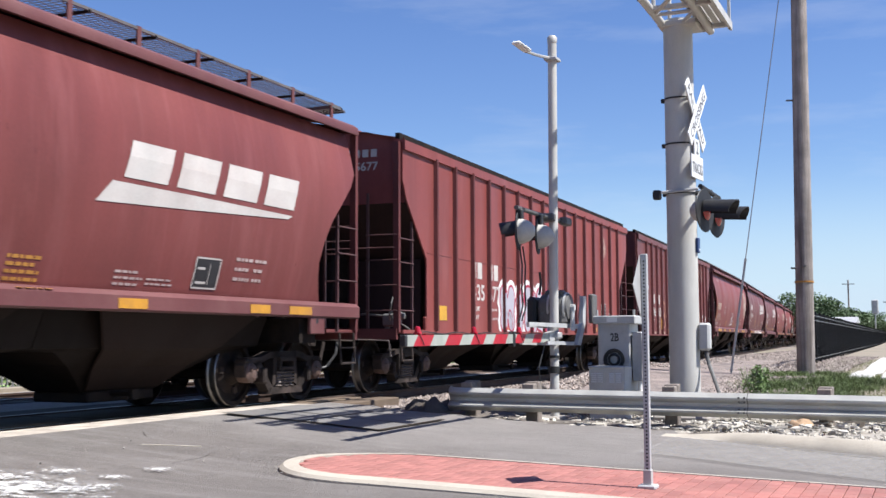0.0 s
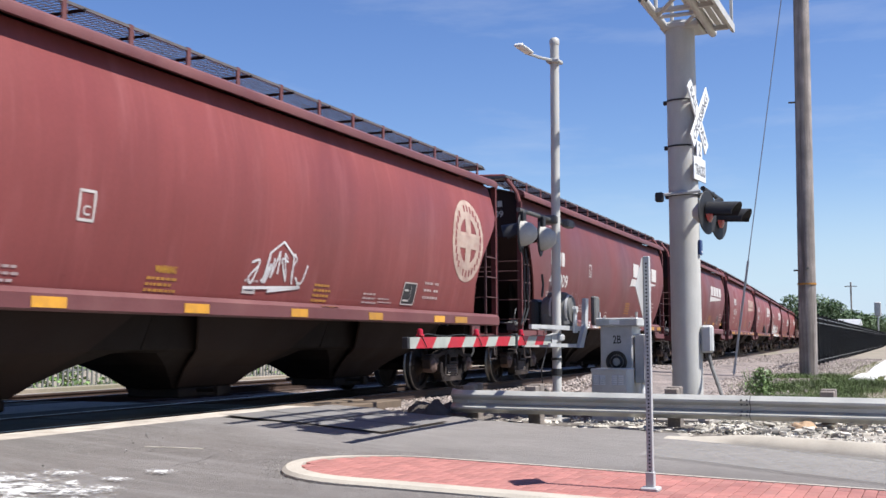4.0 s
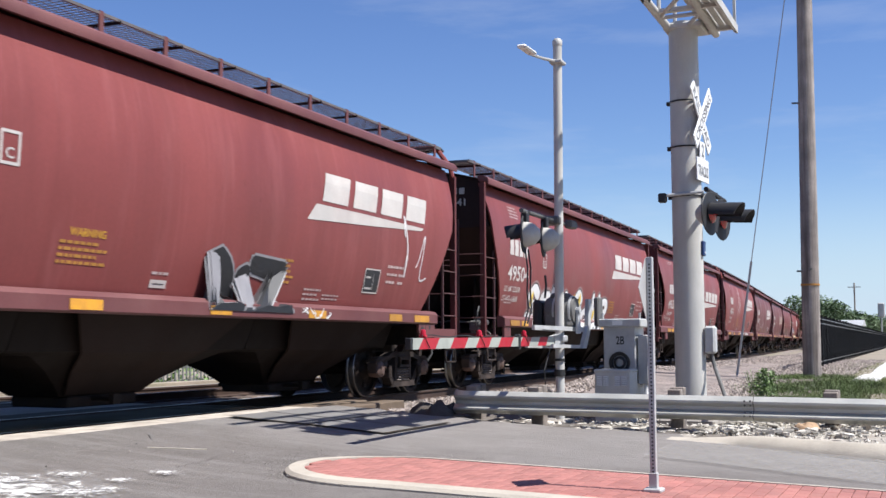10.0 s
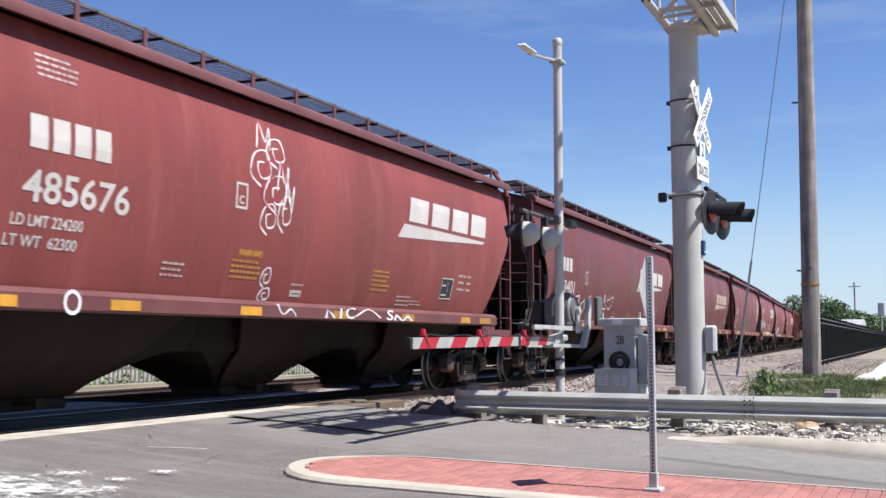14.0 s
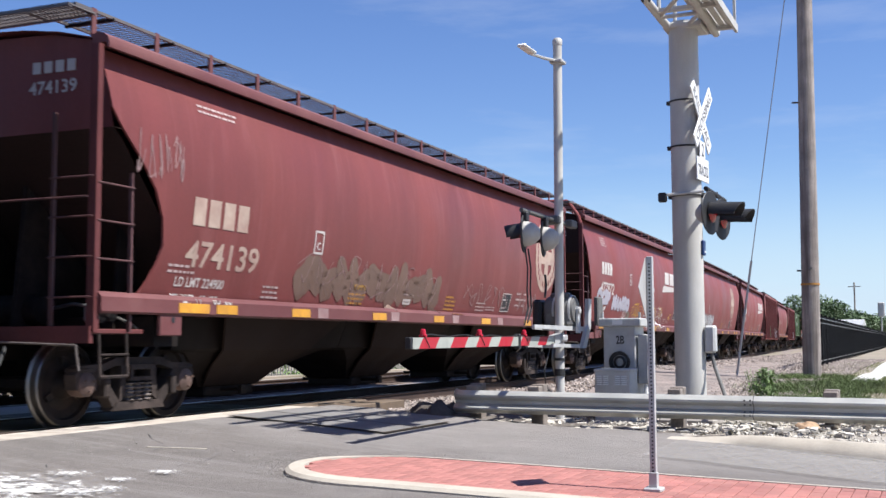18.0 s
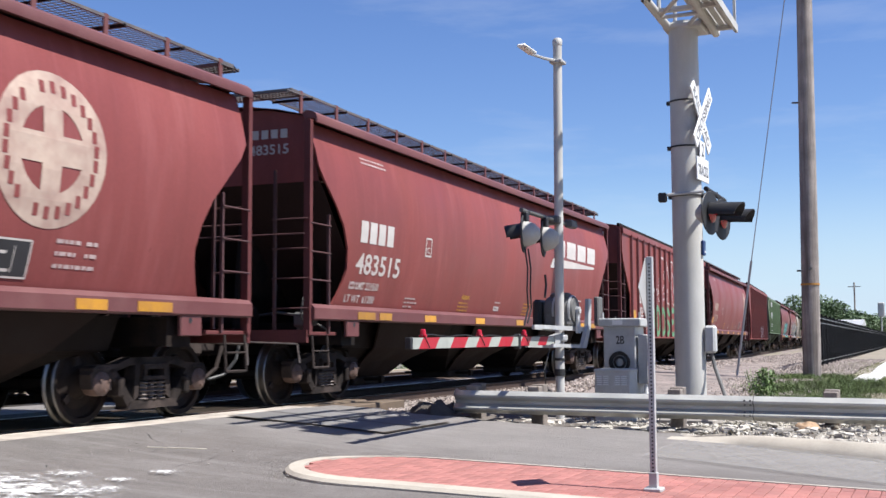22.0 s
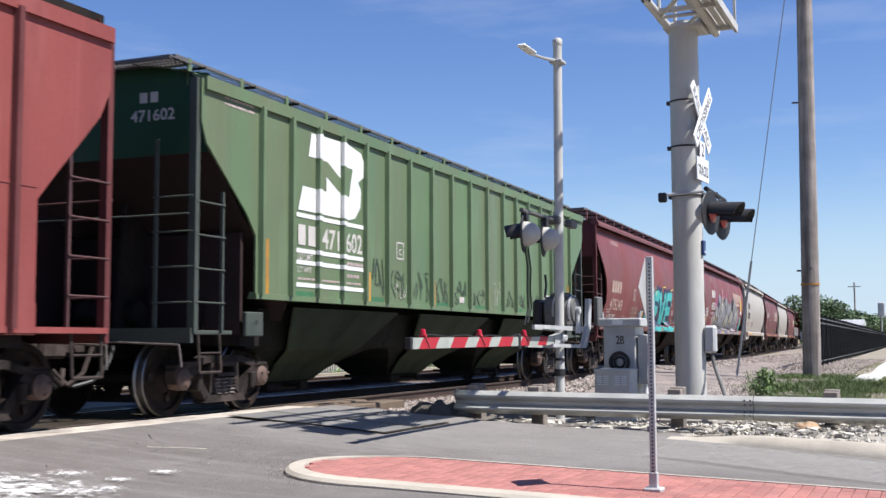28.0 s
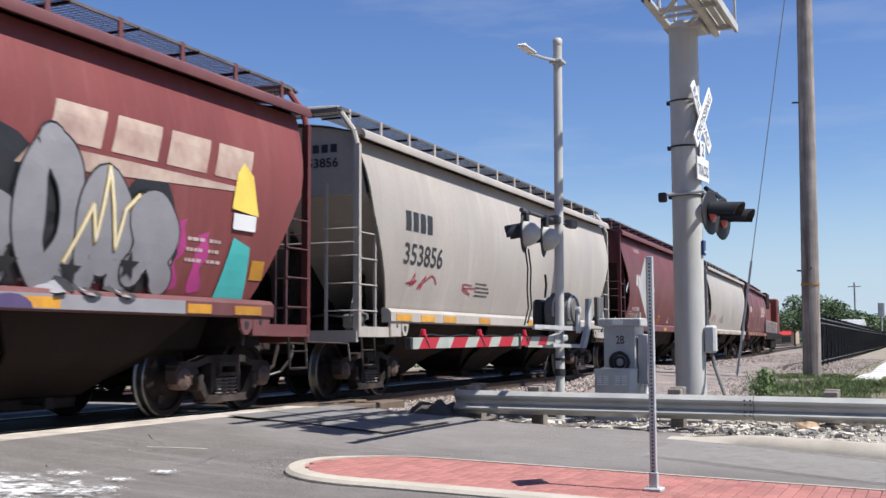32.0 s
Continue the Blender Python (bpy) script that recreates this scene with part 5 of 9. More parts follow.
GLYPH = {
    "S": [[(0.88, 0.82), (0.5, 1.0), (0.14, 0.8), (0.3, 0.56), (0.72, 0.42), (0.86, 0.18), (0.5, 0.0), (0.06, 0.1)]],
    "E": [[(0.9, 1.0), (0.2, 0.96), (0.16, 0.5), (0.14, 0.04), (0.92, 0.0)], [(0.2, 0.5), (0.72, 0.52)]],
    "K": [[(0.14, 1.0), (0.18, 0.5), (0.12, 0.0)], [(0.86, 1.0), (0.5, 0.66), (0.26, 0.48), (0.6, 0.26), (0.92, 0.0)]],
    "A": [[(0.06, 0.0), (0.26, 0.55), (0.5, 1.0), (0.72, 0.55), (0.92, 0.0)], [(0.3, 0.34), (0.7, 0.34)]],
    "G": [[(0.9, 0.8), (0.52, 1.0), (0.14, 0.7), (0.1, 0.3), (0.46, 0.0), (0.86, 0.14), (0.86, 0.42), (0.58, 0.42)]],
    "a": [[(0.84, 0.62), (0.45, 0.72), (0.16, 0.42), (0.28, 0.08), (0.62, 0.06), (0.84, 0.4), (0.9, 0.0)]],
    "y": [[(0.14, 1.0), (0.2, 0.55), (0.52, 0.46), (0.8, 0.6)], [(0.86, 1.0), (0.76, 0.5), (0.5, 0.0)]],
    "e": [[(0.2, 0.46), (0.82, 0.56), (0.72, 0.92), (0.3, 0.9), (0.12, 0.45), (0.3, 0.06), (0.9, 0.04)]],
    "D": [[(0.16, 1.0), (0.2, 0.5), (0.22, 0.0)], [(0.0, 1.0), (0.6, 0.98), (0.9, 0.62), (0.82, 0.2), (0.5, 0.0), (0.08, 0.02)]],
    "U": [[(0.14, 1.0), (0.12, 0.4), (0.4, 0.02), (0.76, 0.2), (0.86, 0.6), (0.86, 1.0)]],
    "V": [[(0.1, 1.0), (0.28, 0.5), (0.36, 0.02)], [(0.9, 1.0), (0.72, 0.5), (0.66, 0.02)]],
    "N": [[(0.14, 0.0), (0.1, 0.7), (0.36, 0.98), (0.62, 0.6), (0.66, 0.3), (0.86, 0.0)]],
    "O": [[(0.5, 1.0), (0.14, 0.75), (0.12, 0.25), (0.5, 0.0), (0.88, 0.25), (0.86, 0.75), (0.5, 1.0)]],
    "L": [[(0.24, 1.0), (0.2, 0.5), (0.16, 0.06), (0.5, 0.0), (0.88, 0.06)]],
    "I": [[(0.5, 1.0), (0.5, 0.5), (0.5, 0.0)]],
    "H": [[(0.12, 1.0), (0.14, 0.5), (0.12, 0.0)], [(0.86, 1.0), (0.84, 0.5), (0.88, 0.0)], [(0.14, 0.48), (0.84, 0.48)]],
    "R": [[(0.14, 0.0), (0.14, 0.6), (0.18, 1.0), (0.7, 0.94), (0.76, 0.6), (0.2, 0.48)], [(0.42, 0.48), (0.9, 0.0)]],
    # shapes of a mural, no letters
    "(": [[(0.0, 0.1), (0.3, 0.5), (0.1, 0.9), (0.55, 1.0), (0.9, 0.7), (0.6, 0.35), (0.75, 0.0)]],
    ")": [[(0.1, 1.0), (0.9, 0.95), (0.3, 0.45), (0.95, 0.2), (0.2, 0.0)]],
    "<": [[(0.05, 0.8), (0.4, 1.0), (0.85, 0.85)], [(0.4, 0.95), (0.45, 0.5), (0.2, 0.1), (0.6, 0.0)]],
    ">": [[(0.1, 0.0), (0.15, 0.6), (0.5, 0.95), (0.85, 0.6), (0.9, 0.0)], [(0.5, 0.9), (0.5, 0.2)]],
    "|": [[(0.3, 0.0), (0.25, 0.7), (0.6, 1.0), (0.8, 0.6), (0.55, 0.4), (0.85, 0.05)]],
}


def over_side(car, kind, x, z, lift):
    return Vector((x, -(paint_y(kind, z) + lift), z))


def bubble(car, kind, words, x0, x1, z0, z1, fill, line, fat=0.11, edge=0.035, halo=None, spread=0.06, sway=0.04, lean=0.0, tops=None):
    """Fat sprayed letters, each over the one before it: a dark edge, a fill, and a halo of paint round them all."""
    n = len(words)
    cell = (x1 - x0) / n
    floor = 1.225 if kind in ("slant", "curve") else LOW[kind] + 0.015

    def layer(glyph, k, half, mat, lift, name):
        g = Mesh()
        u0, w = x0 + cell * k + fat * 0.55, cell - fat * 0.75
        top = (tops[k] if tops else z1) - fat - sway * math.sin(k * 1.9)
        bot = z0 + fat + sway * 0.6 * math.cos(k * 2.3)
        m = 0
        for strip in GLYPH[glyph]:
            pts = curve_through([(u0 + w * u + lean * v, bot + (top - bot) * v) for u, v in strip], 6)
            rows = []
            for i, (x, z) in enumerate(pts):
                (xa, za), (xb, zb) = pts[max(0, i - 1)], pts[min(len(pts) - 1, i + 1)]
                d = math.hypot(xb - xa, zb - za) or 1
                q = half * (1 + 0.16 * math.sin(i * 0.55 + k))
                nx, nz = -(zb - za) / d * q, (xb - xa) / d * q
                rows.append([over_side(car, kind, x + e * nx, max(floor, z + e * nz), lift + 0.00003 * m) for e in (-1, -0.5, 0, 0.5, 1)])
                m += 1
            g.sheet(rows)
            for x, z in (pts[0], pts[-1]):
                rim = [(x + half * math.cos(a), z + half * math.sin(a)) for a in [2 * math.pi * i / 14 for i in range(15)]]
                g.sheet([[over_side(car, kind, x + (a - x) * f, max(floor, z + (b - z) * f), lift + 0.0002 + 0.00003 * m) for a, b in rim] for f in (0.02, 0.5, 1.0)])
                m += 1
        part(name, g.data(name, mat), car)
    if halo:
        for k, c in enumerate(words):
            layer(c, k, fat + edge + spread, halo, 0.0025, "spray_halo")
    for k, c in enumerate(words):
        layer(c, k, fat + edge, line, 0.005 + 0.003 * k, "spray_edge")
        layer(c, k, fat, fill, 0.0065 + 0.003 * k, "spray_fill")
    for r in RIBS.get(car.name, ()):
        if x0 + 0.12 < r < x1 - 0.12:
            top = (tops[int((r - x0) / cell)] if tops else z1) - 0.06
            for za, zb, mat in ((z0 + 0.02, z0 + 0.09, line), (z0 + 0.09, top - 0.09, fill), (top - 0.09, top, line)):
                part("painted_rib", Mesh().box(r - 0.034, r + 0.034, -1.659, -1.64, za, zb).data("painted_rib", mat), car)


def curve_through(pts, n=5):
    out = []
    for i in range(len(pts) - 1):
        p0, p1, p2, p3 = pts[max(0, i - 1)], pts[i], pts[i + 1], pts[min(len(pts) - 1, i + 2)]
        for q in range(n):
            t = q / n
            out.append(tuple(0.5 * (2 * b + (c - a) * t + (2 * a - 5 * b + 4 * c - d) * t * t + (3 * b - a - 3 * c + d) * t ** 3) for a, b, c, d in zip(p0, p1, p2, p3)))
    return out + [pts[-1]]


def strokes(car, kind, lines, box, mat, w, name="spray_stroke", lift=0.005):
    """Each spray-can stroke, given in the unit square of its box, as one part."""
    x0, x1, z0, z1 = box
    for line in lines:
        pts = curve_through([(x0 + (x1 - x0) * u, z0 + (z1 - z0) * v) for u, v in line])
        rows = []
        for i, (x, z) in enumerate(pts):
            (xa, za), (xb, zb) = pts[max(0, i - 1)], pts[min(len(pts) - 1, i + 1)]
            d = math.hypot(xb - xa, zb - za) or 1
            k = w / 2 * (0.75 + 0.25 * math.sin(i * 0.9))
            nx, nz = -(zb - za) / d * k, (xb - xa) / d * k
            rows.append([Vector((x + e * nx, -(paint_y(kind, z + e * nz) + lift), z + e * nz)) for e in (-1, 1)])
        part(name, Mesh().sheet(rows).data(name, mat), car)


ARCH = [(0.0, 0.0), (0.02, 0.5), (0.12, 0.88), (0.4, 1.0), (0.75, 0.9), (0.95, 0.6), (1.0, 0.2), (0.95, 0.0)]
BOWL = [(0.1, 0.55), (0.4, 0.62), (0.7, 0.5), (0.72, 0.25), (0.45, 0.12), (0.2, 0.2)]


def scrawl(car, kind, x0, x1, z0, z1, mat, rnd, n=14, w=0.035, name="spray_scrawl"):
    """Loose spray-can handwriting: separate looping strokes side by side."""
    polys = []
    step = (x1 - x0) / max(1, n // 2)
    for k in range(max(1, n // 2)):
        cx = x0 + step * (k + 0.5)
        knots = [(cx + step * rnd.uniform(-0.62, 0.62), rnd.uniform(z0, z1)) for _ in range(4)]
        knots.insert(rnd.randint(1, 3), (cx + step * rnd.uniform(-0.3, 0.3), z1 if rnd.random() < 0.5 else z0))
        pts = []
        for i in range(len(knots) - 1):
            p0, p1, p2, p3 = knots[max(0, i - 1)], knots[i], knots[i + 1], knots[min(len(knots) - 1, i + 2)]
            for q in range(5):
                t = q / 5
                pts.append(tuple(0.5 * (2 * b + (c - a) * t + (2 * a - 5 * b + 4 * c - d) * t * t + (3 * b - a - 3 * c + d) * t ** 3) for a, b, c, d in zip(p0, p1, p2, p3)))
        pts.append(knots[-1])
        pts = [(x, min(z1 + 0.05, max(z0 - 0.05, z))) for x, z in pts]
        polys += ribbon(pts, w * rnd.uniform(0.7, 1.15))
    tagged(patch(car, kind, polys, mat, name, 0.009), kind="stuff")


def blobs(car, kind, cells, mat, name, lift, rnd, wob=0.18):
    """Rounded sprayed fields: (x, z, half width, half height), following the bulge."""
    g = Mesh()
    for x, z, a, b in cells:
        n = 18
        ph = rnd.uniform(0, 6)
        rows = []
        for r in (0.0, 0.35, 0.7, 1.0):
            pts = [(x + r * a * math.cos(t) * (1 + wob * math.sin(3 * t + ph)), z + r * b * math.sin(t) * (1 + wob * math.cos(2 * t + ph))) for t in [2 * math.pi * (i % n) / n for i in range(n + 1)]]
            rows.append([Vector((u, -(paint_y(kind, v) + lift), v)) for u, v in pts])
        g.sheet(rows)
    tagged(part(name, g.data(name, mat), car), kind="stuff" if len(cells) > 1 else "")


def build_car(kind, L, paint, label, number="", logo="", end_paint=None, sill=None, seed=0, valve=True, hoop=False, white="white", rib0=1.39):
    """A covered hopper car with its parts. Local x runs from the leading corner post to the trailing one."""
    rnd = random.Random(seed)
    car = thing("hopper_car", label, "freight car", "hopper cars of the train")
    P = lambda key, make, mats, smooth_by=None: cached((key, kind, round(L, 2), str(mats)), lambda: make().data(key, mats, smooth_by))
    endp = end_paint or paint
    ladp = {"green_dark": "green_iron", "grey_car": "grey_car"}.get(endp, "ladder_paint")
    # red cars' posts and platforms take the darker paint as their end shade
    post = "green_iron" if kind == "green" else "rib_paint" if endp.startswith("oxide") else endp
    sm = 30
    for e in (0, 1):
        for y in (-0.9, 0, 0.9):
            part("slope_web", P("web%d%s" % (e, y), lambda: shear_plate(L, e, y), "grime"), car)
    for e in (0, 1):
        part("end_sheet", P("end_sheet%d" % e, lambda: end_sheet(kind, L, e), (endp, endp if endp == "grey_car" else "end_grime"), sm), car, "sooty sloped end sheet with its shade painted in")
    for s in (-1, 1):
        part("side_sheet", P("side%d" % s, lambda: side_sheet(kind, L, s), paint, sm), car)
    # added dark plates give the open car ends their shade and hide the sky
    if kind in ("rib", "green"):
        for x in (1.12, L - 1.12):
            part("slope_bulkhead", cached(("bulkhead", kind), lambda: Mesh().box(-0.03, 0.03, -1.45, 1.45, 1.0, 2.3).data("slope_bulkhead", "end_grime")), car, "added dark plate filling in shade under the slope sheet", pose(x, 0, 0))
    part("roof", P("roof", lambda: roof_mesh(kind, L), paint, sm), car)
    sill = sill or ("sill" if kind in ("slant", "curve") else paint)
    for s in (-1, 1):
        part("eave_rail", P("eave%d" % s, lambda: eave_mesh(kind, L, s), sill if kind in ("slant", "curve") else paint, sm), car)
        part("side_sill", P("sill%d" % s, lambda: sill_mesh(kind, L, s), sill, sm), car)
    if kind in ("rib", "green"):
        xs = [rib0 + 0.928 * k for k in range(40)]
        if kind == "green":
            xs = [1.34, 2.10, 2.84, 3.58, 4.33, 5.11, 5.96, 6.90, 7.81, 8.73, 9.67, 10.59, 11.41, 12.24, 13.11, 13.94, 14.70, 15.45]
        xs = [x for x in xs if x < L - 1.2]
        low, top = LOW[kind], TOP[kind]
        rib = cached(("rib", kind, paint), lambda: Mesh().prism([(-0.05, -1.585), (-0.032, -1.655), (0.032, -1.655), (0.05, -1.585)], low + 0.02, top - 0.1).data("rib", paint if kind == "green" else "rib_paint"))
        if ("rib_up", kind, paint) not in CACHE:
            CACHE["rib_up", kind, paint] = True
            for v in rib.vertices:
                v.co = Vector((v.co.x, v.co.z, v.co.y))
        RIBS[car.name] = xs
        for x in xs:
            part("rib", rib, car, m=pose(x, 0, 0))
            part("rib", rib, car, m=pose(x, 3.24, 0))
        for s in (-1, 1) if kind == "rib" else ():
            part("belt_seam", cached(("seam", kind, round(L, 2), s, paint), lambda: Mesh().box(1.1, L - 1.1, s * 1.583, s * 1.592, 2.40, 2.425).data("belt_seam", paint)), car)
    # hopper bays
    # shade is in the colours here: dark inner slopes, lighter outer sheets
    for c in (-4.3, 0.0, 4.3):
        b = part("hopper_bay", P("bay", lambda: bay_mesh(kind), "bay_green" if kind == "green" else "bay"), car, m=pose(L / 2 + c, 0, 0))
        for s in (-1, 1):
            part("bay_side", P("bay_side%d" % s, lambda: bay_side(kind, s), "bay_side_green" if kind == "green" else "bay_side"), b, "dusty hopper side, lighter than the shade-darkened inner slopes")
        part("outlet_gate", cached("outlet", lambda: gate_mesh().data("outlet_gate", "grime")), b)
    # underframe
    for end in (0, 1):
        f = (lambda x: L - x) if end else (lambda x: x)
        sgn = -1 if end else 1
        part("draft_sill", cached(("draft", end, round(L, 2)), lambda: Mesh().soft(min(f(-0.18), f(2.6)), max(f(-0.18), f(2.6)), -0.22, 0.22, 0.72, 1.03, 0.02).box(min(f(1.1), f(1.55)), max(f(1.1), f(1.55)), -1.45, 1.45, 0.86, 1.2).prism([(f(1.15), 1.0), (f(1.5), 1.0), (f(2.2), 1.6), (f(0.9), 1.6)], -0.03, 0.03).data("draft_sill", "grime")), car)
        part("end_platform", cached(("plat", end, round(L, 2), endp), lambda: Mesh().soft(min(f(-0.04), f(0.85)), max(f(-0.04), f(0.85)), -1.5, 1.5, 1.0, 1.05, 0.008).box(min(f(-0.06), f(0.0)), max(f(-0.06), f(0.0)), -1.52, 1.52, 0.90, 1.08).data("end_platform", post)), car)
        part("coupler", cached(("coupler", end, round(L, 2)), lambda: Mesh().soft(min(f(-0.62), f(-0.1)), max(f(-0.62), f(-0.1)), -0.09, 0.09, 0.78, 0.95, 0.02).soft(min(f(-0.80), f(-0.55)), max(f(-0.80), f(-0.55)), -0.16, 0.14, 0.72, 1.0, 0.04).tube([(f(-0.3), -0.3, 0.85), (f(-0.5), -0.34, 0.55), (f(-0.72), -0.3, 0.42), (f(-0.85), -0.2, 0.6)], 0.028).data("coupler", "frame_steel")), car, "rusty knuckle coupler")
        for s in (-1, 1):
            y = s * 1.50
            post_top = TOP[kind] - (0.0 if not hoop else 0.12)
            if hoop:
                part("end_hoop", cached(("hoop", end, s, round(L, 2), endp, kind), lambda: Mesh().tube([(f(0.01), s * 1.5, TOP[kind] - 0.14), (f(0.01), s * 1.44, TOP[kind] + 0.08), (f(0.01), s * 1.16, TOP[kind] + 0.46), (f(0.01), 0, TOP[kind] + 0.50)], 0.045, 8).data("end_hoop", endp)), car)
                part("pull_lug", cached(("lug", end, s, round(L, 2), sill), lambda: Mesh().prism([(f(1.45), 1.28), (f(1.75), 1.28), (f(1.72), 1.08), (f(1.64), 1.0), (f(1.56), 1.0), (f(1.48), 1.08)], s * 1.56 - 0.02, s * 1.56 + 0.02).data("pull_lug", sill)), car, "rounded pulling lug with a dark hole")
                part("lug_hole", cached(("lughole", end, s, round(L, 2)), lambda: Mesh().lathe([(0.0, s * 1.583), (0.055, s * 1.583), (0.055, s * 1.57)], "y", 14, 0, (f(1.6), 0, 1.12)).data("lug_hole", "black")), car)
                part("sill_plate", cached(("splate", end, s, round(L, 2), sill), lambda: Mesh().box(min(f(-0.02), f(1.15)), max(f(-0.02), f(1.15)), s * 1.525 - 0.02, s * 1.525 + 0.02, 0.98, 1.14).data("sill_plate", sill)), car)
            part("corner_post", cached(("post", end, s, round(L, 2), endp, hoop, kind), lambda: Mesh().box(min(f(-0.03), f(0.05)), max(f(-0.03), f(0.05)), y - 0.05, y + 0.05, 1.02, post_top).data("corner_post", post)), car)
            lad = part("side_ladder", cached(("lad", end, s, round(L, 2), endp, kind), lambda: Mesh().box(min(f(0.56), f(0.595)), max(f(0.56), f(0.595)), s * 1.52 - 0.02, s * 1.52 + 0.02, 1.02, 2.75 if kind != "rib" else 2.95).data("side_ladder", ladp)), car)
            part("end_ladder", cached(("elad", end, s, round(L, 2), endp, kind), lambda: Mesh().box(min(f(-0.04), f(0.0)), max(f(-0.04), f(0.0)), s * 0.98 - 0.02, s * 0.98 + 0.02, 1.05, 3.35).data("end_ladder", ladp)), car)
            rung = cached(("rung", end, s, endp), lambda: Mesh().rod((0, s * 1.55, 0), (sgn * 0.6, s * 1.55, 0), 0.011, 6).data("rung", ladp))
            erung = cached(("erung", end, s, endp), lambda: Mesh().rod((0, s * 1.52, 0), (0, s * 0.95, 0), 0.011, 6).data("rung_end", ladp))
            for k in range(4):
                part("rung", rung, lad, m=pose(f(0.0), 0, 1.38 + 0.40 * k))
                if s < 0:
                    part("rung", erung, car, m=pose(f(-0.05), 0, 1.38 + 0.42 * k))
            part("stirrup_step", cached(("step", end, s, round(L, 2)), lambda: Mesh().tube([(f(0.08), s * 1.53, 1.0), (f(0.08), s * 1.56, 0.55), (f(0.52), s * 1.56, 0.55), (f(0.52), s * 1.53, 1.0)], 0.018).tube([(f(0.08), s * 1.56, 0.78), (f(0.52), s * 1.56, 0.78)], 0.012).data("stirrup_step", "frame_steel")), car)
            part("jacking_pad", cached(("jack", end, s, round(L, 2), sill, kind), lambda: Mesh().soft(min(f(1.05), f(1.45)), max(f(1.05), f(1.45)), s * 1.55 - 0.03, s * 1.55 + 0.03, 0.98, 1.29, 0.012).lathe([(0.0, s * 1.583), (0.035, s * 1.583)], "y", 12, 1, (f(1.28), 0, 1.16)).data("jacking_pad", [post if kind == "green" else sill, "black"])), car)
        part("air_hose", cached(("hose", end, round(L, 2)), lambda: Mesh().tube([(f(-0.1), -0.45, 0.86), (f(-0.25), -0.5, 0.66), (f(-0.42), -0.42, 0.46), (f(-0.62), -0.3, 0.4), (f(-0.8), -0.18, 0.52)], 0.024, 7).data("air_hose", "cable", 40)), car, "black rubber air hose")
        part("uncoupling_lever", cached(("lever", end, round(L, 2)), lambda: Mesh().tube([(f(-0.12), -1.45, 0.62), (f(-0.14), -1.42, 0.88), (f(-0.16), -0.3, 0.92), (f(-0.45), -0.12, 0.98)], 0.013, 6).data("uncoupling_lever", "spring")), car, "thin uncoupling lever")
        part("grab_bar", cached(("grab", end, round(L, 2), endp), lambda: Mesh().rod((f(-0.1), -1.5, 2.42), (f(-0.1), 1.5, 2.42), 0.012).data("grab_bar", ladp)), car)
    # made-up dark plates on the far side stop sky showing through the ends
    for f in ((lambda x: x), (lambda x: L - x)):
        xs = f(0.2), f(1.3)
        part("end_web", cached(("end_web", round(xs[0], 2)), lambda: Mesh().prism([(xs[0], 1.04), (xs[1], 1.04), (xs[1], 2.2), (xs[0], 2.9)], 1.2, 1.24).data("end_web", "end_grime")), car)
    if valve:
        part("brake_valve", cached(("valve", round(L, 2)), lambda: Mesh().soft(0.38, 0.52, -1.28, -1.05, 1.12, 1.34, 0.03).soft(0.55, 0.70, -1.30, -1.08, 1.14, 1.40, 0.04).lathe([(0.0, -1.36), (0.06, -1.35), (0.075, -1.30), (0.075, -1.1)], "y", 12, 0, (0.45, 0, 1.25)).lathe([(0.0, -1.38), (0.05, -1.37), (0.065, -1.3), (0.065, -1.1)], "y", 12, 0, (0.62, 0, 1.30)).rod((0.5, -1.1, 1.04), (0.5, -1.1, 1.2), 0.05, 8).tube([(0.38, -1.2, 1.22), (0.25, -1.25, 1.3), (0.22, -1.3, 1.5), (0.3, -1.3, 1.62)], 0.014).tube([(0.6, -1.0, 1.3), (0.9, -0.5, 1.35), (1.2, 0.2, 1.3)], 0.02).tube([(0.7, -1.2, 1.2), (0.95, -1.25, 1.12), (1.0, -1.3, 1.06)], 0.014).data("brake_valve", "mech", 30)), car, "dusty grey brake control valve")
    part("air_tank", cached("air_tank", lambda: Mesh().lathe([(0, -0.5), (0.15, -0.47), (0.18, -0.38), (0.18, 0.38), (0.15, 0.47), (0, 0.5)], "y", 14).data("air_tank", "grime", 40)), car, m=pose(0.75, 0.3, 1.28))
    # roof walk
    if kind != "rib":
        g = cached(("walk", round(L, 2)), lambda: grating(L + 0.1, 0.62).data("roof_walk", "grating"))
        deck = TOP[kind] + (0.30 if kind == "green" else 0.46)
        for s in (-1, 1):
            part("roof_walk", g, car, "see-through steel roof walk", pose(-0.05, s * 0.92, deck))
        br = cached(("bracket", sill), lambda: Mesh().box(-0.035, 0.035, -0.012, 0.012, -0.32, 0.02).data("walk_bracket", sill))
        be = cached("bearer", lambda: Mesh().box(-0.012, 0.012, -0.34, 0.34, -0.05, -0.015).data("walk_bearer", "grime"))
        n = int(L / 1.12)
        for i in range(n + 1):
            x = 0.25 + (L - 0.5) * i / n
            part("walk_bracket", br, car, m=pose(x, -1.235, deck))
            part("walk_bearer", be, car, m=pose(x + 0.3, -0.92, deck))
            if i % 2 == 0:
                part("walk_bracket", br, car, m=pose(x, 1.235, deck))
        for end in (0, 1):
            f = L - 0.05 if end else 0.05
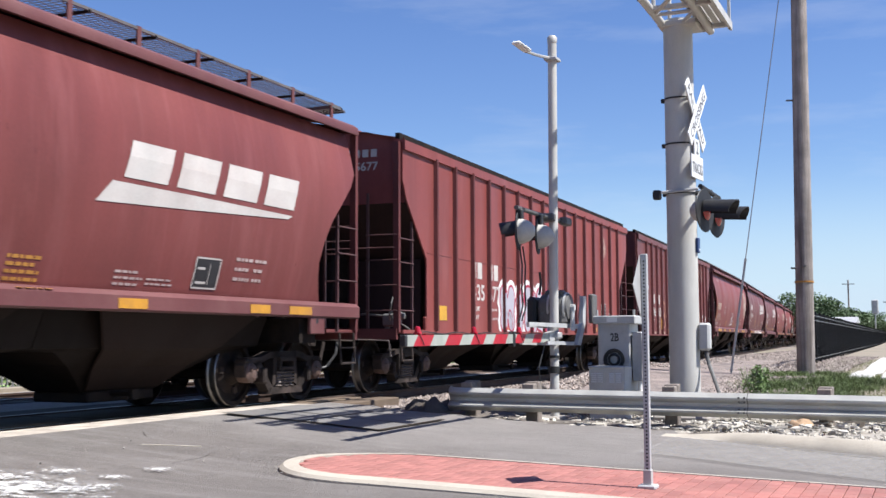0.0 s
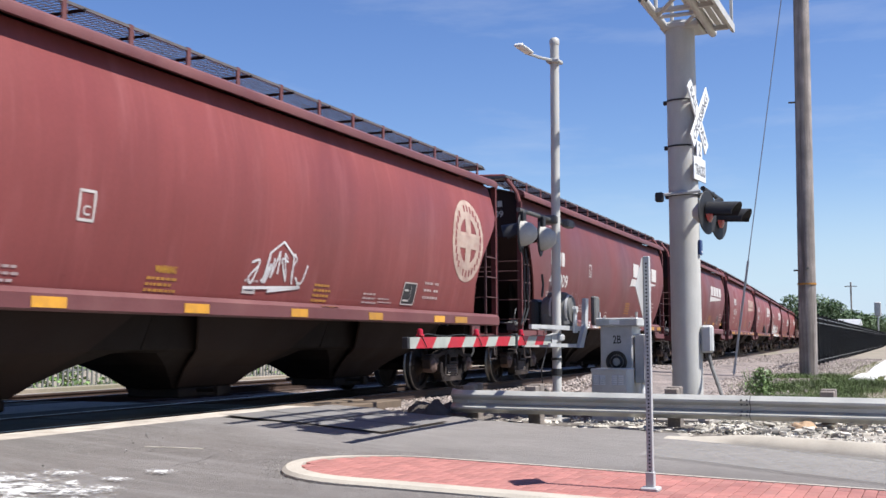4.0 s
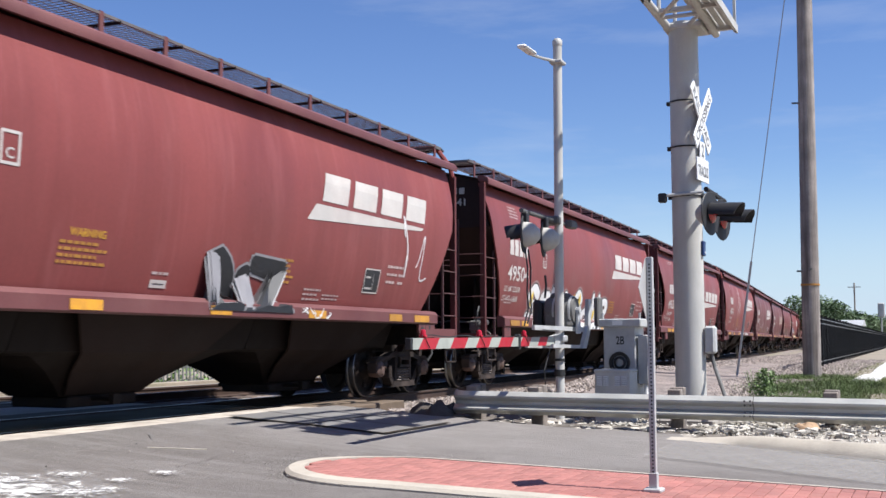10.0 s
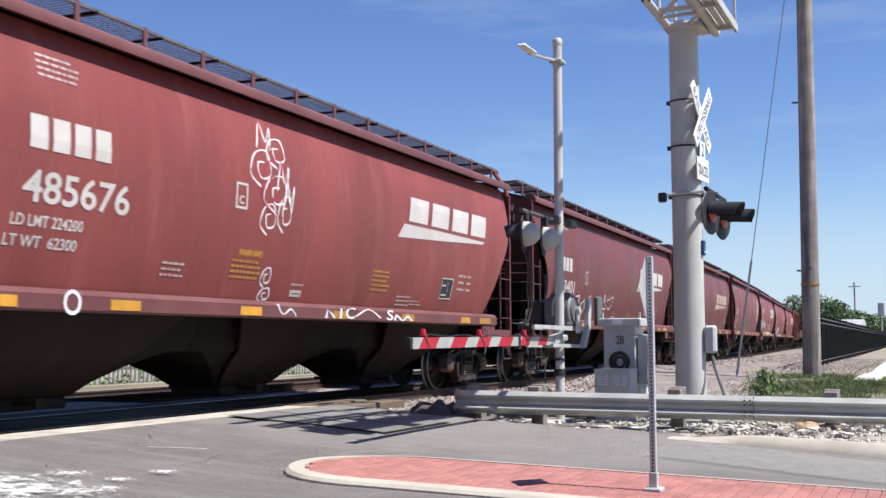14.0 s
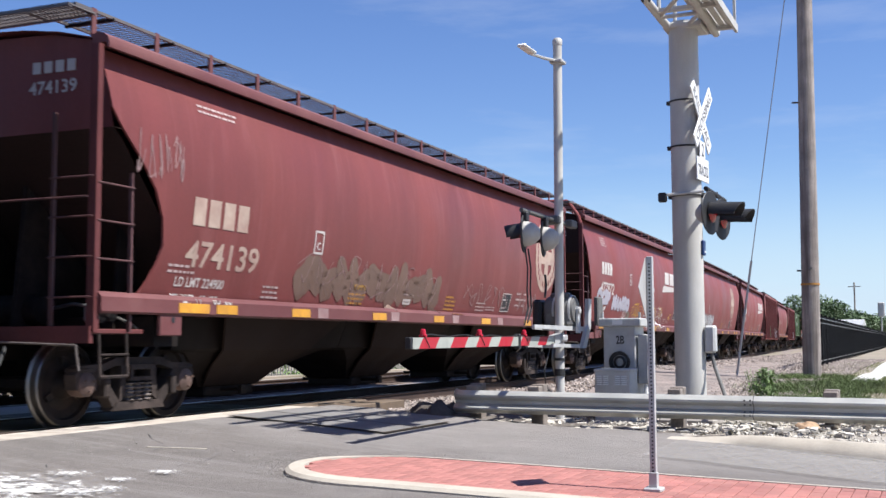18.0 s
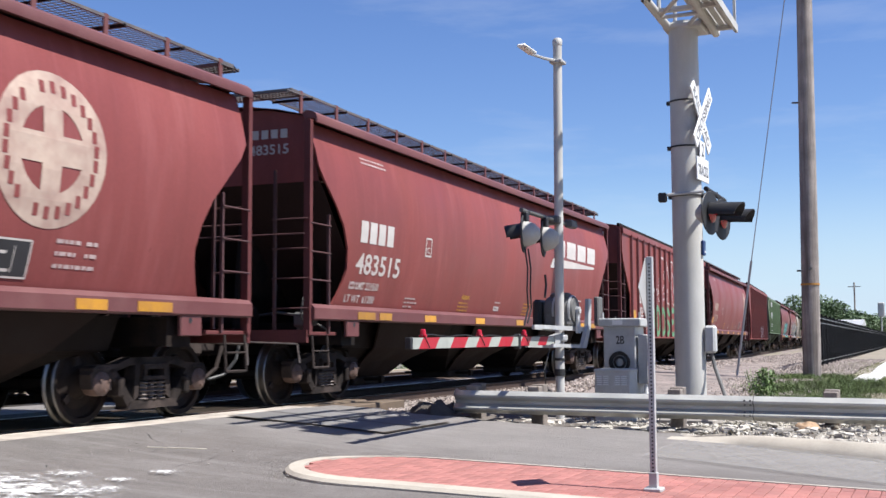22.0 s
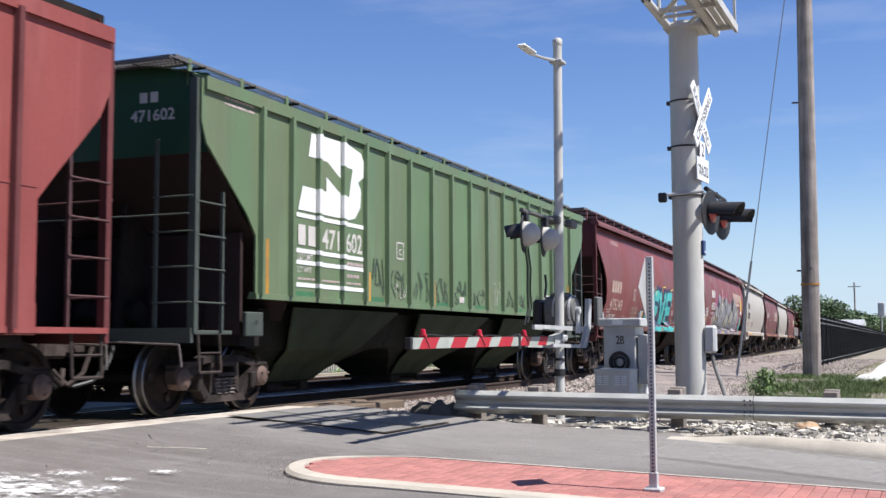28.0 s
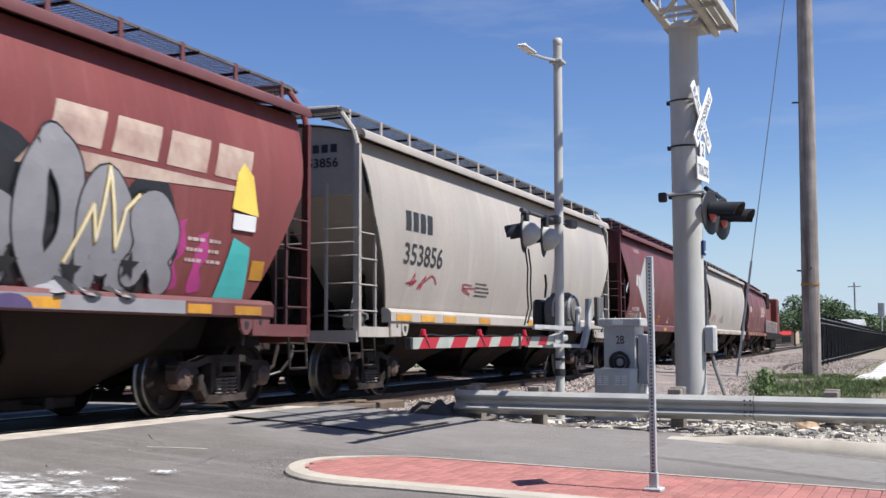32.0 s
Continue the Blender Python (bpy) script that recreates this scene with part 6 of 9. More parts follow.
            part("walk_crossing", cached(("wc", end, round(L, 2), kind), lambda: cross_walk(f, deck).data("walk_crossing", "grating")), car)
    else:
        for s in (-1, 1):
            part("roof_edge", cached(("roof_edge", round(L, 2), s), lambda: Mesh().box(0.1, L - 0.1, s * 1.47 - 0.04, s * 1.47 + 0.04, TOP[kind] + 0.05, TOP[kind] + 0.17).data("roof_edge", "grime")), car, "dark edge strip of the roof")
        part("hatch_row", cached(("hatch", round(L, 2), paint), lambda: Mesh().soft(0.6, L - 0.6, -0.45, 0.45, TOP[kind] + 0.28, TOP[kind] + 0.40, 0.03).data("hatch_row", paint)), car)
    wheels = []
    truck(car, 1.32, wheels)
    truck(car, L - 1.32, wheels)
    return car, wheels, rnd


def common_marks(car, kind, L, rnd, number, logo, paint, numx=(2.65, 2.78, 2.27), white="white", scheme=0, which=0):
    """Stencils that most cars share."""
    if kind in ("slant", "curve"):
        nx, zm, zn = numx
        nz = zn + 0.12
        for i in range(4):
            patch(car, kind, [rect(nx + i * 0.31, nx + i * 0.31 + 0.24, zm, zm + 0.33)], white, "mark_block")
        if number:
            letters(car, kind, number, nx - 0.05, nx + 1.52, zn, zn + 0.30, white, "car_number")
        letters(car, kind, "LD LMT %d00" % rnd.randint(2226, 2249), nx - 0.15, nx + 0.85, zn - 0.24, zn - 0.13, "white", "load_limit")
        letters(car, kind, "LT WT  %d00" % rnd.randint(610, 634), nx - 0.2, nx + 0.8, zn - 0.44, zn - 0.33, "white", "light_weight")
        bars(car, kind, nx + 0.15, 3.72, 4 if scheme == 0 else 2, 0.6 if scheme == 0 else 1.0, 0.045, "white", rnd=rnd)
        po, pz = {8: (2.35, -0.13), 5: (2.6, -0.4)}.get(which, (2.92, -0.56) if scheme == 2 else (2.5, -0.34) if kind == "curve" else (3.55, -0.13))
        box = [rect(nx + po, nx + po + 0.23, 2.72 + pz, 3.02 + pz)]
        patch(car, kind, ribbon(box[0] + box[0][:1], 0.03), "white", "plate_mark")
        letters(car, kind, "C", nx + po + 0.06, nx + po + 0.17, 2.77 + pz, 2.87 + pz, "white", "plate_letter")
        if which == 5:
            wx, wz, vx, vz, big = 4.85, 1.95, 10.21, 1.95, 0.6
        else:
            wx, wz, vx, vz, big = (6.38, 2.0, 10.18, 2.0, 0.55) if kind == "slant" else (5.95, 1.70, 9.62, 1.70, 0.4)
        letters(car, kind, "WARNING", wx, wx + big, wz, wz + 0.08, "yellow", "warning_word")
        bars(car, kind, wx - 0.12, wz - 0.085, 4, big + 0.2, 0.052, "yellow", "small_stencil", rnd, 0.3)
        bars(car, kind, vx, vz, 5, big + 0.1, 0.056, "yellow", "small_stencil", rnd, 0.3)
        bars(car, kind, 4.89 if kind == "slant" else 3.4, 1.80 if kind == "slant" else 1.62, 3, 0.45, 0.045, "white", "small_stencil", rnd)
        patch(car, kind, [rect(7.8, 8.1, 1.53, 1.62)], "white", "white_label", 0.007, "white printed label")
        patch(car, kind, [rect(7.85, 8.05, 1.57, 1.58)], "black", "label_line", 0.010)
        bars(car, kind, 7.8, 1.68, 1, 0.34, 0.05, "white", "small_stencil", rnd)
        bars(car, kind, 11.2, 1.64, 3, 0.5, 0.045, "white", "small_stencil", rnd)
        bars(car, kind, 11.75, 1.58, 2, 0.5, 0.035, "white", "small_stencil", rnd)
        bars(car, kind, 13.45 + 0.25 * (kind == "slant"), 1.90 + 0.2 * (kind == "slant"), 3, 0.35, 0.065, "white", "small_stencil", rnd, 0.9)
        bars(car, kind, 13.88 + 0.25 * (kind == "slant"), 1.90 + 0.2 * (kind == "slant"), 3, 0.22, 0.065, "white", "small_stencil", rnd, 0.9)
        bars(car, kind, 1.3, 1.78, 2, 0.5, 0.045, "white", "small_stencil", rnd)
        for x, w in () if which == 5 else ((1.35, 0.6), (2.1, 0.45), (3.88, 0.49), (6.33, 0.49), (8.74, 0.45), (11.08, 0.49), (13.64, 0.47), (14.6, 0.6)):
            if x + w < L - 0.6:
                patch_sill(car, x, x + w)
    else:
        blk = [rect(3.3 + i * 0.33, 3.3 + i * 0.33 + 0.25, 2.08, 2.40) for i in range(2)] + [rect(4.25 + i * 0.33, 4.25 + i * 0.33 + 0.25, 2.08, 2.40) for i in range(2)]
        if kind == "rib":
            o = numx[0] - 3.3
            for q in blk:
                patch(car, kind, [[(x + o, z) for x, z in q]], white, "mark_block")
            if number:
                letters(car, kind, number[:3], 3.32 + o, 4.02 + o, 1.66, 1.96, white, "car_number")
                letters(car, kind, number[3:], 4.26 + o, 4.98 + o, 1.66, 1.96, white, "car_number")
            letters(car, kind, "LD LMT", 3.34 + o, 3.75 + o, 1.45, 1.54, "white", "load_limit")
            letters(car, kind, "LT WT", 3.34 + o, 3.70 + o, 1.28, 1.37, "white", "light_weight")
            bars(car, kind, 4.3 + o, 1.46, 1, 0.5, 0.08, "white", "small_stencil", rnd)
            bars(car, kind, 4.3 + o, 1.28, 1, 0.5, 0.08, "white", "small_stencil", rnd)
            for x in (5.2, 7.0, 12.6):
                patch(car, kind, [rect(x, x + 0.36, 1.09, 1.2)], "reflector", "reflector_strip")
            bars(car, kind, 14.3, 1.7, 3, 0.4, 0.06, "white", "small_stencil", rnd, 1.0)
    # consolidated stencil
    cx = {"slant": 12.95, "curve": 12.62}.get(kind, 13.45)
    z0 = {"slant": 1.68, "curve": 1.53}.get(kind, 1.5)
    patch(car, kind, [rect(cx, cx + 0.5, z0, z0 + 0.36)], "black", "stencil_panel", 0.006, "black panel of small stencils")
    fr = rect(cx, cx + 0.5, z0, z0 + 0.36)
    patch(car, kind, ribbon(fr + fr[:1], 0.02), "white", "panel_border", 0.009)
    patch(car, kind, [rect(cx + 0.05, cx + 0.2, z0 + 0.22, z0 + 0.25), rect(cx + 0.29, cx + 0.30, z0 + 0.05, z0 + 0.3), rect(cx + 0.05, cx + 0.26, z0 + 0.05, z0 + 0.08)], "white", "panel_marks", 0.009)
    if logo == "blocks" and kind in ("slant", "curve"):
        emblem(car, kind, *EMBLEM.get(which, (10.9, 2.61) if kind == "slant" else (10.5, 2.42)), "cream" if which in (6, 12, 22, 24, 26) else "white")
    elif logo == "blocks":
        for x, w, h in ((10.75, 0.58, 0.11), (11.68, 0.54, 0.085), (12.58, 0.48, 0.06), (13.45, 0.42, 0.035)):
            patch(car, kind, [rect(x, x + w, 2.73, 2.93, 0.09)], "cream", "emblem_block", 0.007)
            patch(car, kind, [rect(x - 0.1, x + w, 2.69 - h, 2.69)], "cream", "emblem_bar", 0.007)
    elif logo == "roundel":
        roundel(car, kind, 13.25 if which == 15 else L - 1.75, 2.8, 0.78, 0.78, paint)


def patch_sill(car, x0, x1):
    part("reflector_strip", cached(("refl", round(x1 - x0, 2)), lambda: Mesh().box(0, x1 - x0, -1.612, -1.6, 1.245, 1.355).data("reflector_strip", "reflector")), car, m=pose(x0, 0, 0))


# leading corner post of each car along x at t = 16 s
FRONT = {1: -179.88, 2: -161.61, 3: -143.42, 4: -124.80, 5: -107.12, 6: -89.76, 7: -71.74, 8: -53.65, 9: -36.50, 10: -19.31, 11: -1.22, 12: 16.94, 13: 33.99, 14: 52.62, 15: 69.89, 16: 88.27, 17: 106.71, 18: 124.44, 19: 142.57, 20: 160.80, 21: 179.08, 22: 197.41, 23: 215.44, 24: 232.36, 25: 249.46, 26: 266.86}
FRONT[0] = FRONT[1] - 18.2
FRONT[27] = FRONT[26] + 18.0
FRONT[-1] = FRONT[0] - 18.1


def advance(t):
    return 12.40458 * (t - 16) + 0.00737 * (t - 16) ** 2


R_ = "weathered oxide red covered hopper car "
# kind, paint, number, emblem, hoop, scheme, label
CARS = {
    -1: ("slant", "oxide", "", "blocks", True, 0, R_ + "with straight slanted side ends"),
    0: ("curve", "oxide_b", "", "blocks", False, 0, R_ + "with a cream wedge emblem"),
    1: ("rib", "oxide_c", "435677", "", False, 0, R_ + "with ribbed sides and pink graffiti"),
    2: ("rib", "oxide_d", "436633", "", False, 0, R_ + "with ribbed sides and faded tags"),
    3: ("curve", "oxide", "475586", "roundel", False, 2, R_ + "with a round cream emblem"),
    4: ("slant", "oxide_d", "495009", "blocks", True, 0, R_ + "with white tags along the sill"),
    5: ("slant", "oxide_d", "499006", "blocks", True, 0, R_ + "with a yellow square panel"),
    6: ("slant", "oxide", "487364", "blocks", True, 0, R_ + "with a faded wedge emblem"),
    7: ("slant", "oxide", "488862", "blocks", True, 0, R_ + "with a black and white tag"),
    8: ("slant", "oxide", "495041", "blocks", False, 0, R_ + "with large white bubble graffiti"),
    9: ("curve", "oxide", "496372", "blocks", False, 1, R_ + "with rounded side ends"),
    10: ("slant", "oxide_c", "485676", "blocks", True, 0, R_ + "with a scribbled white drawing"),
    11: ("curve", "oxide_d", "483401", "blocks", False, 1, R_ + "with scrawled white tags"),
    12: ("curve", "oxide_d", "496782", "blocks", False, 1, R_ + "with a faded red spot"),
    13: ("curve", "oxide_b", "474139", "roundel", False, 2, R_ + "with faded number and scribbles"),
    14: ("slant", "oxide", "477972", "blocks", True, 0, R_ + "with silver and yellow tags"),
    15: ("curve", "oxide", "480119", "roundel", False, 2, R_ + "with a silver graffiti piece"),
    16: ("curve", "oxide_c", "483515", "blocks", False, 1, R_ + "with bright white stencils"),
    17: ("rib", "oxide_c", "435048", "blocks", False, 0, R_ + "with ribs and green graffiti"),
    18: ("curve", "oxide", "472981", "roundel", False, 2, R_ + "with a white round emblem"),
    19: ("rib", "oxide_c", "", "blocks", False, 0, R_ + "with ribbed sides and lilac graffiti"),
    20: ("green", "green", "471602", "", False, 0, "faded green ribbed covered hopper car with a white emblem"),
    21: ("curve", "oxide_b", "475248", "roundel", False, 2, R_ + "with turquoise graffiti"),
    22: ("slant", "oxide_b", "488524", "blocks", True, 0, R_ + "with a grey and magenta mural"),
    23: ("slant", "grey_car", "353856", "", True, 0, "weathered light grey covered hopper car with black lettering"),
    24: ("curve", "oxide_d", "", "blocks", False, 1, R_ + "in a dull brownish shade"),
    25: ("curve", "grey_car", "", "", False, 1, "weathered light grey covered hopper car with plain sides"),
    26: ("curve", "oxide_d", "", "blocks", False, 1, R_ + "near the end of the train"),
}
TRAIN = []
RIBS = {}
# where the reporting mark and number stand: x, and the foot of each line
MARK = {2: (2.32, 0, 0), 17: (2.35, 0, 0), 4: (2.0, 2.7, 2.2), 5: (1.9, 2.50, 2.0), 7: (1.8, 2.80, 2.28), 8: (1.33, 2.72, 2.20), 14: (1.75, 2.73, 2.21), 16: (1.45, 2.42, 1.95), 22: (2.75, 2.82, 2.30)}
EMBLEM = {0: (10.7, 2.36), 4: (10.5, 2.55), 5: (9.95, 2.63), 6: (11.1, 2.62), 7: (11.0, 2.62), 8: (10.2, 2.66), 9: (10.15, 2.30), 12: (9.7, 2.30), 14: (10.38, 2.56), 16: (11.18, 2.61)}


def graffiti(i, car, kind, L, rnd):
    if i == 1:
        bubble(car, kind, "HIRL", 5.0, 8.2, 1.06, 2.0, "g_lilac", "g_red", 0.19, 0.055, "g_white", 0.10)
        bubble(car, kind, "O", 7.85, 8.98, 1.06, 2.0, "g_plum", "g_red", 0.19, 0.055)
        for x, z, a, b in ((6.38, 1.78, 0.12, 0.11), (5.5, 1.3, 0.16, 0.2), (7.2, 1.3, 0.18, 0.12)):
            strokes(car, kind, [ARCH], (x - a, x + a, z - b, z + b), "g_red", 0.045, lift=0.04)
        blobs(car, kind, [(9.16, 1.72, 0.34, 0.3)], "g_white", "spray_spot", 0.009, rnd)
        blobs(car, kind, [(9.14, 1.71, 0.26, 0.21)], "g_red", "spray_spot", 0.011, rnd)
        blobs(car, kind, [(9.12, 1.71, 0.19, 0.15)], "g_orange", "spray_spot", 0.013, rnd)
        letters(car, kind, "18", 9.02, 9.24, 1.62, 1.79, "g_red", "spray_tag", 0, 0.0155)
        for k in range(3):
            scrawl(car, kind, 9.8, 10.4, 1.14 + 0.3 * k, 1.42 + 0.3 * k, "g_dust", rnd, 9, 0.035)
        for k in range(2):
            scrawl(car, kind, 10.74, 11.4, 1.36 + 0.33 * k, 1.70 + 0.33 * k, "g_soot", rnd, 10, 0.045)
        scrawl(car, kind, 11.7, 12.4, 1.2, 1.5, "g_dust", rnd, 8, 0.02)
        scrawl(car, kind, 11.7, 12.3, 1.55, 1.7, "g_dust", rnd, 8, 0.015)
        roundel(car, kind, 13.75, 3.43, 0.29, 0.31, "oxide_c")
        patch(car, kind, [rect(1.65, 2.0, 1.24, 1.5)], "yellow", "yellow_square", 0.007)
    if i == 2:
        patch(car, kind, [rect(1.22, 1.36, 1.06, 1.96)], "reflector", "reflector_bar", 0.007)
        patch(car, kind, [rect(4.02, 4.14, 1.2, 1.6)], "reflector", "reflector_bar", 0.013)
        patch(car, kind, [rect(12.52, 12.64, 1.16, 1.53)], "reflector", "reflector_bar", 0.013)
        for x in (2.75, 4.5, 7.0, 11.6, 13.6):
            patch(car, kind, [rect(x, x + 0.27, 1.05, 1.13)], "cream", "faded_reflector", 0.007)
        free = (0.0, 1.0, 0.0, 1.0)
        strokes(car, kind, [[(3.89, 1.92), (3.8, 1.5), (3.79, 1.06)]], free, "cream", 0.12)
        strokes(car, kind, [[(4.18, 2.1), (4.5, 2.2), (4.8, 2.1), (4.8, 1.8), (4.5, 1.68)], [(4.3, 1.7), (4.75, 1.65), (4.85, 1.35), (4.4, 1.25)], [(4.5, 1.65), (4.4, 1.06)], [(5.17, 2.23), (5.25, 1.9), (5.0, 1.65)], [(5.2, 1.75), (5.35, 1.4), (5.4, 1.06)]], free, "g_rusty", 0.085)
        strokes(car, kind, [[(5.5, 2.05), (5.6, 1.8), (5.85, 2.2)], [(5.55, 1.65), (5.9, 1.72)], [(5.6, 1.6), (5.75, 1.3)], [(6.08, 2.08), (6.12, 1.6), (6.2, 1.06)], [(6.08, 2.1), (6.5, 2.2), (6.85, 2.15), (6.85, 1.6)], [(6.4, 1.6), (6.9, 1.62), (6.7, 1.25), (6.4, 1.6)]], free, "cream", 0.08)
        strokes(car, kind, [[(7.04, 2.09), (7.4, 2.2), (7.8, 2.1)], [(7.04, 2.0), (7.1, 1.6), (7.5, 1.55), (7.9, 1.6)], [(7.95, 2.0), (8.3, 2.2), (8.54, 2.1), (8.5, 1.75), (8.1, 1.7)], [(8.1, 1.5), (8.3, 1.45), (8.15, 1.2), (8.35, 1.2)]], free, "cream", 0.065)
        scrawl(car, kind, 8.77, 9.4, 1.45, 2.0, "cream", rnd, 8, 0.03)
        strokes(car, kind, [[(9.9, 1.08), (9.93, 1.45), (9.97, 1.78)]], free, "cream", 0.14)
        strokes(car, kind, [[(9.97, 1.78), (10.3, 1.68), (10.55, 1.62), (10.75, 1.85), (10.84, 2.1), (11.0, 1.9), (11.03, 1.4)], [(10.42, 1.52), (10.65, 1.42), (11.03, 1.3)], [(10.42, 1.52), (10.4, 1.2), (10.6, 1.25)], [(11.05, 1.85), (11.2, 1.98), (11.42, 2.02), (11.65, 1.95), (11.8, 1.7), (11.85, 1.08)], [(11.25, 1.75), (11.45, 1.78), (11.6, 1.72)], [(11.43, 1.8), (11.4, 1.4)], [(11.2, 1.35), (11.6, 1.33)]], free, "g_rusty", 0.09)
        strokes(car, kind, [[(11.85, 1.75), (12.0, 1.88), (12.37, 1.92), (12.75, 1.82), (12.85, 1.6), (12.85, 1.12)], [(12.1, 1.58), (12.6, 1.56), (12.35, 1.12), (12.1, 1.58)], [(12.87, 1.85), (13.36, 1.85), (13.25, 1.45), (13.0, 1.45), (13.4, 1.08)]], free, "g_rusty", 0.085)
        strokes(car, kind, [[(13.5, 1.85), (13.85, 1.5), (14.3, 1.9), (14.45, 1.5)]], free, "g_white", 0.05)
        strokes(car, kind, [[(13.6, 1.4), (14.4, 1.38), (14.0, 1.25), (13.98, 1.1)]], free, "g_white", 0.09, lift=0.016)
        scrawl(car, kind, 9.95, 10.6, 1.88, 2.06, "g_rusty", rnd, 8, 0.04)
        letters(car, kind, "REM", 14.52, 15.0, 1.62, 1.84, "g_white", "spray_tag", 0.15, 0.009)
        roundel(car, kind, 13.7, 3.62, 0.40, 0.40, "oxide_c")
    if i == 3:
        patch(car, kind, [[(1.15, 1.72), (1.27, 1.72), (1.36, 2.7), (1.26, 2.7)]], "reflector", "reflector_bar", 0.012)
        scrawl(car, kind, 7.9, 9.3, 1.68, 2.08, "g_white", rnd, 12, 0.035)
        patch(car, kind, ribbon([(7.8, 1.6), (9.2, 1.66), (8.4, 1.58)], 0.04) + ribbon([(8.3, 2.08), (8.6, 2.25), (8.9, 2.08)], 0.03), "g_white", "spray_flourish", 0.01)
    if i == 4:
        letters(car, kind, "SKIER ''TREOW ''FLUID ''QCPM..", 4.9, 9.0, 1.24, 1.42, "g_white", "spray_tag", 0.15, 0.008)
        letters(car, kind, "SFE ''RFK.FDK", 9.15, 11.3, 1.24, 1.41, "g_white", "spray_tag", 0.15, 0.008)
        strokes(car, kind, [[(1.0, 0.0), (0.5, 0.4), (0.0, 0.6), (0.3, 1.0)], [(0.0, 0.6), (0.3, 0.1)]], (11.4, 12.0, 1.25, 1.4), "g_white", 0.03)
        scrawl(car, kind, 3.9, 4.9, 1.85, 2.1, "g_dust", rnd, 10, 0.02)
    if i == 5:
        patch(car, kind, [rect(1.75, 2.3, 1.7, 1.98)], "reflector", "yellow_square", 0.008)
        for x in (3.58, 6.52, 9.08, 11.98, 14.6):
            patch(car, kind, [rect(x, x + 0.5, 1.62, 1.72)], "reflector", "reflector_strip", 0.008)
    if i == 6:
        scrawl(car, kind, 14.85, 15.6, 2.75, 3.2, "g_dust", rnd, 12, 0.014)
        scrawl(car, kind, 14.7, 15.5, 2.35, 2.7, "g_dust", rnd, 10, 0.014)
        scrawl(car, kind, 12.5, 13.7, 1.25, 1.38, "g_white", rnd, 10, 0.02)
    if i == 7:
        tag_words(car, kind, "BiZ", 8.8, 10.6, 1.30, 1.98, "g_black", "g_grey", rnd, 0.035, 0.06)
        scrawl(car, kind, 10.9, 11.7, 1.25, 1.38, "g_white", rnd, 10, 0.02)
        scrawl(car, kind, 14.2, 15.3, 2.0, 3.0, "g_white", rnd, 5, 0.03)
    if i == 8:
        bubble(car, kind, "SEKA", 2.9, 6.3, 1.25, 2.14, "g_white", "g_black", 0.115, 0.03, "g_dust", 0.05, 0.05, -0.12, (2.2, 2.1, 2.16, 2.12))
        bubble(car, kind, "Gaye", 6.5, 10.1, 1.25, 2.18, "g_white", "g_black", 0.115, 0.03, "g_dust", 0.05, 0.05, -0.08, (2.22, 2.0, 2.16, 2.1))
        for x, z in ((3.05, 1.85), (4.75, 1.5), (5.45, 1.6), (7.0, 1.95), (7.3, 1.42), (8.6, 1.6), (9.4, 1.45)):
            blobs(car, kind, [(x, z, 0.08, 0.16)], "g_yellow", "spray_tint", 0.034, rnd)
        part("sprayed_sill", Mesh().box(2.85, 10.2, -1.611, -1.6, 1.235, 1.375).data("sprayed_sill", "g_white"), car, "white sprayed band on the sill")
        for k in range(6):
            patch(car, kind, [rect(4.0 + 1.05 * k, 4.3 + 1.05 * k, 1.24, 1.37, 0.12)], "g_black", "spray_gap", 0.009)
    if i == 10:
        loop = [(0.5, 0.1), (0.1, 0.35), (0.3, 0.8), (0.8, 0.9), (0.9, 0.4), (0.5, 0.3), (0.4, 0.6), (0.65, 0.65)]
        for x, z, a, b in ((6.75, 3.15, 0.3, 0.3), (7.15, 3.4, 0.28, 0.25), (7.1, 2.85, 0.34, 0.3), (6.95, 2.5, 0.22, 0.25), (7.35, 2.6, 0.2, 0.3), (7.1, 1.75, 0.14, 0.16), (7.15, 1.52, 0.16, 0.12)):
            strokes(car, kind, [loop], (x - a, x + a, z - b, z + b), "g_white", 0.03)
        for x, z, a, b in ((6.9, 3.6, 0.2, 0.18), (7.3, 3.1, 0.16, 0.2), (7.45, 2.85, 0.14, 0.2)):
            strokes(car, kind, [[(0, 0), (0.4, 1.0), (0.6, 0.3), (1.0, 0.9), (0.8, 0.0)]], (x - a, x + a, z - b, z + b), "g_white", 0.03)
        strokes(car, kind, [loop], (6.7, 7.4, 2.5, 3.4), "g_red", 0.03, lift=0.007)
        strokes(car, kind, [[(0.0, 1.0), (0.1, 0.2), (0.25, 0.6), (0.35, 0.1)]], (7.2, 8.6, 1.24, 1.42), "g_white", 0.03)
        letters(car, kind, "NTC", 8.5, 9.4, 1.25, 1.42, "g_white", "spray_tag", 0.1, 0.008)
        strokes(car, kind, [[(0.0, 0.3), (0.5, 1.0), (1.0, 0.2)]], (9.45, 10.3, 1.24, 1.4), "g_white", 0.03)
        letters(car, kind, "SKA", 10.5, 11.5, 1.25, 1.41, "g_white", "spray_tag", 0.1, 0.008)
        patch_spot(car, 3.3)
    if i == 11:
        scrawl(car, kind, 3.3, 5.2, 1.6, 2.1, "g_white", rnd, 7, 0.035)
        scrawl(car, kind, 6.0, 7.5, 1.8, 2.2, "g_white", rnd, 7, 0.035)
        scrawl(car, kind, 12.0, 13.5, 1.7, 2.0, "g_white", rnd, 9, 0.03)
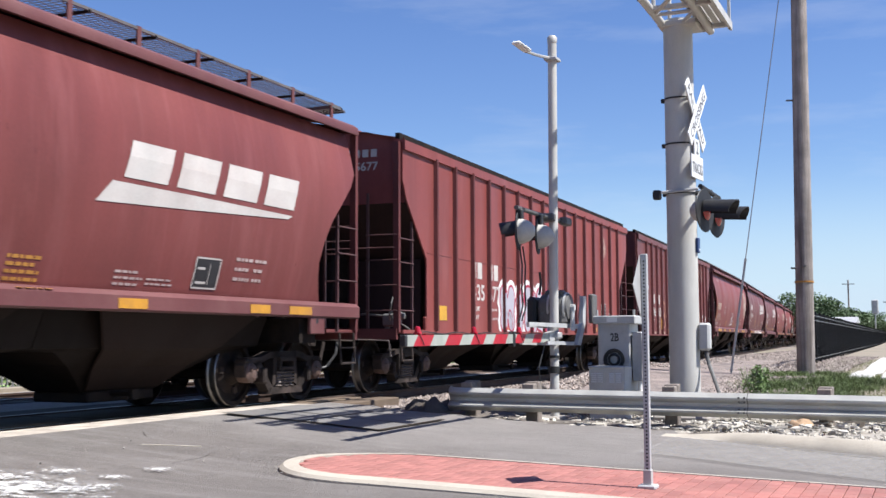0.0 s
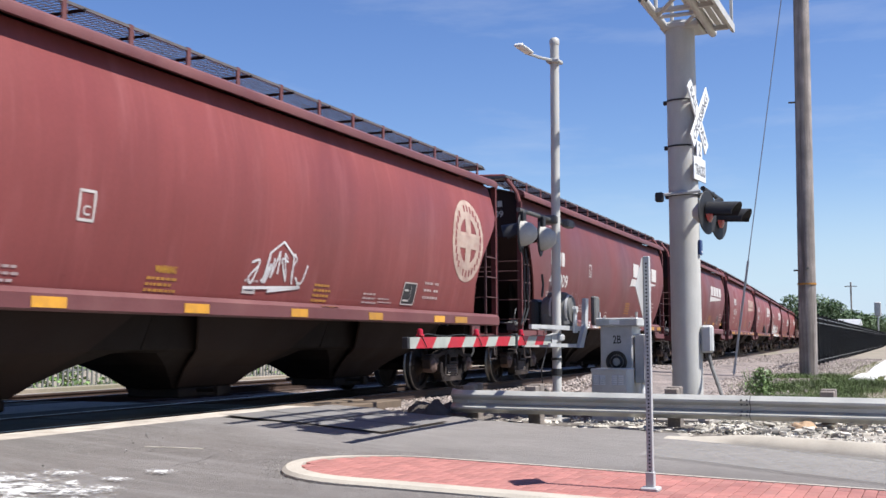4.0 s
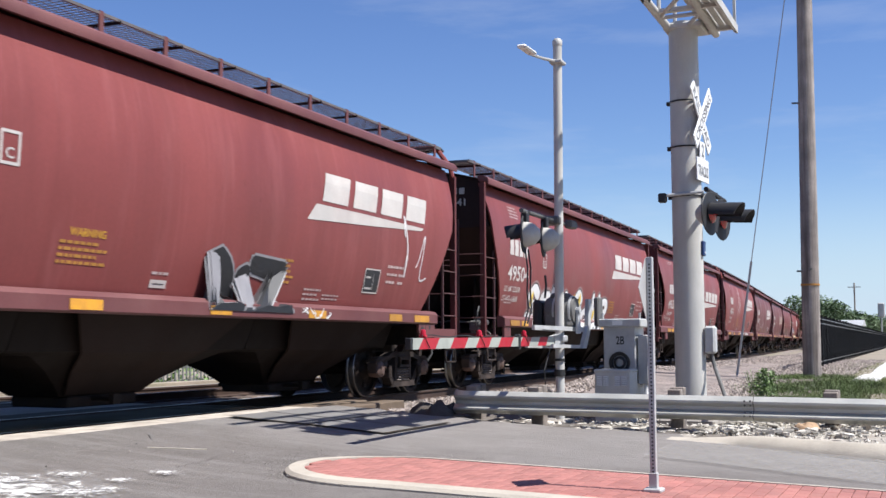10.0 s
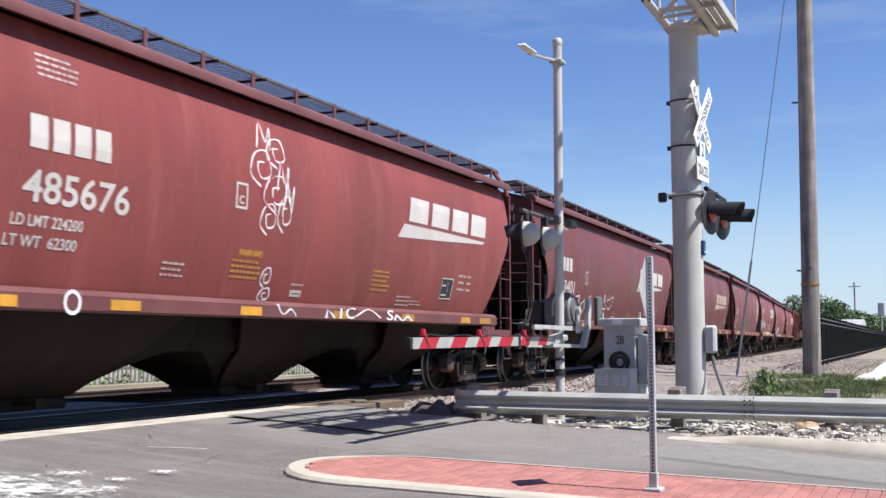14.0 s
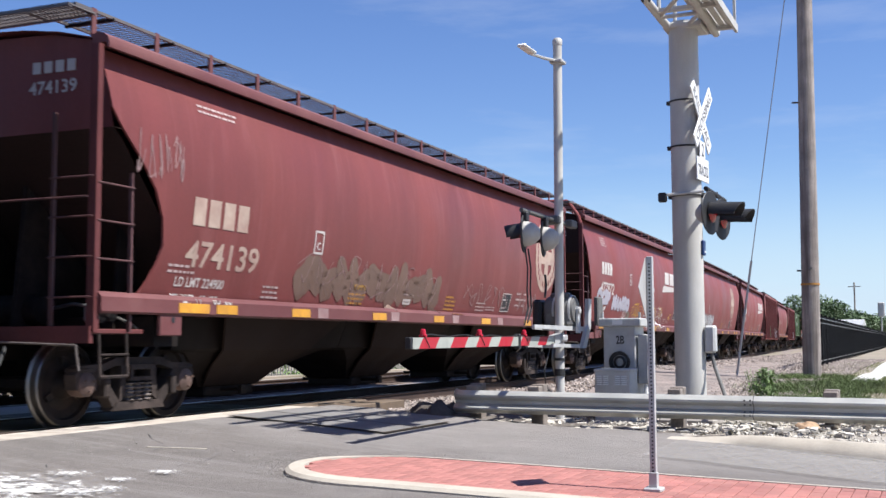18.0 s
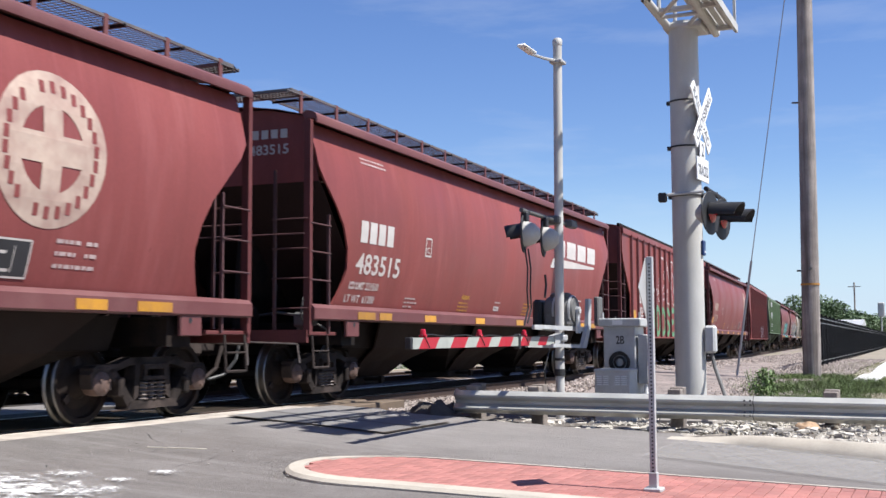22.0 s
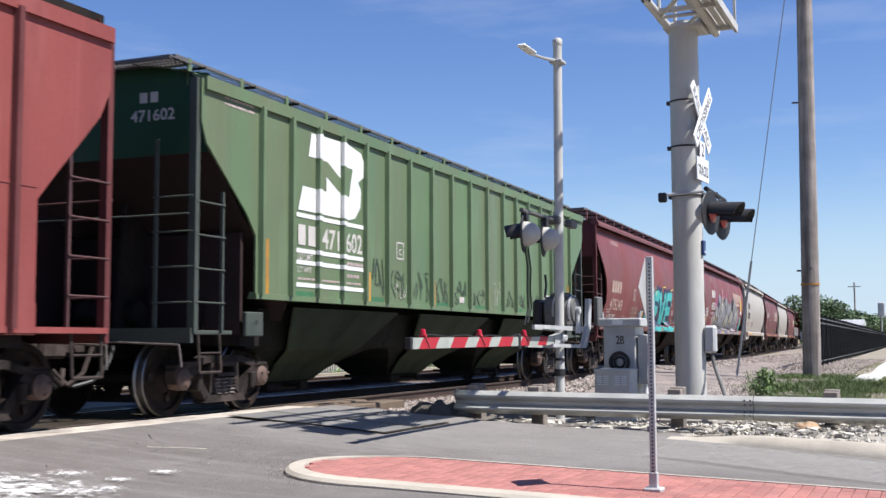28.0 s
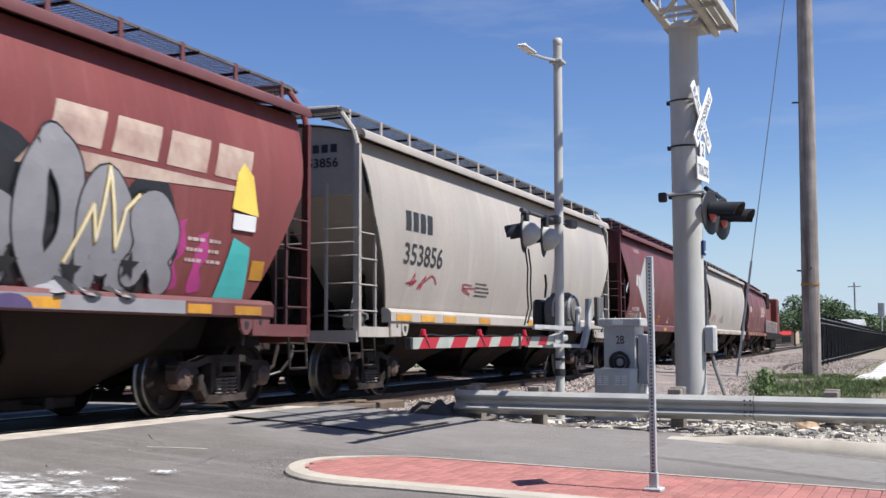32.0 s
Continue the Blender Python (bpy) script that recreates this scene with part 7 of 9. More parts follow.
    if i == 12:
        blobs(car, kind, [(1.6, 1.82, 0.14, 0.1)], "g_red", "faded_spot", 0.008, rnd)
    if i == 13:
        scrawl(car, kind, 0.55, 1.45, 2.75, 3.25, "g_dust", rnd, 12, 0.014)
        blobs(car, kind, [(4.4 + 0.36 * k, 1.80 + 0.06 * math.sin(2.3 * k), 0.24, 0.30) for k in range(14)], "g_khaki", "spray_smudge", 0.006, rnd, 0.25)
        scrawl(car, kind, 4.2, 9.2, 1.56, 2.15, "g_dust", rnd, 22, 0.012)
        scrawl(car, kind, 10.5, 13.0, 1.6, 2.0, "g_dust", rnd, 14, 0.02)
        scrawl(car, kind, 13.6, 14.8, 1.5, 2.0, "g_dust", rnd, 12, 0.03)
        for x in (4.6, 7.0, 9.6, 12.0):
            part("faded_patch", Mesh().box(x, x + 0.3, -1.6085, -1.6, 1.24, 1.38).data("faded_patch", "g_dust"), car, "faded pale patch on the sill")
    if i == 14:
        tag_words(car, kind, "CKEP", 1.4, 2.9, 1.95, 2.28, "g_lilac", "g_lilac", rnd, 0.02, 0.03)
        tag_words(car, kind, "MANGO", 3.3, 5.45, 1.84, 2.16, "g_lilac", "g_lilac", rnd, 0.02, 0.045)
        loops = ((6.5, 0.55, "g_yellow"), (7.3, 0.6, "g_orange"), (8.2, 0.6, "g_white"), (9.3, 0.62, "g_yellow"), (10.3, 0.6, "g_white"))
        for k, (x, a, mat) in enumerate(loops):
            strokes(car, kind, [ARCH, BOWL, [(0.2, 0.1), (0.5, 0.8), (0.8, 0.2)]], (x - a, x + a, 1.24, 2.03 - 0.03 * (k % 2)), mat, 0.026)
            strokes(car, kind, [ARCH, [(0.0, 0.5), (0.4, 0.2), (0.6, 0.9), (1.0, 0.4)]], (x - a * 0.8, x + a * 0.9, 1.24, 1.9), "g_dust" if k % 2 == 0 else "g_rusty", 0.03, lift=0.008)
        strokes(car, kind, [[(0.0, 0.9), (0.5, 1.0), (0.4, 0.4), (1.0, 0.7)]], (10.2, 10.95, 1.45, 2.0), "g_white", 0.05)
        letters(car, kind, "USA", 5.26, 5.7, 1.58, 1.78, "g_mint", "spray_tag", 0.2, 0.009)
        letters(car, kind, "RULE", 5.1, 5.6, 1.24, 1.40, "g_mint", "spray_tag", 0.2, 0.009)
        letters(car, kind, "RYLES", 5.66, 6.36, 1.24, 1.39, "g_white", "spray_tag", 0.2, 0.009)
        scrawl(car, kind, 3.19, 3.86, 1.24, 1.40, "g_white", rnd, 6, 0.03)
        scrawl(car, kind, 12.0, 12.5, 1.66, 1.86, "g_yellow", rnd, 6, 0.025)
        strokes(car, kind, [[(0.6, 1.0), (0.2, 0.55), (0.9, 0.75), (0.5, 0.2), (0.1, 0.05), (0.9, 0.0)]], (4.6, 5.2, 1.24, 1.8), "g_white", 0.03)
        scrawl(car, kind, 1.5, 2.6, 1.6, 1.85, "g_white", rnd, 6, 0.03)
    if i == 15:
        bubble(car, kind, "UOIESS", 3.45, 6.42, 1.23, 2.03, "g_silver", "g_black", 0.125, 0.024, "g_dust", 0.04, 0.03)
        for x, z in ((4.0, 1.88), (4.35, 1.6), (4.9, 1.5), (5.5, 1.72), (6.0, 1.6)):
            strokes(car, kind, [[(0.0, 0.9), (0.5, 0.4), (1.0, 0.6)], [(0.5, 0.8), (0.6, 0.0)]], (x - 0.1, x + 0.1, z - 0.1, z + 0.1), "g_black", 0.025, lift=0.045)
    if i == 17:
        for k, (c, x0, x1) in enumerate((("A", 4.2, 5.1), ("D", 5.0, 5.9), ("O", 5.95, 6.8), ("S", 6.85, 7.65), ("E", 7.8, 8.6))):
            bubble(car, kind, c, x0, x1, 1.05, 2.07, "g_green", "g_mint", 0.078, 0.016)
        # four tall bubble letters in white outline
        big = "g_white"
        strokes(car, kind, [[(0.15, 0.62), (0.12, 0.95), (0.45, 1.0), (0.75, 0.85), (0.5, 0.6), (0.95, 0.45), (0.9, 0.2), (0.5, 0.08), (0.3, 0.12)], [(0.15, 0.55), (-0.25, 0.5), (-0.3, 0.05), (0.1, 0.1)], [(0.35, 0.28), (0.6, 0.4), (0.65, 0.25), (0.4, 0.2)]], (6.0, 7.15, 2.2, 3.75), big, 0.05)
        strokes(car, kind, [[(0.0, 0.9), (0.3, 1.0), (0.55, 0.7), (0.75, 0.45), (0.7, 0.95), (1.0, 0.95), (1.0, 0.4), (0.85, 0.05)], [(0.1, 0.1), (0.45, 0.35), (0.35, 0.05), (0.85, 0.0)]], (6.75, 8.1, 2.2, 3.7), big, 0.05)
        strokes(car, kind, [[(0.0, 0.55), (0.1, 0.95), (0.4, 1.0), (0.8, 0.8), (1.0, 0.4), (0.9, 0.1), (0.5, 0.0), (0.2, 0.2), (0.0, 0.55)], [(0.45, 0.75), (0.6, 0.5), (0.5, 0.25)]], (7.9, 9.0, 2.2, 3.72), big, 0.05)
        strokes(car, kind, [[(0.9, 0.6), (0.95, 0.85), (0.6, 1.0), (0.1, 0.8), (0.0, 0.3), (0.3, 0.0), (0.8, 0.0), (1.0, 0.2), (0.95, 0.45)], [(0.4, 0.7), (0.35, 0.45), (0.75, 0.52)]], (8.9, 9.95, 2.15, 3.75), big, 0.05)
        scrawl(car, kind, 5.12, 5.55, 2.43, 2.67, "g_white", rnd, 5, 0.03)
        letters(car, kind, "MSDK", 9.75, 10.3, 2.85, 3.1, "g_white", "spray_tag", 0.1, 0.009)
        for k in range(3):
            scrawl(car, kind, 8.75, 9.4, 1.12 + 0.27 * k, 1.36 + 0.27 * k, "g_white", rnd, 9, 0.03)
        bubble(car, kind, "NUSe", 9.6, 13.7, 1.04, 1.98, "g_silver", "g_black", 0.15, 0.03, "g_dust", 0.06, 0.04, 0.0, (2.0, 1.98, 1.9, 1.92))
        for x, z in ((10.5, 1.95), (11.3, 1.98), (12.2, 1.95)):
            blobs(car, kind, [(x, z, 0.09, 0.13)], "g_mint", "spray_tint", 0.006, rnd)
        scrawl(car, kind, 13.3, 13.9, 1.1, 1.5, "g_mint", rnd, 7, 0.03)
        patch(car, kind, [rect(14.66, 14.8, 1.98, 2.18)], "white", "pale_sticker", 0.007)
        patch(car, kind, [rect(14.56, 14.84, 1.68, 1.88)], "reflector", "yellow_square", 0.007)
        patch(car, kind, [rect(1.5, 1.85, 1.6, 1.84)], "yellow", "yellow_square", 0.007)
    if i == 18:
        patch(car, kind, [rect(1.25, 1.62, 1.72, 1.98)], "reflector", "yellow_square", 0.009)
    if i == 19:
        bubble(car, kind, "VU", 8.6, 10.3, 1.03, 1.95, "g_lilac", "g_black", 0.17, 0.05, "g_dust", 0.08)
        bubble(car, kind, "O", 10.1, 11.4, 1.03, 2.0, "g_lilac", "g_black", 0.2, 0.05, "g_dust", 0.08)
        blobs(car, kind, [(10.75, 1.5, 0.4, 0.36)], "g_lilac", "spray_field", 0.018, rnd, 0.05)
    if i == 21:
        bubble(car, kind, "DEVE", 6.5, 11.0, 1.23, 2.55, "g_teal", "g_navy", 0.17, 0.05, "g_navy", 0.09, 0.03, -0.12, (2.56, 2.6, 2.58, 2.6))
        for k in range(16):
            blobs(car, kind, [(6.75 + 0.27 * k, 2.18 + 0.2 * math.sin(2.1 * k), 0.06, 0.055)], "g_teal_pale" if k % 2 else "g_teal_deep", "spray_dot", 0.034, rnd, 0.05)
        for x0, x1, z0, z1, q in ((6.3, 6.62, 2.1, 2.6, 0), (7.85, 8.1, 2.45, 2.72, 1), (9.1, 9.6, 2.62, 2.76, 0), (10.6, 10.95, 2.6, 2.72, 0), (6.2, 6.5, 1.5, 1.85, 1)):
            strokes(car, kind, [[(0.0, 0.0), (0.1, 0.7), (1.0, 1.0)] if q == 0 else [(0.0, 1.0), (0.3, 0.0), (1.0, 0.3)]], (x0, x1, z0, z1), "g_yellow", 0.05, lift=0.012)
        part("sprayed_sill", Mesh().box(6.6, 11.2, -1.611, -1.6, 1.235, 1.38).data("sprayed_sill", "g_teal"), car, "turquoise sprayed band on the sill")
        letters(car, kind, "JOINER", 4.4, 5.35, 1.6, 1.95, "g_khaki_pale", "spray_tag", 0.0, 0.009)
        strokes(car, kind, [[(0.0, 0.9), (0.4, 1.0), (0.9, 0.2), (0.5, 0.0), (0.7, 0.6)]], (4.5, 4.9, 1.46, 1.6), "g_khaki_pale", 0.025)
        blobs(car, kind, [(5.7, 1.74, 0.2, 0.14), (6.05, 1.8, 0.28, 0.2), (6.35, 1.7, 0.22, 0.26), (6.45, 2.05, 0.2, 0.24)], "g_soot", "spray_cloud", 0.005, rnd, 0.2)
        letters(car, kind, "2020", 5.84, 6.2, 1.72, 1.86, "g_white", "spray_date", 0.1, 0.009)
        patch(car, kind, [rect(5.92, 6.15, 1.67, 1.685)], "g_white", "spray_rule", 0.009)
        scrawl(car, kind, 11.2, 11.6, 1.8, 2.0, "g_white", rnd, 7, 0.02)
        blobs(car, kind, [(11.9, 1.75, 0.3, 0.2)], "g_soot", "spray_cloud", 0.005, rnd, 0.2)
        scrawl(car, kind, L - 2.1, L - 1.3, 1.62, 1.9, "g_white", rnd, 8, 0.03)
    if i == 22:
        # pink drips, then the grey shapes on a black ground
        for x, z0, z1, w in ((4.45, 1.6, 3.1, 0.22), (4.9, 2.2, 2.9, 0.12), (6.6, 2.5, 3.2, 0.2), (6.9, 2.4, 3.05, 0.12), (8.1, 2.5, 3.25, 0.11), (8.35, 2.4, 3.3, 0.08), (9.7, 2.0, 2.9, 0.2), (10.1, 2.1, 3.05, 0.1), (13.5, 1.5, 2.3, 0.2), (14.0, 1.5, 2.2, 0.16)):
            strokes(car, kind, [[(0.5, 0.0), (0.35, 0.4), (0.6, 0.75), (0.5, 1.0)]], (x - w, x + w, z0, z1), "g_magenta", w * 1.7, "spray_drip", 0.004)
        blobs(car, kind, [(3.1 + rnd.uniform(0, 1.2), rnd.uniform(1.5, 2.1), rnd.uniform(0.2, 0.4), rnd.uniform(0.15, 0.35)) for k in range(7)], "g_magenta", "spray_cloud", 0.004, rnd, 0.3)
        ground = ((3.9, 1.85, 0.5, 0.45), (4.9, 2.0, 0.8, 0.6), (5.6, 2.5, 0.75, 0.55), (6.4, 2.0, 0.9, 0.7), (7.4, 2.2, 0.9, 0.65), (8.6, 2.1, 1.0, 0.6), (9.6, 1.8, 0.9, 0.5), (10.8, 2.2, 0.8, 0.75), (11.9, 2.0, 0.9, 0.6), (12.9, 2.1, 0.65, 0.6))
        blobs(car, kind, ground, "g_black", "spray_ground", 0.006, rnd, 0.14)
        tall = (2.2, 2.6, 3.0, 2.75, 2.9, 2.95, 2.75, 2.85, 2.4, 3.0, 2.85, 2.6)
        bubble(car, kind, "|<)(>)|<(O>(", 3.6, 13.5, 1.40, 2.8, "g_grey", "g_black", 0.185, 0.026, None, 0, 0.06, -0.1, tall)
        for k in range(11):
            x, z, r = 3.9 + 0.88 * k, 1.68 + 0.06 * math.sin(k * 2), 0.17
            patch(car, kind, [[(x + r * (1 if q % 2 == 0 else 0.42) * math.sin(q * math.pi / 5), z + r * (1 if q % 2 == 0 else 0.42) * math.cos(q * math.pi / 5)) for q in range(10)]], "g_black", "spray_star", 0.05)
        bolt = [(0.0, 0.1), (0.3, 0.6), (0.4, 0.3), (0.5, 0.95), (0.72, 0.25), (0.8, 0.6), (1.0, 0.75)]
        for x, z, a, b in ((4.2, 1.85, 0.75, 0.42), (6.3, 2.65, 0.6, 0.75), (8.2, 1.8, 0.65, 0.42), (10.1, 2.0, 0.6, 0.5), (12.2, 2.2, 0.5, 0.6), (3.2, 1.75, 0.6, 0.5)):
            pts = [(x + a * (2 * u - 1), z + b * (2 * v - 1)) for u, v in bolt]
            patch(car, kind, ribbon(pts, 0.05), "g_yellow", "spray_bolt", 0.052)
            patch(car, kind, ribbon(pts, 0.02), "g_white", "bolt_core", 0.054)
        part("sprayed_sill", Mesh().box(3.6, 13.6, -1.611, -1.6, 1.235, 1.385).data("sprayed_sill", "g_grey"), car, "pale grey sprayed band on the sill")
        for x in (5.1, 8.0, 10.9):
            part("spray_dome", Mesh().prism([(x + 0.3 * math.cos(a), 1.235 + 0.14 * math.sin(a)) for a in [math.pi * i / 8 for i in range(9)]], -1.614, -1.608).data("spray_dome", "g_plum"), car)
        # plain fields of colour at the end of the mural
        patch(car, kind, [[(14.5, 2.55), (15.1, 2.5), (14.95, 3.0), (14.75, 3.15), (14.6, 3.0)]], "g_yellow", "spray_field", 0.022)
        patch(car, kind, [rect(14.55, 15.05, 2.3, 2.5)], "g_white", "spray_field", 0.024)
        patch(car, kind, [[(14.4, 1.45), (15.05, 1.45), (14.98, 2.1), (14.6, 2.2)]], "g_teal", "spray_field", 0.022)
        patch(car, kind, [rect(15.1, 15.4, 1.7, 1.95)], "reflector", "yellow_square", 0.009)
        strokes(car, kind, [ARCH, BOWL], (1.0, 1.35, 1.95, 2.3), "g_white", 0.05)
        scrawl(car, kind, 1.3, 1.75, 1.9, 2.35, "g_white", rnd, 8, 0.045)
        patch(car, kind, [rect(1.2, 1.6, 1.78, 1.95)], "reflector", "yellow_square", 0.006)


def patch_spot(car, x):
    part("spray_spot", Mesh().lathe([(0.09, 0), (0.11, 0.004), (0.13, 0.0)], "y", 14, 0, (x, -1.612, 1.31)).data("spray_spot", "g_white"), car)


def end_marks(car, kind, number, mat="white"):
    """Blocks and number on the upper bulkhead of the leading end."""
    for i in range(2 if kind == "green" else 4):
        y = -0.98 + i * 0.16 if kind != "green" else -0.75 + i * 0.16
        part("mark_block", cached(("endblk", mat), lambda: Mesh().box(0.205, 0.212, -0.055, 0.055, -0.19, -0.06).data("end_block", mat)), car, m=pose(0, y, TOP[kind]))
    if number:
        vs, fs = text_data(number)
        t = Mesh().add([Vector((0.205, -0.4 - 0.66 * u, TOP[kind] - 0.42 + 0.14 * v)) for u, v in vs], fs)
        part("car_number", t.data("end_number", mat), car)


def locomotive():
    L = 21.5
    t = thing("locomotive", "orange and black diesel locomotive pushing at the end of the train", "locomotive")
    part("frame", Mesh().soft(0, L, -1.5, 1.5, 1.0, 1.5, 0.03).data("loco_frame", "grime"), t)
    part("hood", Mesh().soft(0.9, 15.5, -0.95, 0.95, 1.5, 4.2, 0.12).data("hood", "orange_loco"), t)
    part("radiator", Mesh().soft(1.2, 4.2, -1.5, 1.5, 3.3, 4.45, 0.08).data("radiator", "grime"), t)
    part("cab", Mesh().soft(15.5, 18.2, -1.5, 1.5, 1.5, 4.5, 0.1).data("cab", "orange_loco"), t)
    part("nose", Mesh().soft(18.2, 20.6, -0.9, 0.9, 1.5, 3.2, 0.15).data("nose", "orange_loco"), t)
    part("cab_window", Mesh().box(15.8, 17.8, -1.51, -1.49, 3.3, 3.9).data("cab_window", "glass"), t)
    part("fuel_tank", Mesh().soft(7.5, 13.5, -1.4, 1.4, 0.3, 1.0, 0.1).data("fuel_tank", "grime"), t)
    part("stripe", Mesh().box(0.95, 15.4, -0.957, -0.95, 1.9, 2.2).data("stripe", "black"), t)
    for k in range(18):
        part("handrail_post", cached("hpost", lambda: Mesh().rod((0, -1.45, 1.5), (0, -1.45, 2.4), 0.018).data("handrail_post", "white")), t, m=pose(0.5 + k * 0.85, 0, 0))
    part("handrail", Mesh().rod((0.3, -1.45, 2.4), (15.4, -1.45, 2.4), 0.018).data("handrail", "white"), t)
    wheels = []
    for x in (2.9, 17.8):
        truck(t, x, wheels)
    return t, wheels, L


def train():
    for i in sorted(CARS):
        kind, paint, number, logo, hoop, scheme, label = CARS[i]
        L = FRONT[i + 1] - FRONT[i] - 1.52
        L = round(min(17.0, max(15.3, L)), 2)
        grey = paint == "grey_car"
        car, wheels, rnd = build_car(kind, L, paint, label, number, logo, seed=i + 7, hoop=hoop, valve=kind != "green", sill=paint if grey else None, end_paint="green_dark" if kind == "green" else None, rib0={1: 1.455, 17: 1.19}.get(i, 1.39))
        white = {2: "cream"}.get(scheme, "white")
        if i == 4:
            number = "495009"
        if kind == "green":
            green_marks(car, kind)
        elif grey:
            if number:
                nx = 1.55
                [patch(car, kind, [rect(nx + k * 0.30, nx + k * 0.30 + 0.22, 2.75, 3.08)], "black", "mark_block") for k in range(4)]
                letters(car, kind, number, nx, nx + 1.65, 2.20, 2.54, "black", "car_number")
            bars(car, kind, 5.0, 2.0, 4, 0.8, 0.05, "black", rnd=rnd)
            scrawl(car, kind, 1.5, 3.2, 1.75, 2.05, "g_red", rnd, 5, 0.035)
            scrawl(car, kind, 4.4, 5.2, 1.8, 2.0, "g_red", rnd, 3, 0.03)
            for x in (1.2, 2.2, 3.2, 5.0, 8.0, 11.0):
                patch_sill(car, x, x + 0.6)
        else:
            common_marks(car, kind, L, rnd, number, logo, paint, MARK.get(i, (2.65, 2.78, 2.27) if kind == "slant" else (1.63, 2.28, 1.80) if scheme == 2 else (3.3, 0, 0) if kind == "rib" else (1.85, 2.60, 2.08)), white, scheme, i)
        if i >= 1:
            end_marks(car, kind, number, "black" if grey else "white")
        graffiti(i, car, kind, L, rnd)
        TRAIN.append((car, wheels, FRONT[i], L))
    t, wheels, L = locomotive()
    TRAIN.append((t, wheels, FRONT[27], L))


def green_marks(car, kind):
    bold = [(2.66, 3.84), (3.75, 3.86), (4.2, 3.78), (4.32, 3.6), (4.28, 3.42), (4.1, 3.32), (4.2, 3.2), (4.18, 2.95), (4.0, 2.76), (3.8, 2.72), (2.3, 2.72), (2.42, 3.06), (2.92, 3.06), (2.85, 3.5), (2.58, 3.5)]
    patch(car, kind, [bold], "g_white", "emblem_field", 0.008, "bold white angular emblem")
    inner = [[(2.92, 3.06), (3.10, 3.06), (3.10, 3.28), (3.58, 3.06), (3.80, 3.06), (3.92, 3.5), (3.70, 3.5), (3.64, 3.26), (3.12, 3.5), (2.85, 3.5)]]
    patch(car, kind, inner, "green", "emblem_stroke", 0.011)

    def on_rib(x, z0, z1):
        g = Mesh().box(x - 0.045, x + 0.045, -1.660, -1.60, z0, z1)
        part("painted_rib", g.data("painted_rib", "g_white"), car)
    for k in (2, 3):
        for z0, z1 in ((2.72, 3.06), (3.5, 3.85)):
            on_rib(1.36 + 0.74 * k, z0, z1)
    z = 2.6
    for z in (2.62, 2.13, 1.97, 1.66):
        patch(car, kind, [rect(2.26, 4.3, z, z + 0.06)], "g_white", "stencil_rule", 0.008)
        for k in (2, 3):
            on_rib(1.36 + 0.74 * k, z, z + 0.06)
    patch(car, kind, [rect(2.3, 2.5, 2.24, 2.52)], "white", "mark_block", 0.01)
    patch(car, kind, [rect(2.58, 2.78, 2.24, 2.52)], "white", "mark_block", 0.01)
    letters(car, kind, "471", 2.98, 3.5, 2.24, 2.52, "white", "car_number")
    letters(car, kind, "602", 3.72, 4.24, 2.24, 2.52, "white", "car_number")
    letters(car, kind, "LD LMT", 2.3, 2.72, 2.04, 2.12, "white", "load_limit")
    letters(car, kind, "LT WT", 2.3, 2.68, 1.86, 1.94, "white", "light_weight")
    rnd = random.Random(3)
    bars(car, kind, 3.75, 2.04, 1, 0.5, 0.08, "white", rnd=rnd)
    bars(car, kind, 3.75, 1.86, 1, 0.5, 0.08, "white", rnd=rnd)
    bars(car, kind, 2.3, 1.76, 1, 1.9, 0.05, "white", rnd=rnd)
    bars(car, kind, 0.5, 3.9, 2, 0.8, 0.05, "white", rnd=rnd)
    for x in (1.40, 4.39, 6.96, 9.73, 12.30, 15.33):
        patch(car, kind, [rect(x, x + 0.15, 1.52, 2.25 if x < 2 or x > 15 else 1.98)], "reflector", "reflector_bar", 0.008)
    fr = rect(5.5, 5.76, 2.26, 2.52)
    patch(car, kind, ribbon(fr + fr[:1], 0.025), "white", "plate_mark")
    letters(car, kind, "C", 5.58, 5.68, 2.32, 2.42, "white", "plate_letter")
    fr = rect(13.4, 13.8, 1.66, 1.94)
    patch(car, kind, [fr], "g_black", "test_panel", 0.007)
    patch(car, kind, ribbon(fr + fr[:1], 0.03), "white", "panel_border", 0.010)
    patch(car, kind, [rect(13.47, 13.6, 1.8, 1.83), rect(13.64, 13.74, 1.74, 1.77), rect(13.61, 13.62, 1.7, 1.92)], "white", "panel_marks", 0.010)
    patch(car, kind, [rect(8.24, 8.47, 1.62, 1.73)], "white", "pale_sticker", 0.009)
    for x0, x1 in ((2.2, 2.75), (4.55, 5.0), (7.12, 7.7), (9.1, 9.58), (11.5, 11.9), (13.2, 13.5), (14.0, 14.45)):
        patch(car, kind, [rect(x0, x1, 1.51, 1.60)], "green_fresh", "repaint_patch", 0.006, "fresher green repainted patch")
    for x0, x1, z1 in ((4.55, 5.05, 2.2), (5.2, 5.9, 2.05), (6.05, 6.8, 2.08), (7.12, 7.72, 2.02), (7.95, 8.65, 2.02), (8.85, 9.55, 1.9), (10.7, 11.3, 1.95), (11.5, 12.1, 1.9), (12.45, 13.0, 1.9)):
        scrawl(car, kind, x0, x1, 1.62, z1, "green_haze", rnd, 7, 0.03)
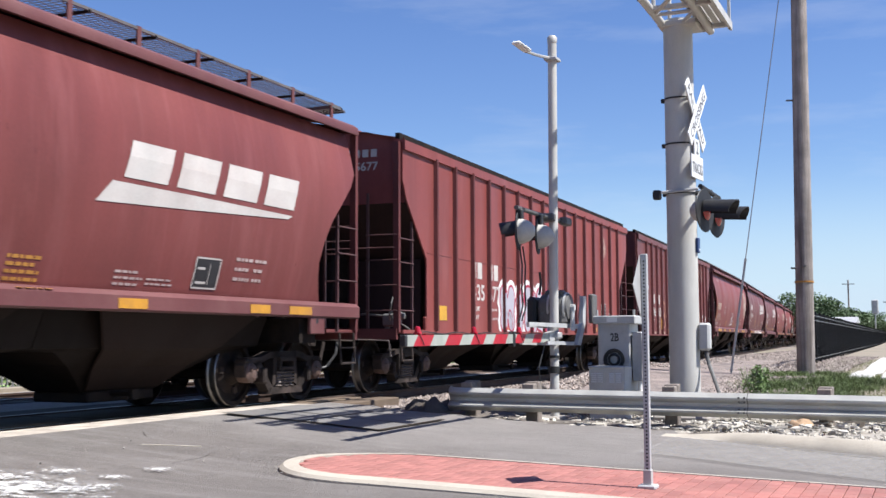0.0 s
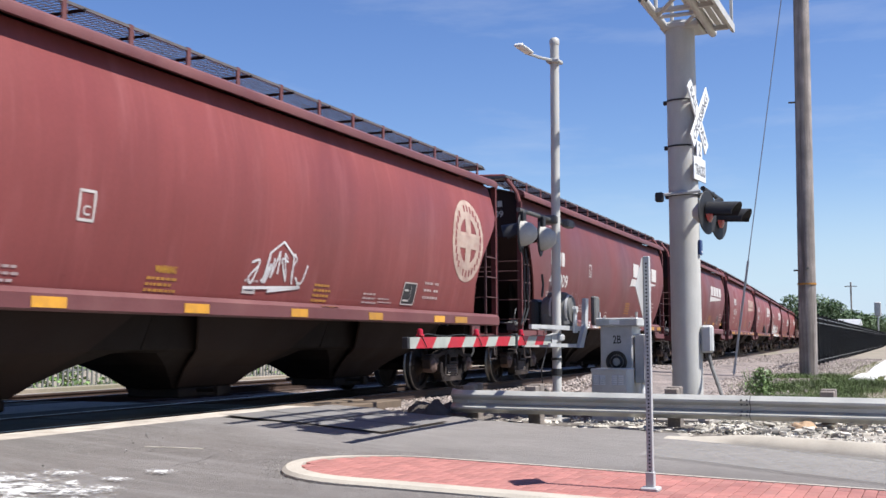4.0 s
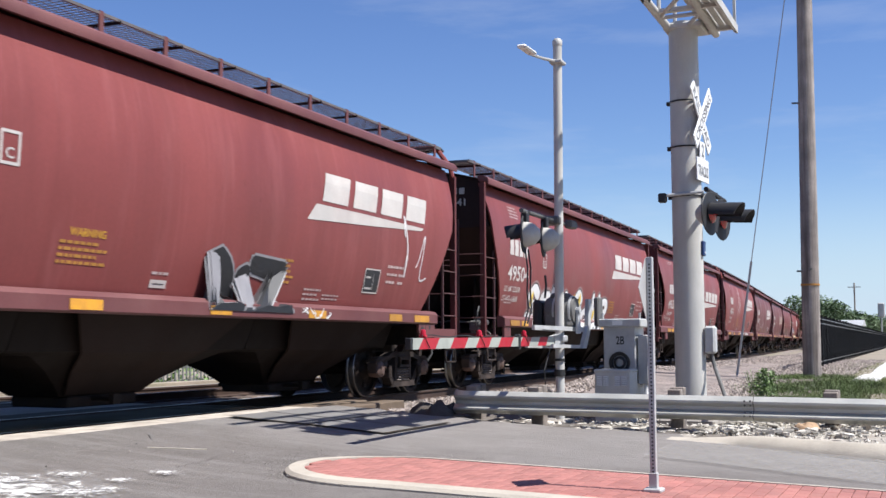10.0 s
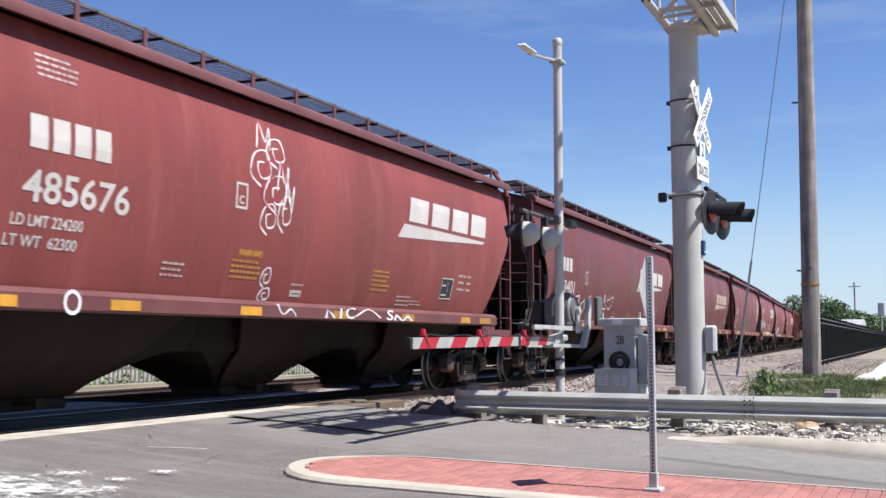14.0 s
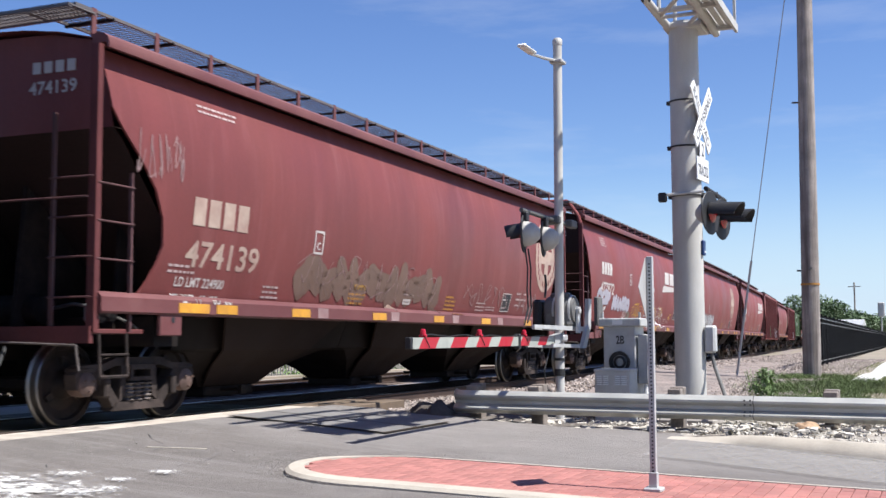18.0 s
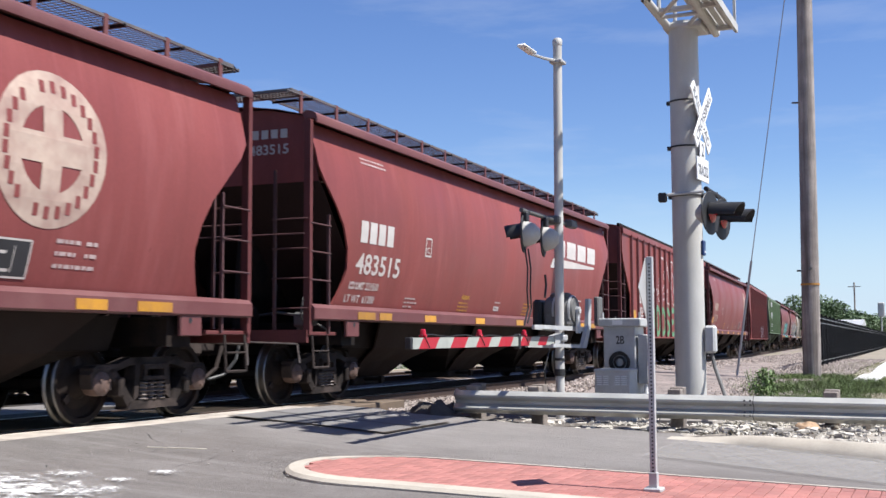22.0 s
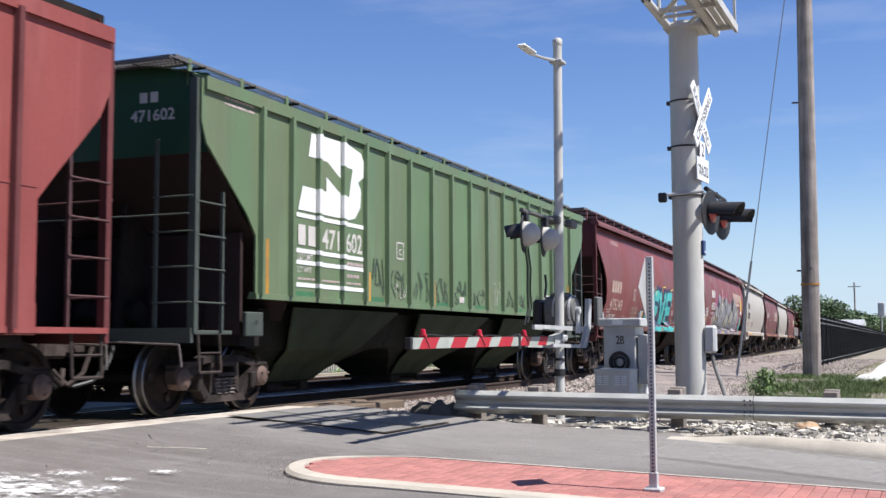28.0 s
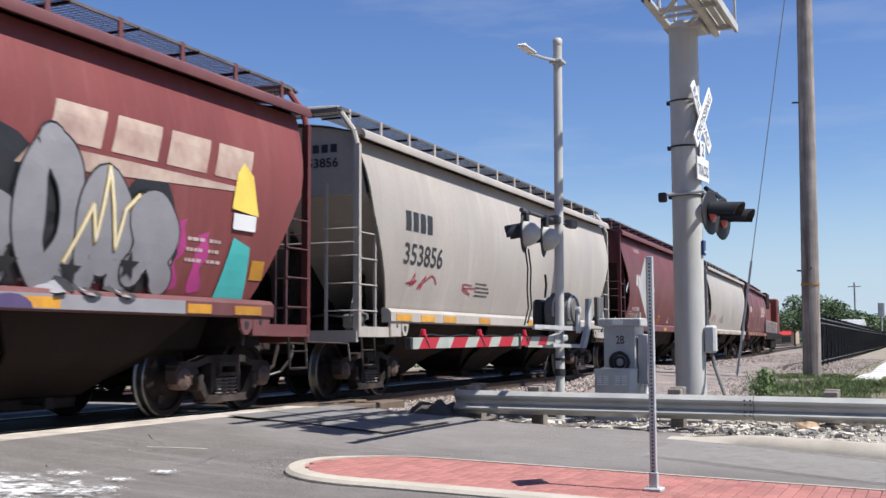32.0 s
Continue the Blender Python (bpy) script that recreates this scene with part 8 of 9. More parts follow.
    for x0, x1, z0, z1 in ((5.4, 5.87, 1.62, 1.84), (10.05, 10.5, 1.62, 2.1), (14.1, 14.5, 1.7, 1.95)):
        scrawl(car, kind, x0, x1, z0, z1, "white", rnd, 6, 0.014)


def motions():
    """The train runs from far along the track towards and past the camera's left."""
    for car, wheels, front, L in TRAIN:
        rows = []
        t = 0.0
        while t <= 32.001:
            x = front - advance(t)
            a, b = x + 1.32, x + L - 1.32
            ya, yb = track_y(a), track_y(b)
            h = math.atan2(yb - ya, b - a)
            rows.append((t, Matrix.Translation((a - 1.32 * math.cos(h), ya - 1.32 * math.sin(h), 0)) @ Matrix.Rotation(h, 4, "Z")))
            t += 1.0
        walk(car, rows)
        for w, a, x in wheels:
            def turn(t):
                return pose(a, 0, 0.457) @ Matrix.Rotation(-advance(t) / 0.457, 4, "Y")
            t0 = t1 = None
            for k in range(0, 961):
                p = front - advance(k / 30) + x
                if 6.0 < p < 34.0:
                    t0 = k if t0 is None else t0
                    t1 = k
            if t0 is None:
                walk(w, [(0.0, turn(0)), (32.0, turn(0))])
                continue
            spin = [(k / 30, turn(k / 30)) for k in range(t0, t1 + 1)]
            if t0 > 0:
                spin.insert(0, (0.0, turn(t0 / 30)))
            if t1 < 960:
                spin.append((32.0, turn(t1 / 30)))
            walk(w, spin)


# ---- crossing equipment ----
def signal_lamp(parent, x, y, z, face, size=0.24, deep=1.0, turn=10):
    """Round background, domed back and long hood; face is +1 or -1 along y."""
    m = pose(x, y, z, rz=turn)
    d = part("lamp_background", cached(("lampbg", face, size), lambda: Mesh().lathe([(0.0, 0.0), (size, 0.0), (size + 0.01, 0.01), (size, 0.02), (0.0, 0.02)], "y", 28).data("lamp_background", "lamp_black", 30)), parent, "round black background disc", m)
    part("lamp_back", cached(("lampback", face), lambda: Mesh().lathe([(0.175, -face * 0.0), (0.172, -face * 0.05), (0.14, -face * 0.14), (0.07, -face * 0.21), (0.0, -face * 0.22)], "y", 20).data("lamp_back", "lamp_grey", 40)), d, "pale grey domed lamp housing")
    part("lens", cached(("lens", face), lambda: Mesh().lathe([(0.0, face * 0.06), (0.08, face * 0.055), (0.14, face * 0.025)], "y", 20).data("lens", "lamp_red", 40)), d, "dark red unlit lens")

    def hood():
        g = Mesh()
        rows = []
        for k in range(15):
            a = math.pi * (-0.06 + 1.12 * k / 14)
            c, s = math.cos(a), math.sin(a)
            l = (0.36 + 0.08 * max(0, s)) * deep
            rows.append([Vector((0.155 * c, face * 0.02, 0.155 * s)), Vector((0.15 * c, face * l, 0.15 * s - 0.03)), Vector((0.138 * c, face * l, 0.138 * s - 0.03)), Vector((0.143 * c, face * 0.02, 0.143 * s))])
        return g.sheet(rows).data("hood", "lamp_black", 40)
    part("hood", cached(("hood", face, deep), hood), d, "long black visor")


def gate():
    X, Y = 15.75, 5.06
    t = thing("gate_mast", "silver crossing signal mast with flashing lamps and gate mechanism", "railway signal")
    part("mast", Mesh().rod((X, Y, -0.3), (X + 0.09, Y, 5.36), 0.066, 18).data("mast", "alu", 40), t)
    part("mast_cap", Mesh().lathe([(0.07, 5.32), (0.074, 5.34), (0.074, 5.40), (0.05, 5.43), (0.0, 5.435)], "z", 18, 0, (X + 0.09, Y, 0)).data("mast_cap", "alu", 40), t)
    part("base", Mesh().soft(X - 0.25, X + 0.25, Y - 0.13, Y + 0.37, -0.32, -0.22, 0.02).data("base", "concrete"), t, "concrete mast base")
    # floodlight near the top
    part("bracket", Mesh().tube([(X + 0.1, Y - 0.02, 5.08), (X - 0.25, Y + 0.1, 5.06), (X - 0.5, Y + 0.22, 5.08)], 0.022).soft(X - 0.03, X + 0.2, Y - 0.1, Y + 0.1, 5.04, 5.09, 0.01).data("bracket", "alu_case"), t)
    part("floodlight", Mesh().soft(X - 1.0, X - 0.5, Y + 0.12, Y + 0.26, 5.06, 5.11, 0.02).data("floodlight", "sign_white"), t, "flat white floodlight")
    # lamp crossarm
    part("crossarm", Mesh().rod((X - 1.45, Y + 0.05, 2.68), (X + 0.75, Y + 0.05, 2.68), 0.032, 10).soft(X - 0.12, X + 0.14, Y - 0.05, Y + 0.2, 2.62, 2.74, 0.02).data("crossarm", "mech", 40), t, "dull grey lamp crossarm")
    part("junction_box", Mesh().soft(X + 0.5, X + 0.8, Y - 0.06, Y + 0.06, 2.62, 2.74, 0.02).data("junction_box", "mech"), t)
    for x in (X - 1.36, X - 0.52):
        part("lamp_arm", Mesh().rod((x, Y + 0.05, 2.68), (x, Y + 0.04, 2.40), 0.03, 8).soft(x - 0.05, x + 0.05, Y - 0.02, Y + 0.08, 2.52, 2.66, 0.015).data("lamp_arm", "lamp_black"), t)
        signal_lamp(t, x, Y + 0.04, 2.36, 1, 0.25, 0.62)
    for dx, low in ((-1.40, 1.12), (-1.27, 1.15)):
        x = X + dx
        part("lamp_cable", Mesh().tube([(x, Y + 0.02, 2.16), (x + 0.04, Y, 1.9), (x + 0.01, Y, 1.6), (x + 0.05, Y, 1.35), (x - 0.12, Y, low)], 0.012, 5).data("lamp_cable", "cable"), t, "hanging black cable")
    part("cable_end", Mesh().tube([(X - 0.62, Y, 1.84), (X - 0.58, Y, 1.7), (X - 0.64, Y, 1.52)], 0.018, 5).data("cable_end", "cable"), t)
    # mechanism
    part("mechanism", Mesh().soft(X + 0.08, X + 0.46, Y - 0.15, Y + 0.28, 1.10, 1.42, 0.05).lathe([(0.0, -0.18), (0.19, -0.17), (0.21, -0.13), (0.21, 0.22), (0.19, 0.26), (0.0, 0.27)], "y", 20, 0, (X + 0.28, Y, 1.36)).soft(X + 0.18, X + 0.34, Y - 0.1, Y + 0.2, 1.52, 1.62, 0.03).data("mechanism", "mech", 35), t, "grey gate mechanism housing")
    for dy in (-0.14, 0.1):
        part("mechanism_rib", Mesh().lathe([(0.212, dy), (0.225, dy), (0.225, dy + 0.03), (0.212, dy + 0.03)], "y", 20, 0, (X + 0.28, Y, 1.36)).data("mechanism_rib", "alu_case", 35), t)
    part("drive_crank", Mesh().prism([(X + 0.2, 1.02), (X + 0.36, 1.02), (X + 0.32, 1.40), (X + 0.24, 1.40)], Y - 0.22, Y - 0.19).rod((X + 0.28, Y - 0.24, 1.36), (X + 0.28, Y - 0.16, 1.36), 0.05, 12).data("drive_crank", "alu_case"), t)
    part("mechanism_cover", Mesh().soft(X + 0.06, X + 0.4, Y + 0.3, Y + 0.44, 1.08, 1.52, 0.04).data("mechanism_cover", "lamp_black"), t)
    for dy, back in ((-0.12, 1.5), (0.26, 0.4)):
        part("counter_arm", Mesh().prism([(X - back, 1.075), (X + 0.95, 1.05), (X + 0.95, 1.12), (X - back, 1.125)], Y + dy - 0.02, Y + dy + 0.02).data("counter_arm", "alu_case"), t, "galvanised counterweight arm")
        part("lower_arm", Mesh().prism([(X - 0.7, 0.82), (X + 0.7, 0.80), (X + 0.75, 0.85), (X - 0.7, 0.87)], Y + dy - 0.02, Y + dy + 0.02).data("lower_arm", "alu_case"), t)
    part("counterweight", Mesh().prism([(X + 0.55, 0.80), (X + 0.75, 0.80), (X + 1.0, 1.12), (X + 1.05, 1.55), (X + 0.9, 1.55), (X + 0.85, 1.15)], Y - 0.19, Y - 0.13).data("counterweight", "alu_case"), t, "slanted steel counterweight plate")
    part("weight_plate", Mesh().soft(X + 1.4, X + 1.65, Y - 0.2, Y - 0.12, 1.14, 1.60, 0.02).data("weight_plate_b", "mech"), t, "dark counterweight plate")
    for z0, z1 in ((0.62, 0.66), (0.4, 0.5)):
        part("mast_band", Mesh().lathe([(0.07, z0), (0.08, z0), (0.08, z1), (0.07, z1)], "z", 16, 0, (X, Y, 0)).data("mast_band", "cable"), t)
    part("mast_clamp", Mesh().soft(X - 0.1, X + 0.08, Y - 0.11, Y + 0.09, 0.90, 1.0, 0.02).data("mast_clamp", "alu_case"), t)
    part("arm_cable", Mesh().tube([(X - 0.6, Y - 0.05, 0.8), (X - 0.85, Y - 0.05, 0.5), (X - 0.7, Y - 0.02, 0.25), (X - 0.1, Y, 0.1)], 0.010, 5).data("arm_cable", "cable"), t)
    # the arm
    a = thing("crossing_gate", "lowered crossing gate arm with red and white stripes", "crossing gate")
    x1 = 10.62

    def zz(x):
        return 0.885 + 0.025 * (x - x1) / (15.4 - x1)
    part("arm_core", Mesh().prism([(x1, zz(x1) - 0.05), (15.5, zz(15.5) - 0.06), (15.5, zz(15.5) + 0.05), (x1, zz(x1) + 0.05)], Y - 0.02, Y + 0.02).data("arm_core", "alu_case"), a, "aluminium arm")
    part("arm_root", Mesh().prism([(15.4, 0.84), (15.75, 0.9), (15.75, 1.02), (15.4, 0.98)], Y - 0.05, Y + 0.05).data("arm_root", "alu_case"), a)
    edges = [10.62, 10.87, 11.30, 11.71, 12.13, 12.48, 12.89, 13.22, 13.67, 14.01, 14.37, 14.73, 15.09, 15.47]
    for k, (p, q) in enumerate(zip(edges, edges[1:])):
        s = 0.06
        part("stripe", Mesh().prism([(p - (0 if k == 0 else s), zz(p) - 0.06), (q - s, zz(q) - 0.06), (q + s, zz(q) + 0.06), (p + (0 if k == 0 else s), zz(p) + 0.06)], Y - 0.034, Y - 0.022).data("stripe", "red_tape" if k % 2 else "white_tape"), a)
    part("arm_tip", Mesh().soft(x1 - 0.02, x1 + 0.04, Y - 0.04, Y + 0.03, zz(x1) - 0.062, zz(x1) + 0.062, 0.008).data("arm_tip", "lamp_black"), a)
    part("joint", Mesh().soft(13.90, 13.97, Y - 0.05, Y + 0.03, 0.80, 1.0, 0.01).data("joint", "cable"), a)
    for x in (10.97, 12.59, 14.19):
        lamp = part("arm_lamp", Mesh().lathe([(0.018, 0.07), (0.032, 0.078), (0.032, 0.13), (0.026, 0.145), (0.012, 0.152)], "z", 14, 0, (x, Y - 0.01, zz(x))).soft(x - 0.03, x + 0.03, Y - 0.05, Y + 0.03, zz(x) + 0.06, zz(x) + 0.092, 0.008).data("arm_lamp", "lens_red", 40), a, "small red gate lamp")
        part("lamp_wire", Mesh().tube([(x, Y - 0.03, zz(x) + 0.07), (x + 0.05, Y - 0.045, zz(x) + 0.0), (x + 0.1, Y - 0.045, zz(x) - 0.05)], 0.005, 4).data("lamp_wire", "cable"), lamp)
    tube = [(x1 + 0.3 + i * 0.25, Y - 0.02, zz(x1) + 0.085 + 0.012 * math.sin(i * 1.7)) for i in range(18)]
    part("arm_wire", Mesh().tube(tube, 0.008, 4).data("arm_wire", "cable"), a)


def cabinets():
    t = thing("relay_cabinet", "grey aluminium relay cabinet with a coiled cable on its side", "cabinet")
    part("case", Mesh().soft(16.9, 17.45, 4.22, 4.72, 0.02, 1.14, 0.015).data("case", "alu_case"), t)
    part("lid", Mesh().soft(16.84, 17.5, 4.12, 4.78, 1.12, 1.25, 0.015).data("lid", "alu_case"), t)
    for x, y in ((16.95, 4.25), (17.3, 4.25), (16.95, 4.58), (17.3, 4.58)):
        part("leg", Mesh().box(x, x + 0.1, y, y + 0.1, -0.3, 0.05).data("leg", "galv"), t)
    part("plate", Mesh().box(16.835, 16.842, 4.4, 4.56, 1.15, 1.22).data("plate", "sign_white"), t)
    for k, y in enumerate((4.50,)):
        vs, fs = text_data("2B")
        g = Mesh().add([Vector((16.892, y - 0.13 * u + 0.02, 0.86 + 0.12 * v)) for u, v in vs], fs)
        part("stencil_number", g.data("stencil_number", "black"), t)
    ring = Mesh()
    for q in range(4):
        r = 0.12 + 0.012 * q
        ring.tube([(16.875 - 0.006 * q, 4.46 + r * math.cos(a), 0.58 + r * math.sin(a)) for a in [2 * math.pi * i / 20 for i in range(21)]], 0.012, 5)
    ring.lathe([(0.06, -0.02), (0.1, 0.0), (0.07, 0.03)], "x", 14, 0, (16.87, 4.46, 0.58))
    part("coiled_cable", ring.data("coiled_cable", "cable"), t, "coil of black cable")
    part("side_case", Mesh().soft(16.95, 17.4, 4.04, 4.20, 0.25, 1.0, 0.012).data("side_case", "alu_case"), t)
    for dx in (0.02, 0.12):
        part("conduit", Mesh().tube([(17.0 + dx, 4.1, 0.3), (17.0 + dx, 4.1 + dx * 0.3, -0.3)], 0.03, 8).data("conduit", "sign_white"), t, "white conduit")
    for y in (4.16, 4.74):
        part("lug", Mesh().rod((16.95, y, 1.24), (16.95, y, 1.34), 0.02, 8).data("lug", "galv"), t)
    b = thing("battery_box", "low grey metal battery box with louvred vents", "cabinet")
    part("case", Mesh().soft(16.3, 16.75, 4.16, 4.70, -0.3, 0.47, 0.015).data("battery_case", "alu_case"), b)
    part("lid", Mesh().soft(16.29, 16.76, 4.15, 4.71, 0.45, 0.49, 0.01).data("battery_lid", "alu_case"), b)
    slot = Mesh().add([(0, -0.04, 0.008), (0, 0.04, 0.008), (-0.014, 0.04, -0.008), (-0.014, -0.04, -0.008), (0, -0.04, -0.008), (0, 0.04, -0.008)], [(0, 1, 2, 3), (3, 2, 5, 4), (0, 3, 4), (1, 5, 2)]).data("louvre", "sign_white")
    for y, z in ((4.625, 0.38), (4.525, 0.38), (4.35, 0.38), (4.25, 0.38), (4.52, 0.12), (4.42, 0.12)):
        for k in range(5):
            part("louvre", slot, b, m=pose(16.298, y, z - 0.03 * k))
    for k, (x, y) in enumerate(((16.4, 5.5), (16.0, 5.9), (16.2, 6.1))):
        thing("concrete_block", "small pale concrete block on the ballast", "concrete block", "blocks", data=Mesh().soft(x, x + 0.5, y - 0.18, y + 0.18, -0.3, 0.0 + 0.06 * k, 0.02).data("concrete_block", "concrete"))


def cantilever():
    X, Y = 16.5, 3.31
    t = thing("cantilever_signal", "thick silver cantilever signal pole with crossbuck and flashing lamps", "railway signal")
    part("pole", Mesh().rod((X, Y, -0.32), (X, Y, 5.62), 0.222, 28, 0, 0.214).data("pole", "alu", 40), t)
    part("pole_base", Mesh().soft(X - 0.4, X + 0.4, Y - 0.4, Y + 0.4, -0.34, -0.2, 0.03).data("pole_base", "concrete"), t)
    for z in (4.43, 3.75, 3.02):
        part("band", Mesh().lathe([(0.225, z - 0.012), (0.232, z - 0.012), (0.232, z + 0.012), (0.225, z + 0.012)], "z", 28, 0, (X, Y, 0)).soft(X - 0.03, X + 0.03, Y + 0.21, Y + 0.27, z - 0.03, z + 0.03, 0.008).data("band", "lamp_black", 40), t, "dark clamp band")
    part("hand_box", Mesh().soft(X - 0.08, X + 0.06, Y - 0.25, Y - 0.21, 2.14, 2.36, 0.01).data("hand_box", "sign_blue"), t, "small blue notice plate")
    part("notice_line", Mesh().box(X - 0.05, X + 0.03, Y - 0.254, Y - 0.25, 2.18, 2.20).data("notice_line", "sign_white"), t)
    part("conduit_box", Mesh().soft(X - 0.1, X + 0.1, Y - 0.38, Y - 0.22, 0.72, 1.12, 0.03).data("conduit_box", "alu_case"), t)
    part("conduit", Mesh().tube([(X, Y - 0.3, 0.75), (X - 0.05, Y - 0.36, 0.52), (X - 0.75, Y - 0.72, -0.18), (X - 0.95, Y - 0.8, -0.36)], 0.028, 8).data("conduit_pipe", "mech"), t)
    # chords and walkway over the street
    for y, z in ((Y + 0.20, 5.55), (Y - 0.40, 5.55), (Y + 0.20, 6.25), (Y - 0.40, 6.25)):
        part("chord", Mesh().rod((X + 0.5, y, z), (X - 5.2, y, z + 0.1), 0.06, 10).data("chord", "alu", 40), t)
    for k in range(5):
        x = X + 0.4 - k * 1.1
        part("brace", Mesh().rod((x, Y + 0.20, 5.55), (x - 1.1, Y - 0.40, 5.56), 0.03, 8).rod((x, Y - 0.40, 5.55), (x, Y + 0.20, 5.55), 0.03, 8).data("brace", "alu", 40), t)
        for y in (Y - 0.40, Y + 0.20):
            part("upright", Mesh().rod((x, y, 5.55), (x, y, 6.25), 0.03, 8).data("upright", "alu", 40), t)
    part("saddle", Mesh().soft(X - 0.22, X + 0.35, Y - 0.32, Y + 0.26, 5.5, 5.6, 0.02).data("saddle", "alu"), t)
    for k in range(4):
        y = Y - 0.64 + 0.11 * k
        part("walkway_plank", Mesh().box(X - 5.2, X + 0.35, y - 0.045, y + 0.045, 5.60, 5.64).data("walkway_plank", "alu"), t)
    for k in range(5):
        x = X + 0.3 - k * 1.25
        part("walkway_bearer", Mesh().box(x - 0.04, x + 0.04, Y - 0.72, Y + 0.22, 5.54, 5.60).data("walkway_bearer", "alu"), t)
        part("rail_post", Mesh().box(x - 0.025, x + 0.025, Y - 0.73, Y - 0.69, 5.5, 6.6).data("rail_post", "alu"), t)
    part("toe_rail", Mesh().box(X - 5.2, X + 0.4, Y - 0.74, Y - 0.70, 5.5, 5.62).data("toe_rail", "alu"), t)
    # lamps out over the street
    part("lamp_bar", Mesh().rod((X - 5.0, Y - 0.3, 5.3), (X - 3.4, Y - 0.3, 5.3), 0.035, 10).rod((X - 4.2, Y - 0.2, 5.6), (X - 4.2, Y - 0.3, 5.25), 0.03, 8).data("far_lamp_bar", "lamp_black"), t)
    for x in (X - 4.8, X - 3.6):
        signal_lamp(t, x, Y - 0.34, 5.15, -1)
        signal_lamp(t, x, Y - 0.26, 5.15, 1)
    # crossbuck, facing up the street
    face = Matrix.Translation((X - 0.02, Y - 0.235, 4.18)) @ Matrix.Rotation(radians(-5), 4, "Z")
    for k, (rot, words) in enumerate(((45, "RAIL ROAD"), (-45, "CROSSING"))):
        m = face @ Matrix.Rotation(radians(rot), 4, "Y")
        b = part("crossbuck_board", Mesh().soft(-0.61, 0.61, -0.012 - 0.03 * k, 0.008 - 0.03 * k, -0.115, 0.115, 0.004, 0, m).data("crossbuck_board", "sign_white"), t, "white crossbuck board")
        vs, fs = text_data(words)
        part("lettering", Mesh().add([m @ Vector((-0.52 + 1.04 * u, -0.0145 - 0.03 * k, -0.065 + 0.13 * v)) for u, v in vs], fs).data("lettering", "sign_ink"), b)
    f2 = Matrix.Translation((X + 0.0, Y - 0.24, 3.40)) @ Matrix.Rotation(radians(-5), 4, "Z")
    s = part("tracks_plate", Mesh().soft(-0.3, 0.3, -0.01, 0.01, -0.17, 0.17, 0.004, 0, f2).soft(-0.13, 0.13, -0.01, 0.01, 0.17, 0.42, 0.004, 0, f2).data("tracks_plate", "sign_white"), t, "white plate counting the tracks")
    for words, x0, x1, z0, z1 in (("TRACKS", -0.26, 0.26, -0.09, 0.06), ("2", -0.06, 0.06, 0.2, 0.38)):
        vs, fs = text_data(words)
        part("lettering", Mesh().add([f2 @ Vector((x0 + (x1 - x0) * u, -0.013, z0 + (z1 - z0) * v)) for u, v in vs], fs).data("lettering", "sign_ink"), s)
    # lamps on both sides of the pole
    part("lamp_strut", Mesh().rod((X - 0.26, Y + 0.34, 3.02), (X - 0.26, Y - 0.3, 3.05), 0.022, 8).data("lamp_strut", "alu_case", 40), t)
    part("strut_box", Mesh().soft(X - 0.31, X - 0.21, Y + 0.24, Y + 0.36, 2.92, 3.06, 0.02).data("strut_box", "lamp_black"), t)
    part("lamp_bar", Mesh().rod((X - 0.75, Y - 0.42, 3.02), (X + 0.75, Y - 0.42, 3.02), 0.035, 10).rod((X, Y - 0.2, 3.02), (X, Y - 0.45, 3.02), 0.04, 8).data("lamp_bar", "lamp_black"), t)
    for x in (X - 0.62, X + 0.30):
        signal_lamp(t, x, Y - 0.46, 2.69, -1, 0.30, 1.1, -13)


def marker():
    x, y = 8.67, 2.04
    z0 = road_z(y) + 0.07
    t = thing("object_marker", "diamond marker plate on a perforated galvanised post", "road sign")
    part("post", Mesh().soft(x - 0.024, x + 0.024, y - 0.024, y + 0.024, z0 - 0.05, 1.555, 0.004).data("post", "galv"), t)
    part("sleeve", Mesh().soft(x - 0.032, x + 0.032, y - 0.032, y + 0.032, z0 - 0.02, z0 + 0.12, 0.004).soft(x - 0.07, x + 0.07, y - 0.07, y + 0.07, z0 - 0.03, z0 + 0.006, 0.01).data("sleeve", "galv"), t)
    hole = Mesh().lathe([(0.0, 0), (0.008, 0)], "x", 8).data("hole", "lamp_black")
    for k in range(57):
        part("hole", hole, t, m=pose(x - 0.0245, y + 0.0, z0 + 0.13 + k * 0.0285))
    c, h = 1.305, 0.26
    g = Mesh().prism([(x - h, c), (x - 0.03, c - h + 0.02), (x + 0.03, c - h + 0.02), (x + h, c), (x + 0.03, c + h - 0.02), (x - 0.03, c + h - 0.02)], y + 0.026, y + 0.031)
    part("plate", g.data("plate", "sign_back"), t, "bare metal diamond plate")


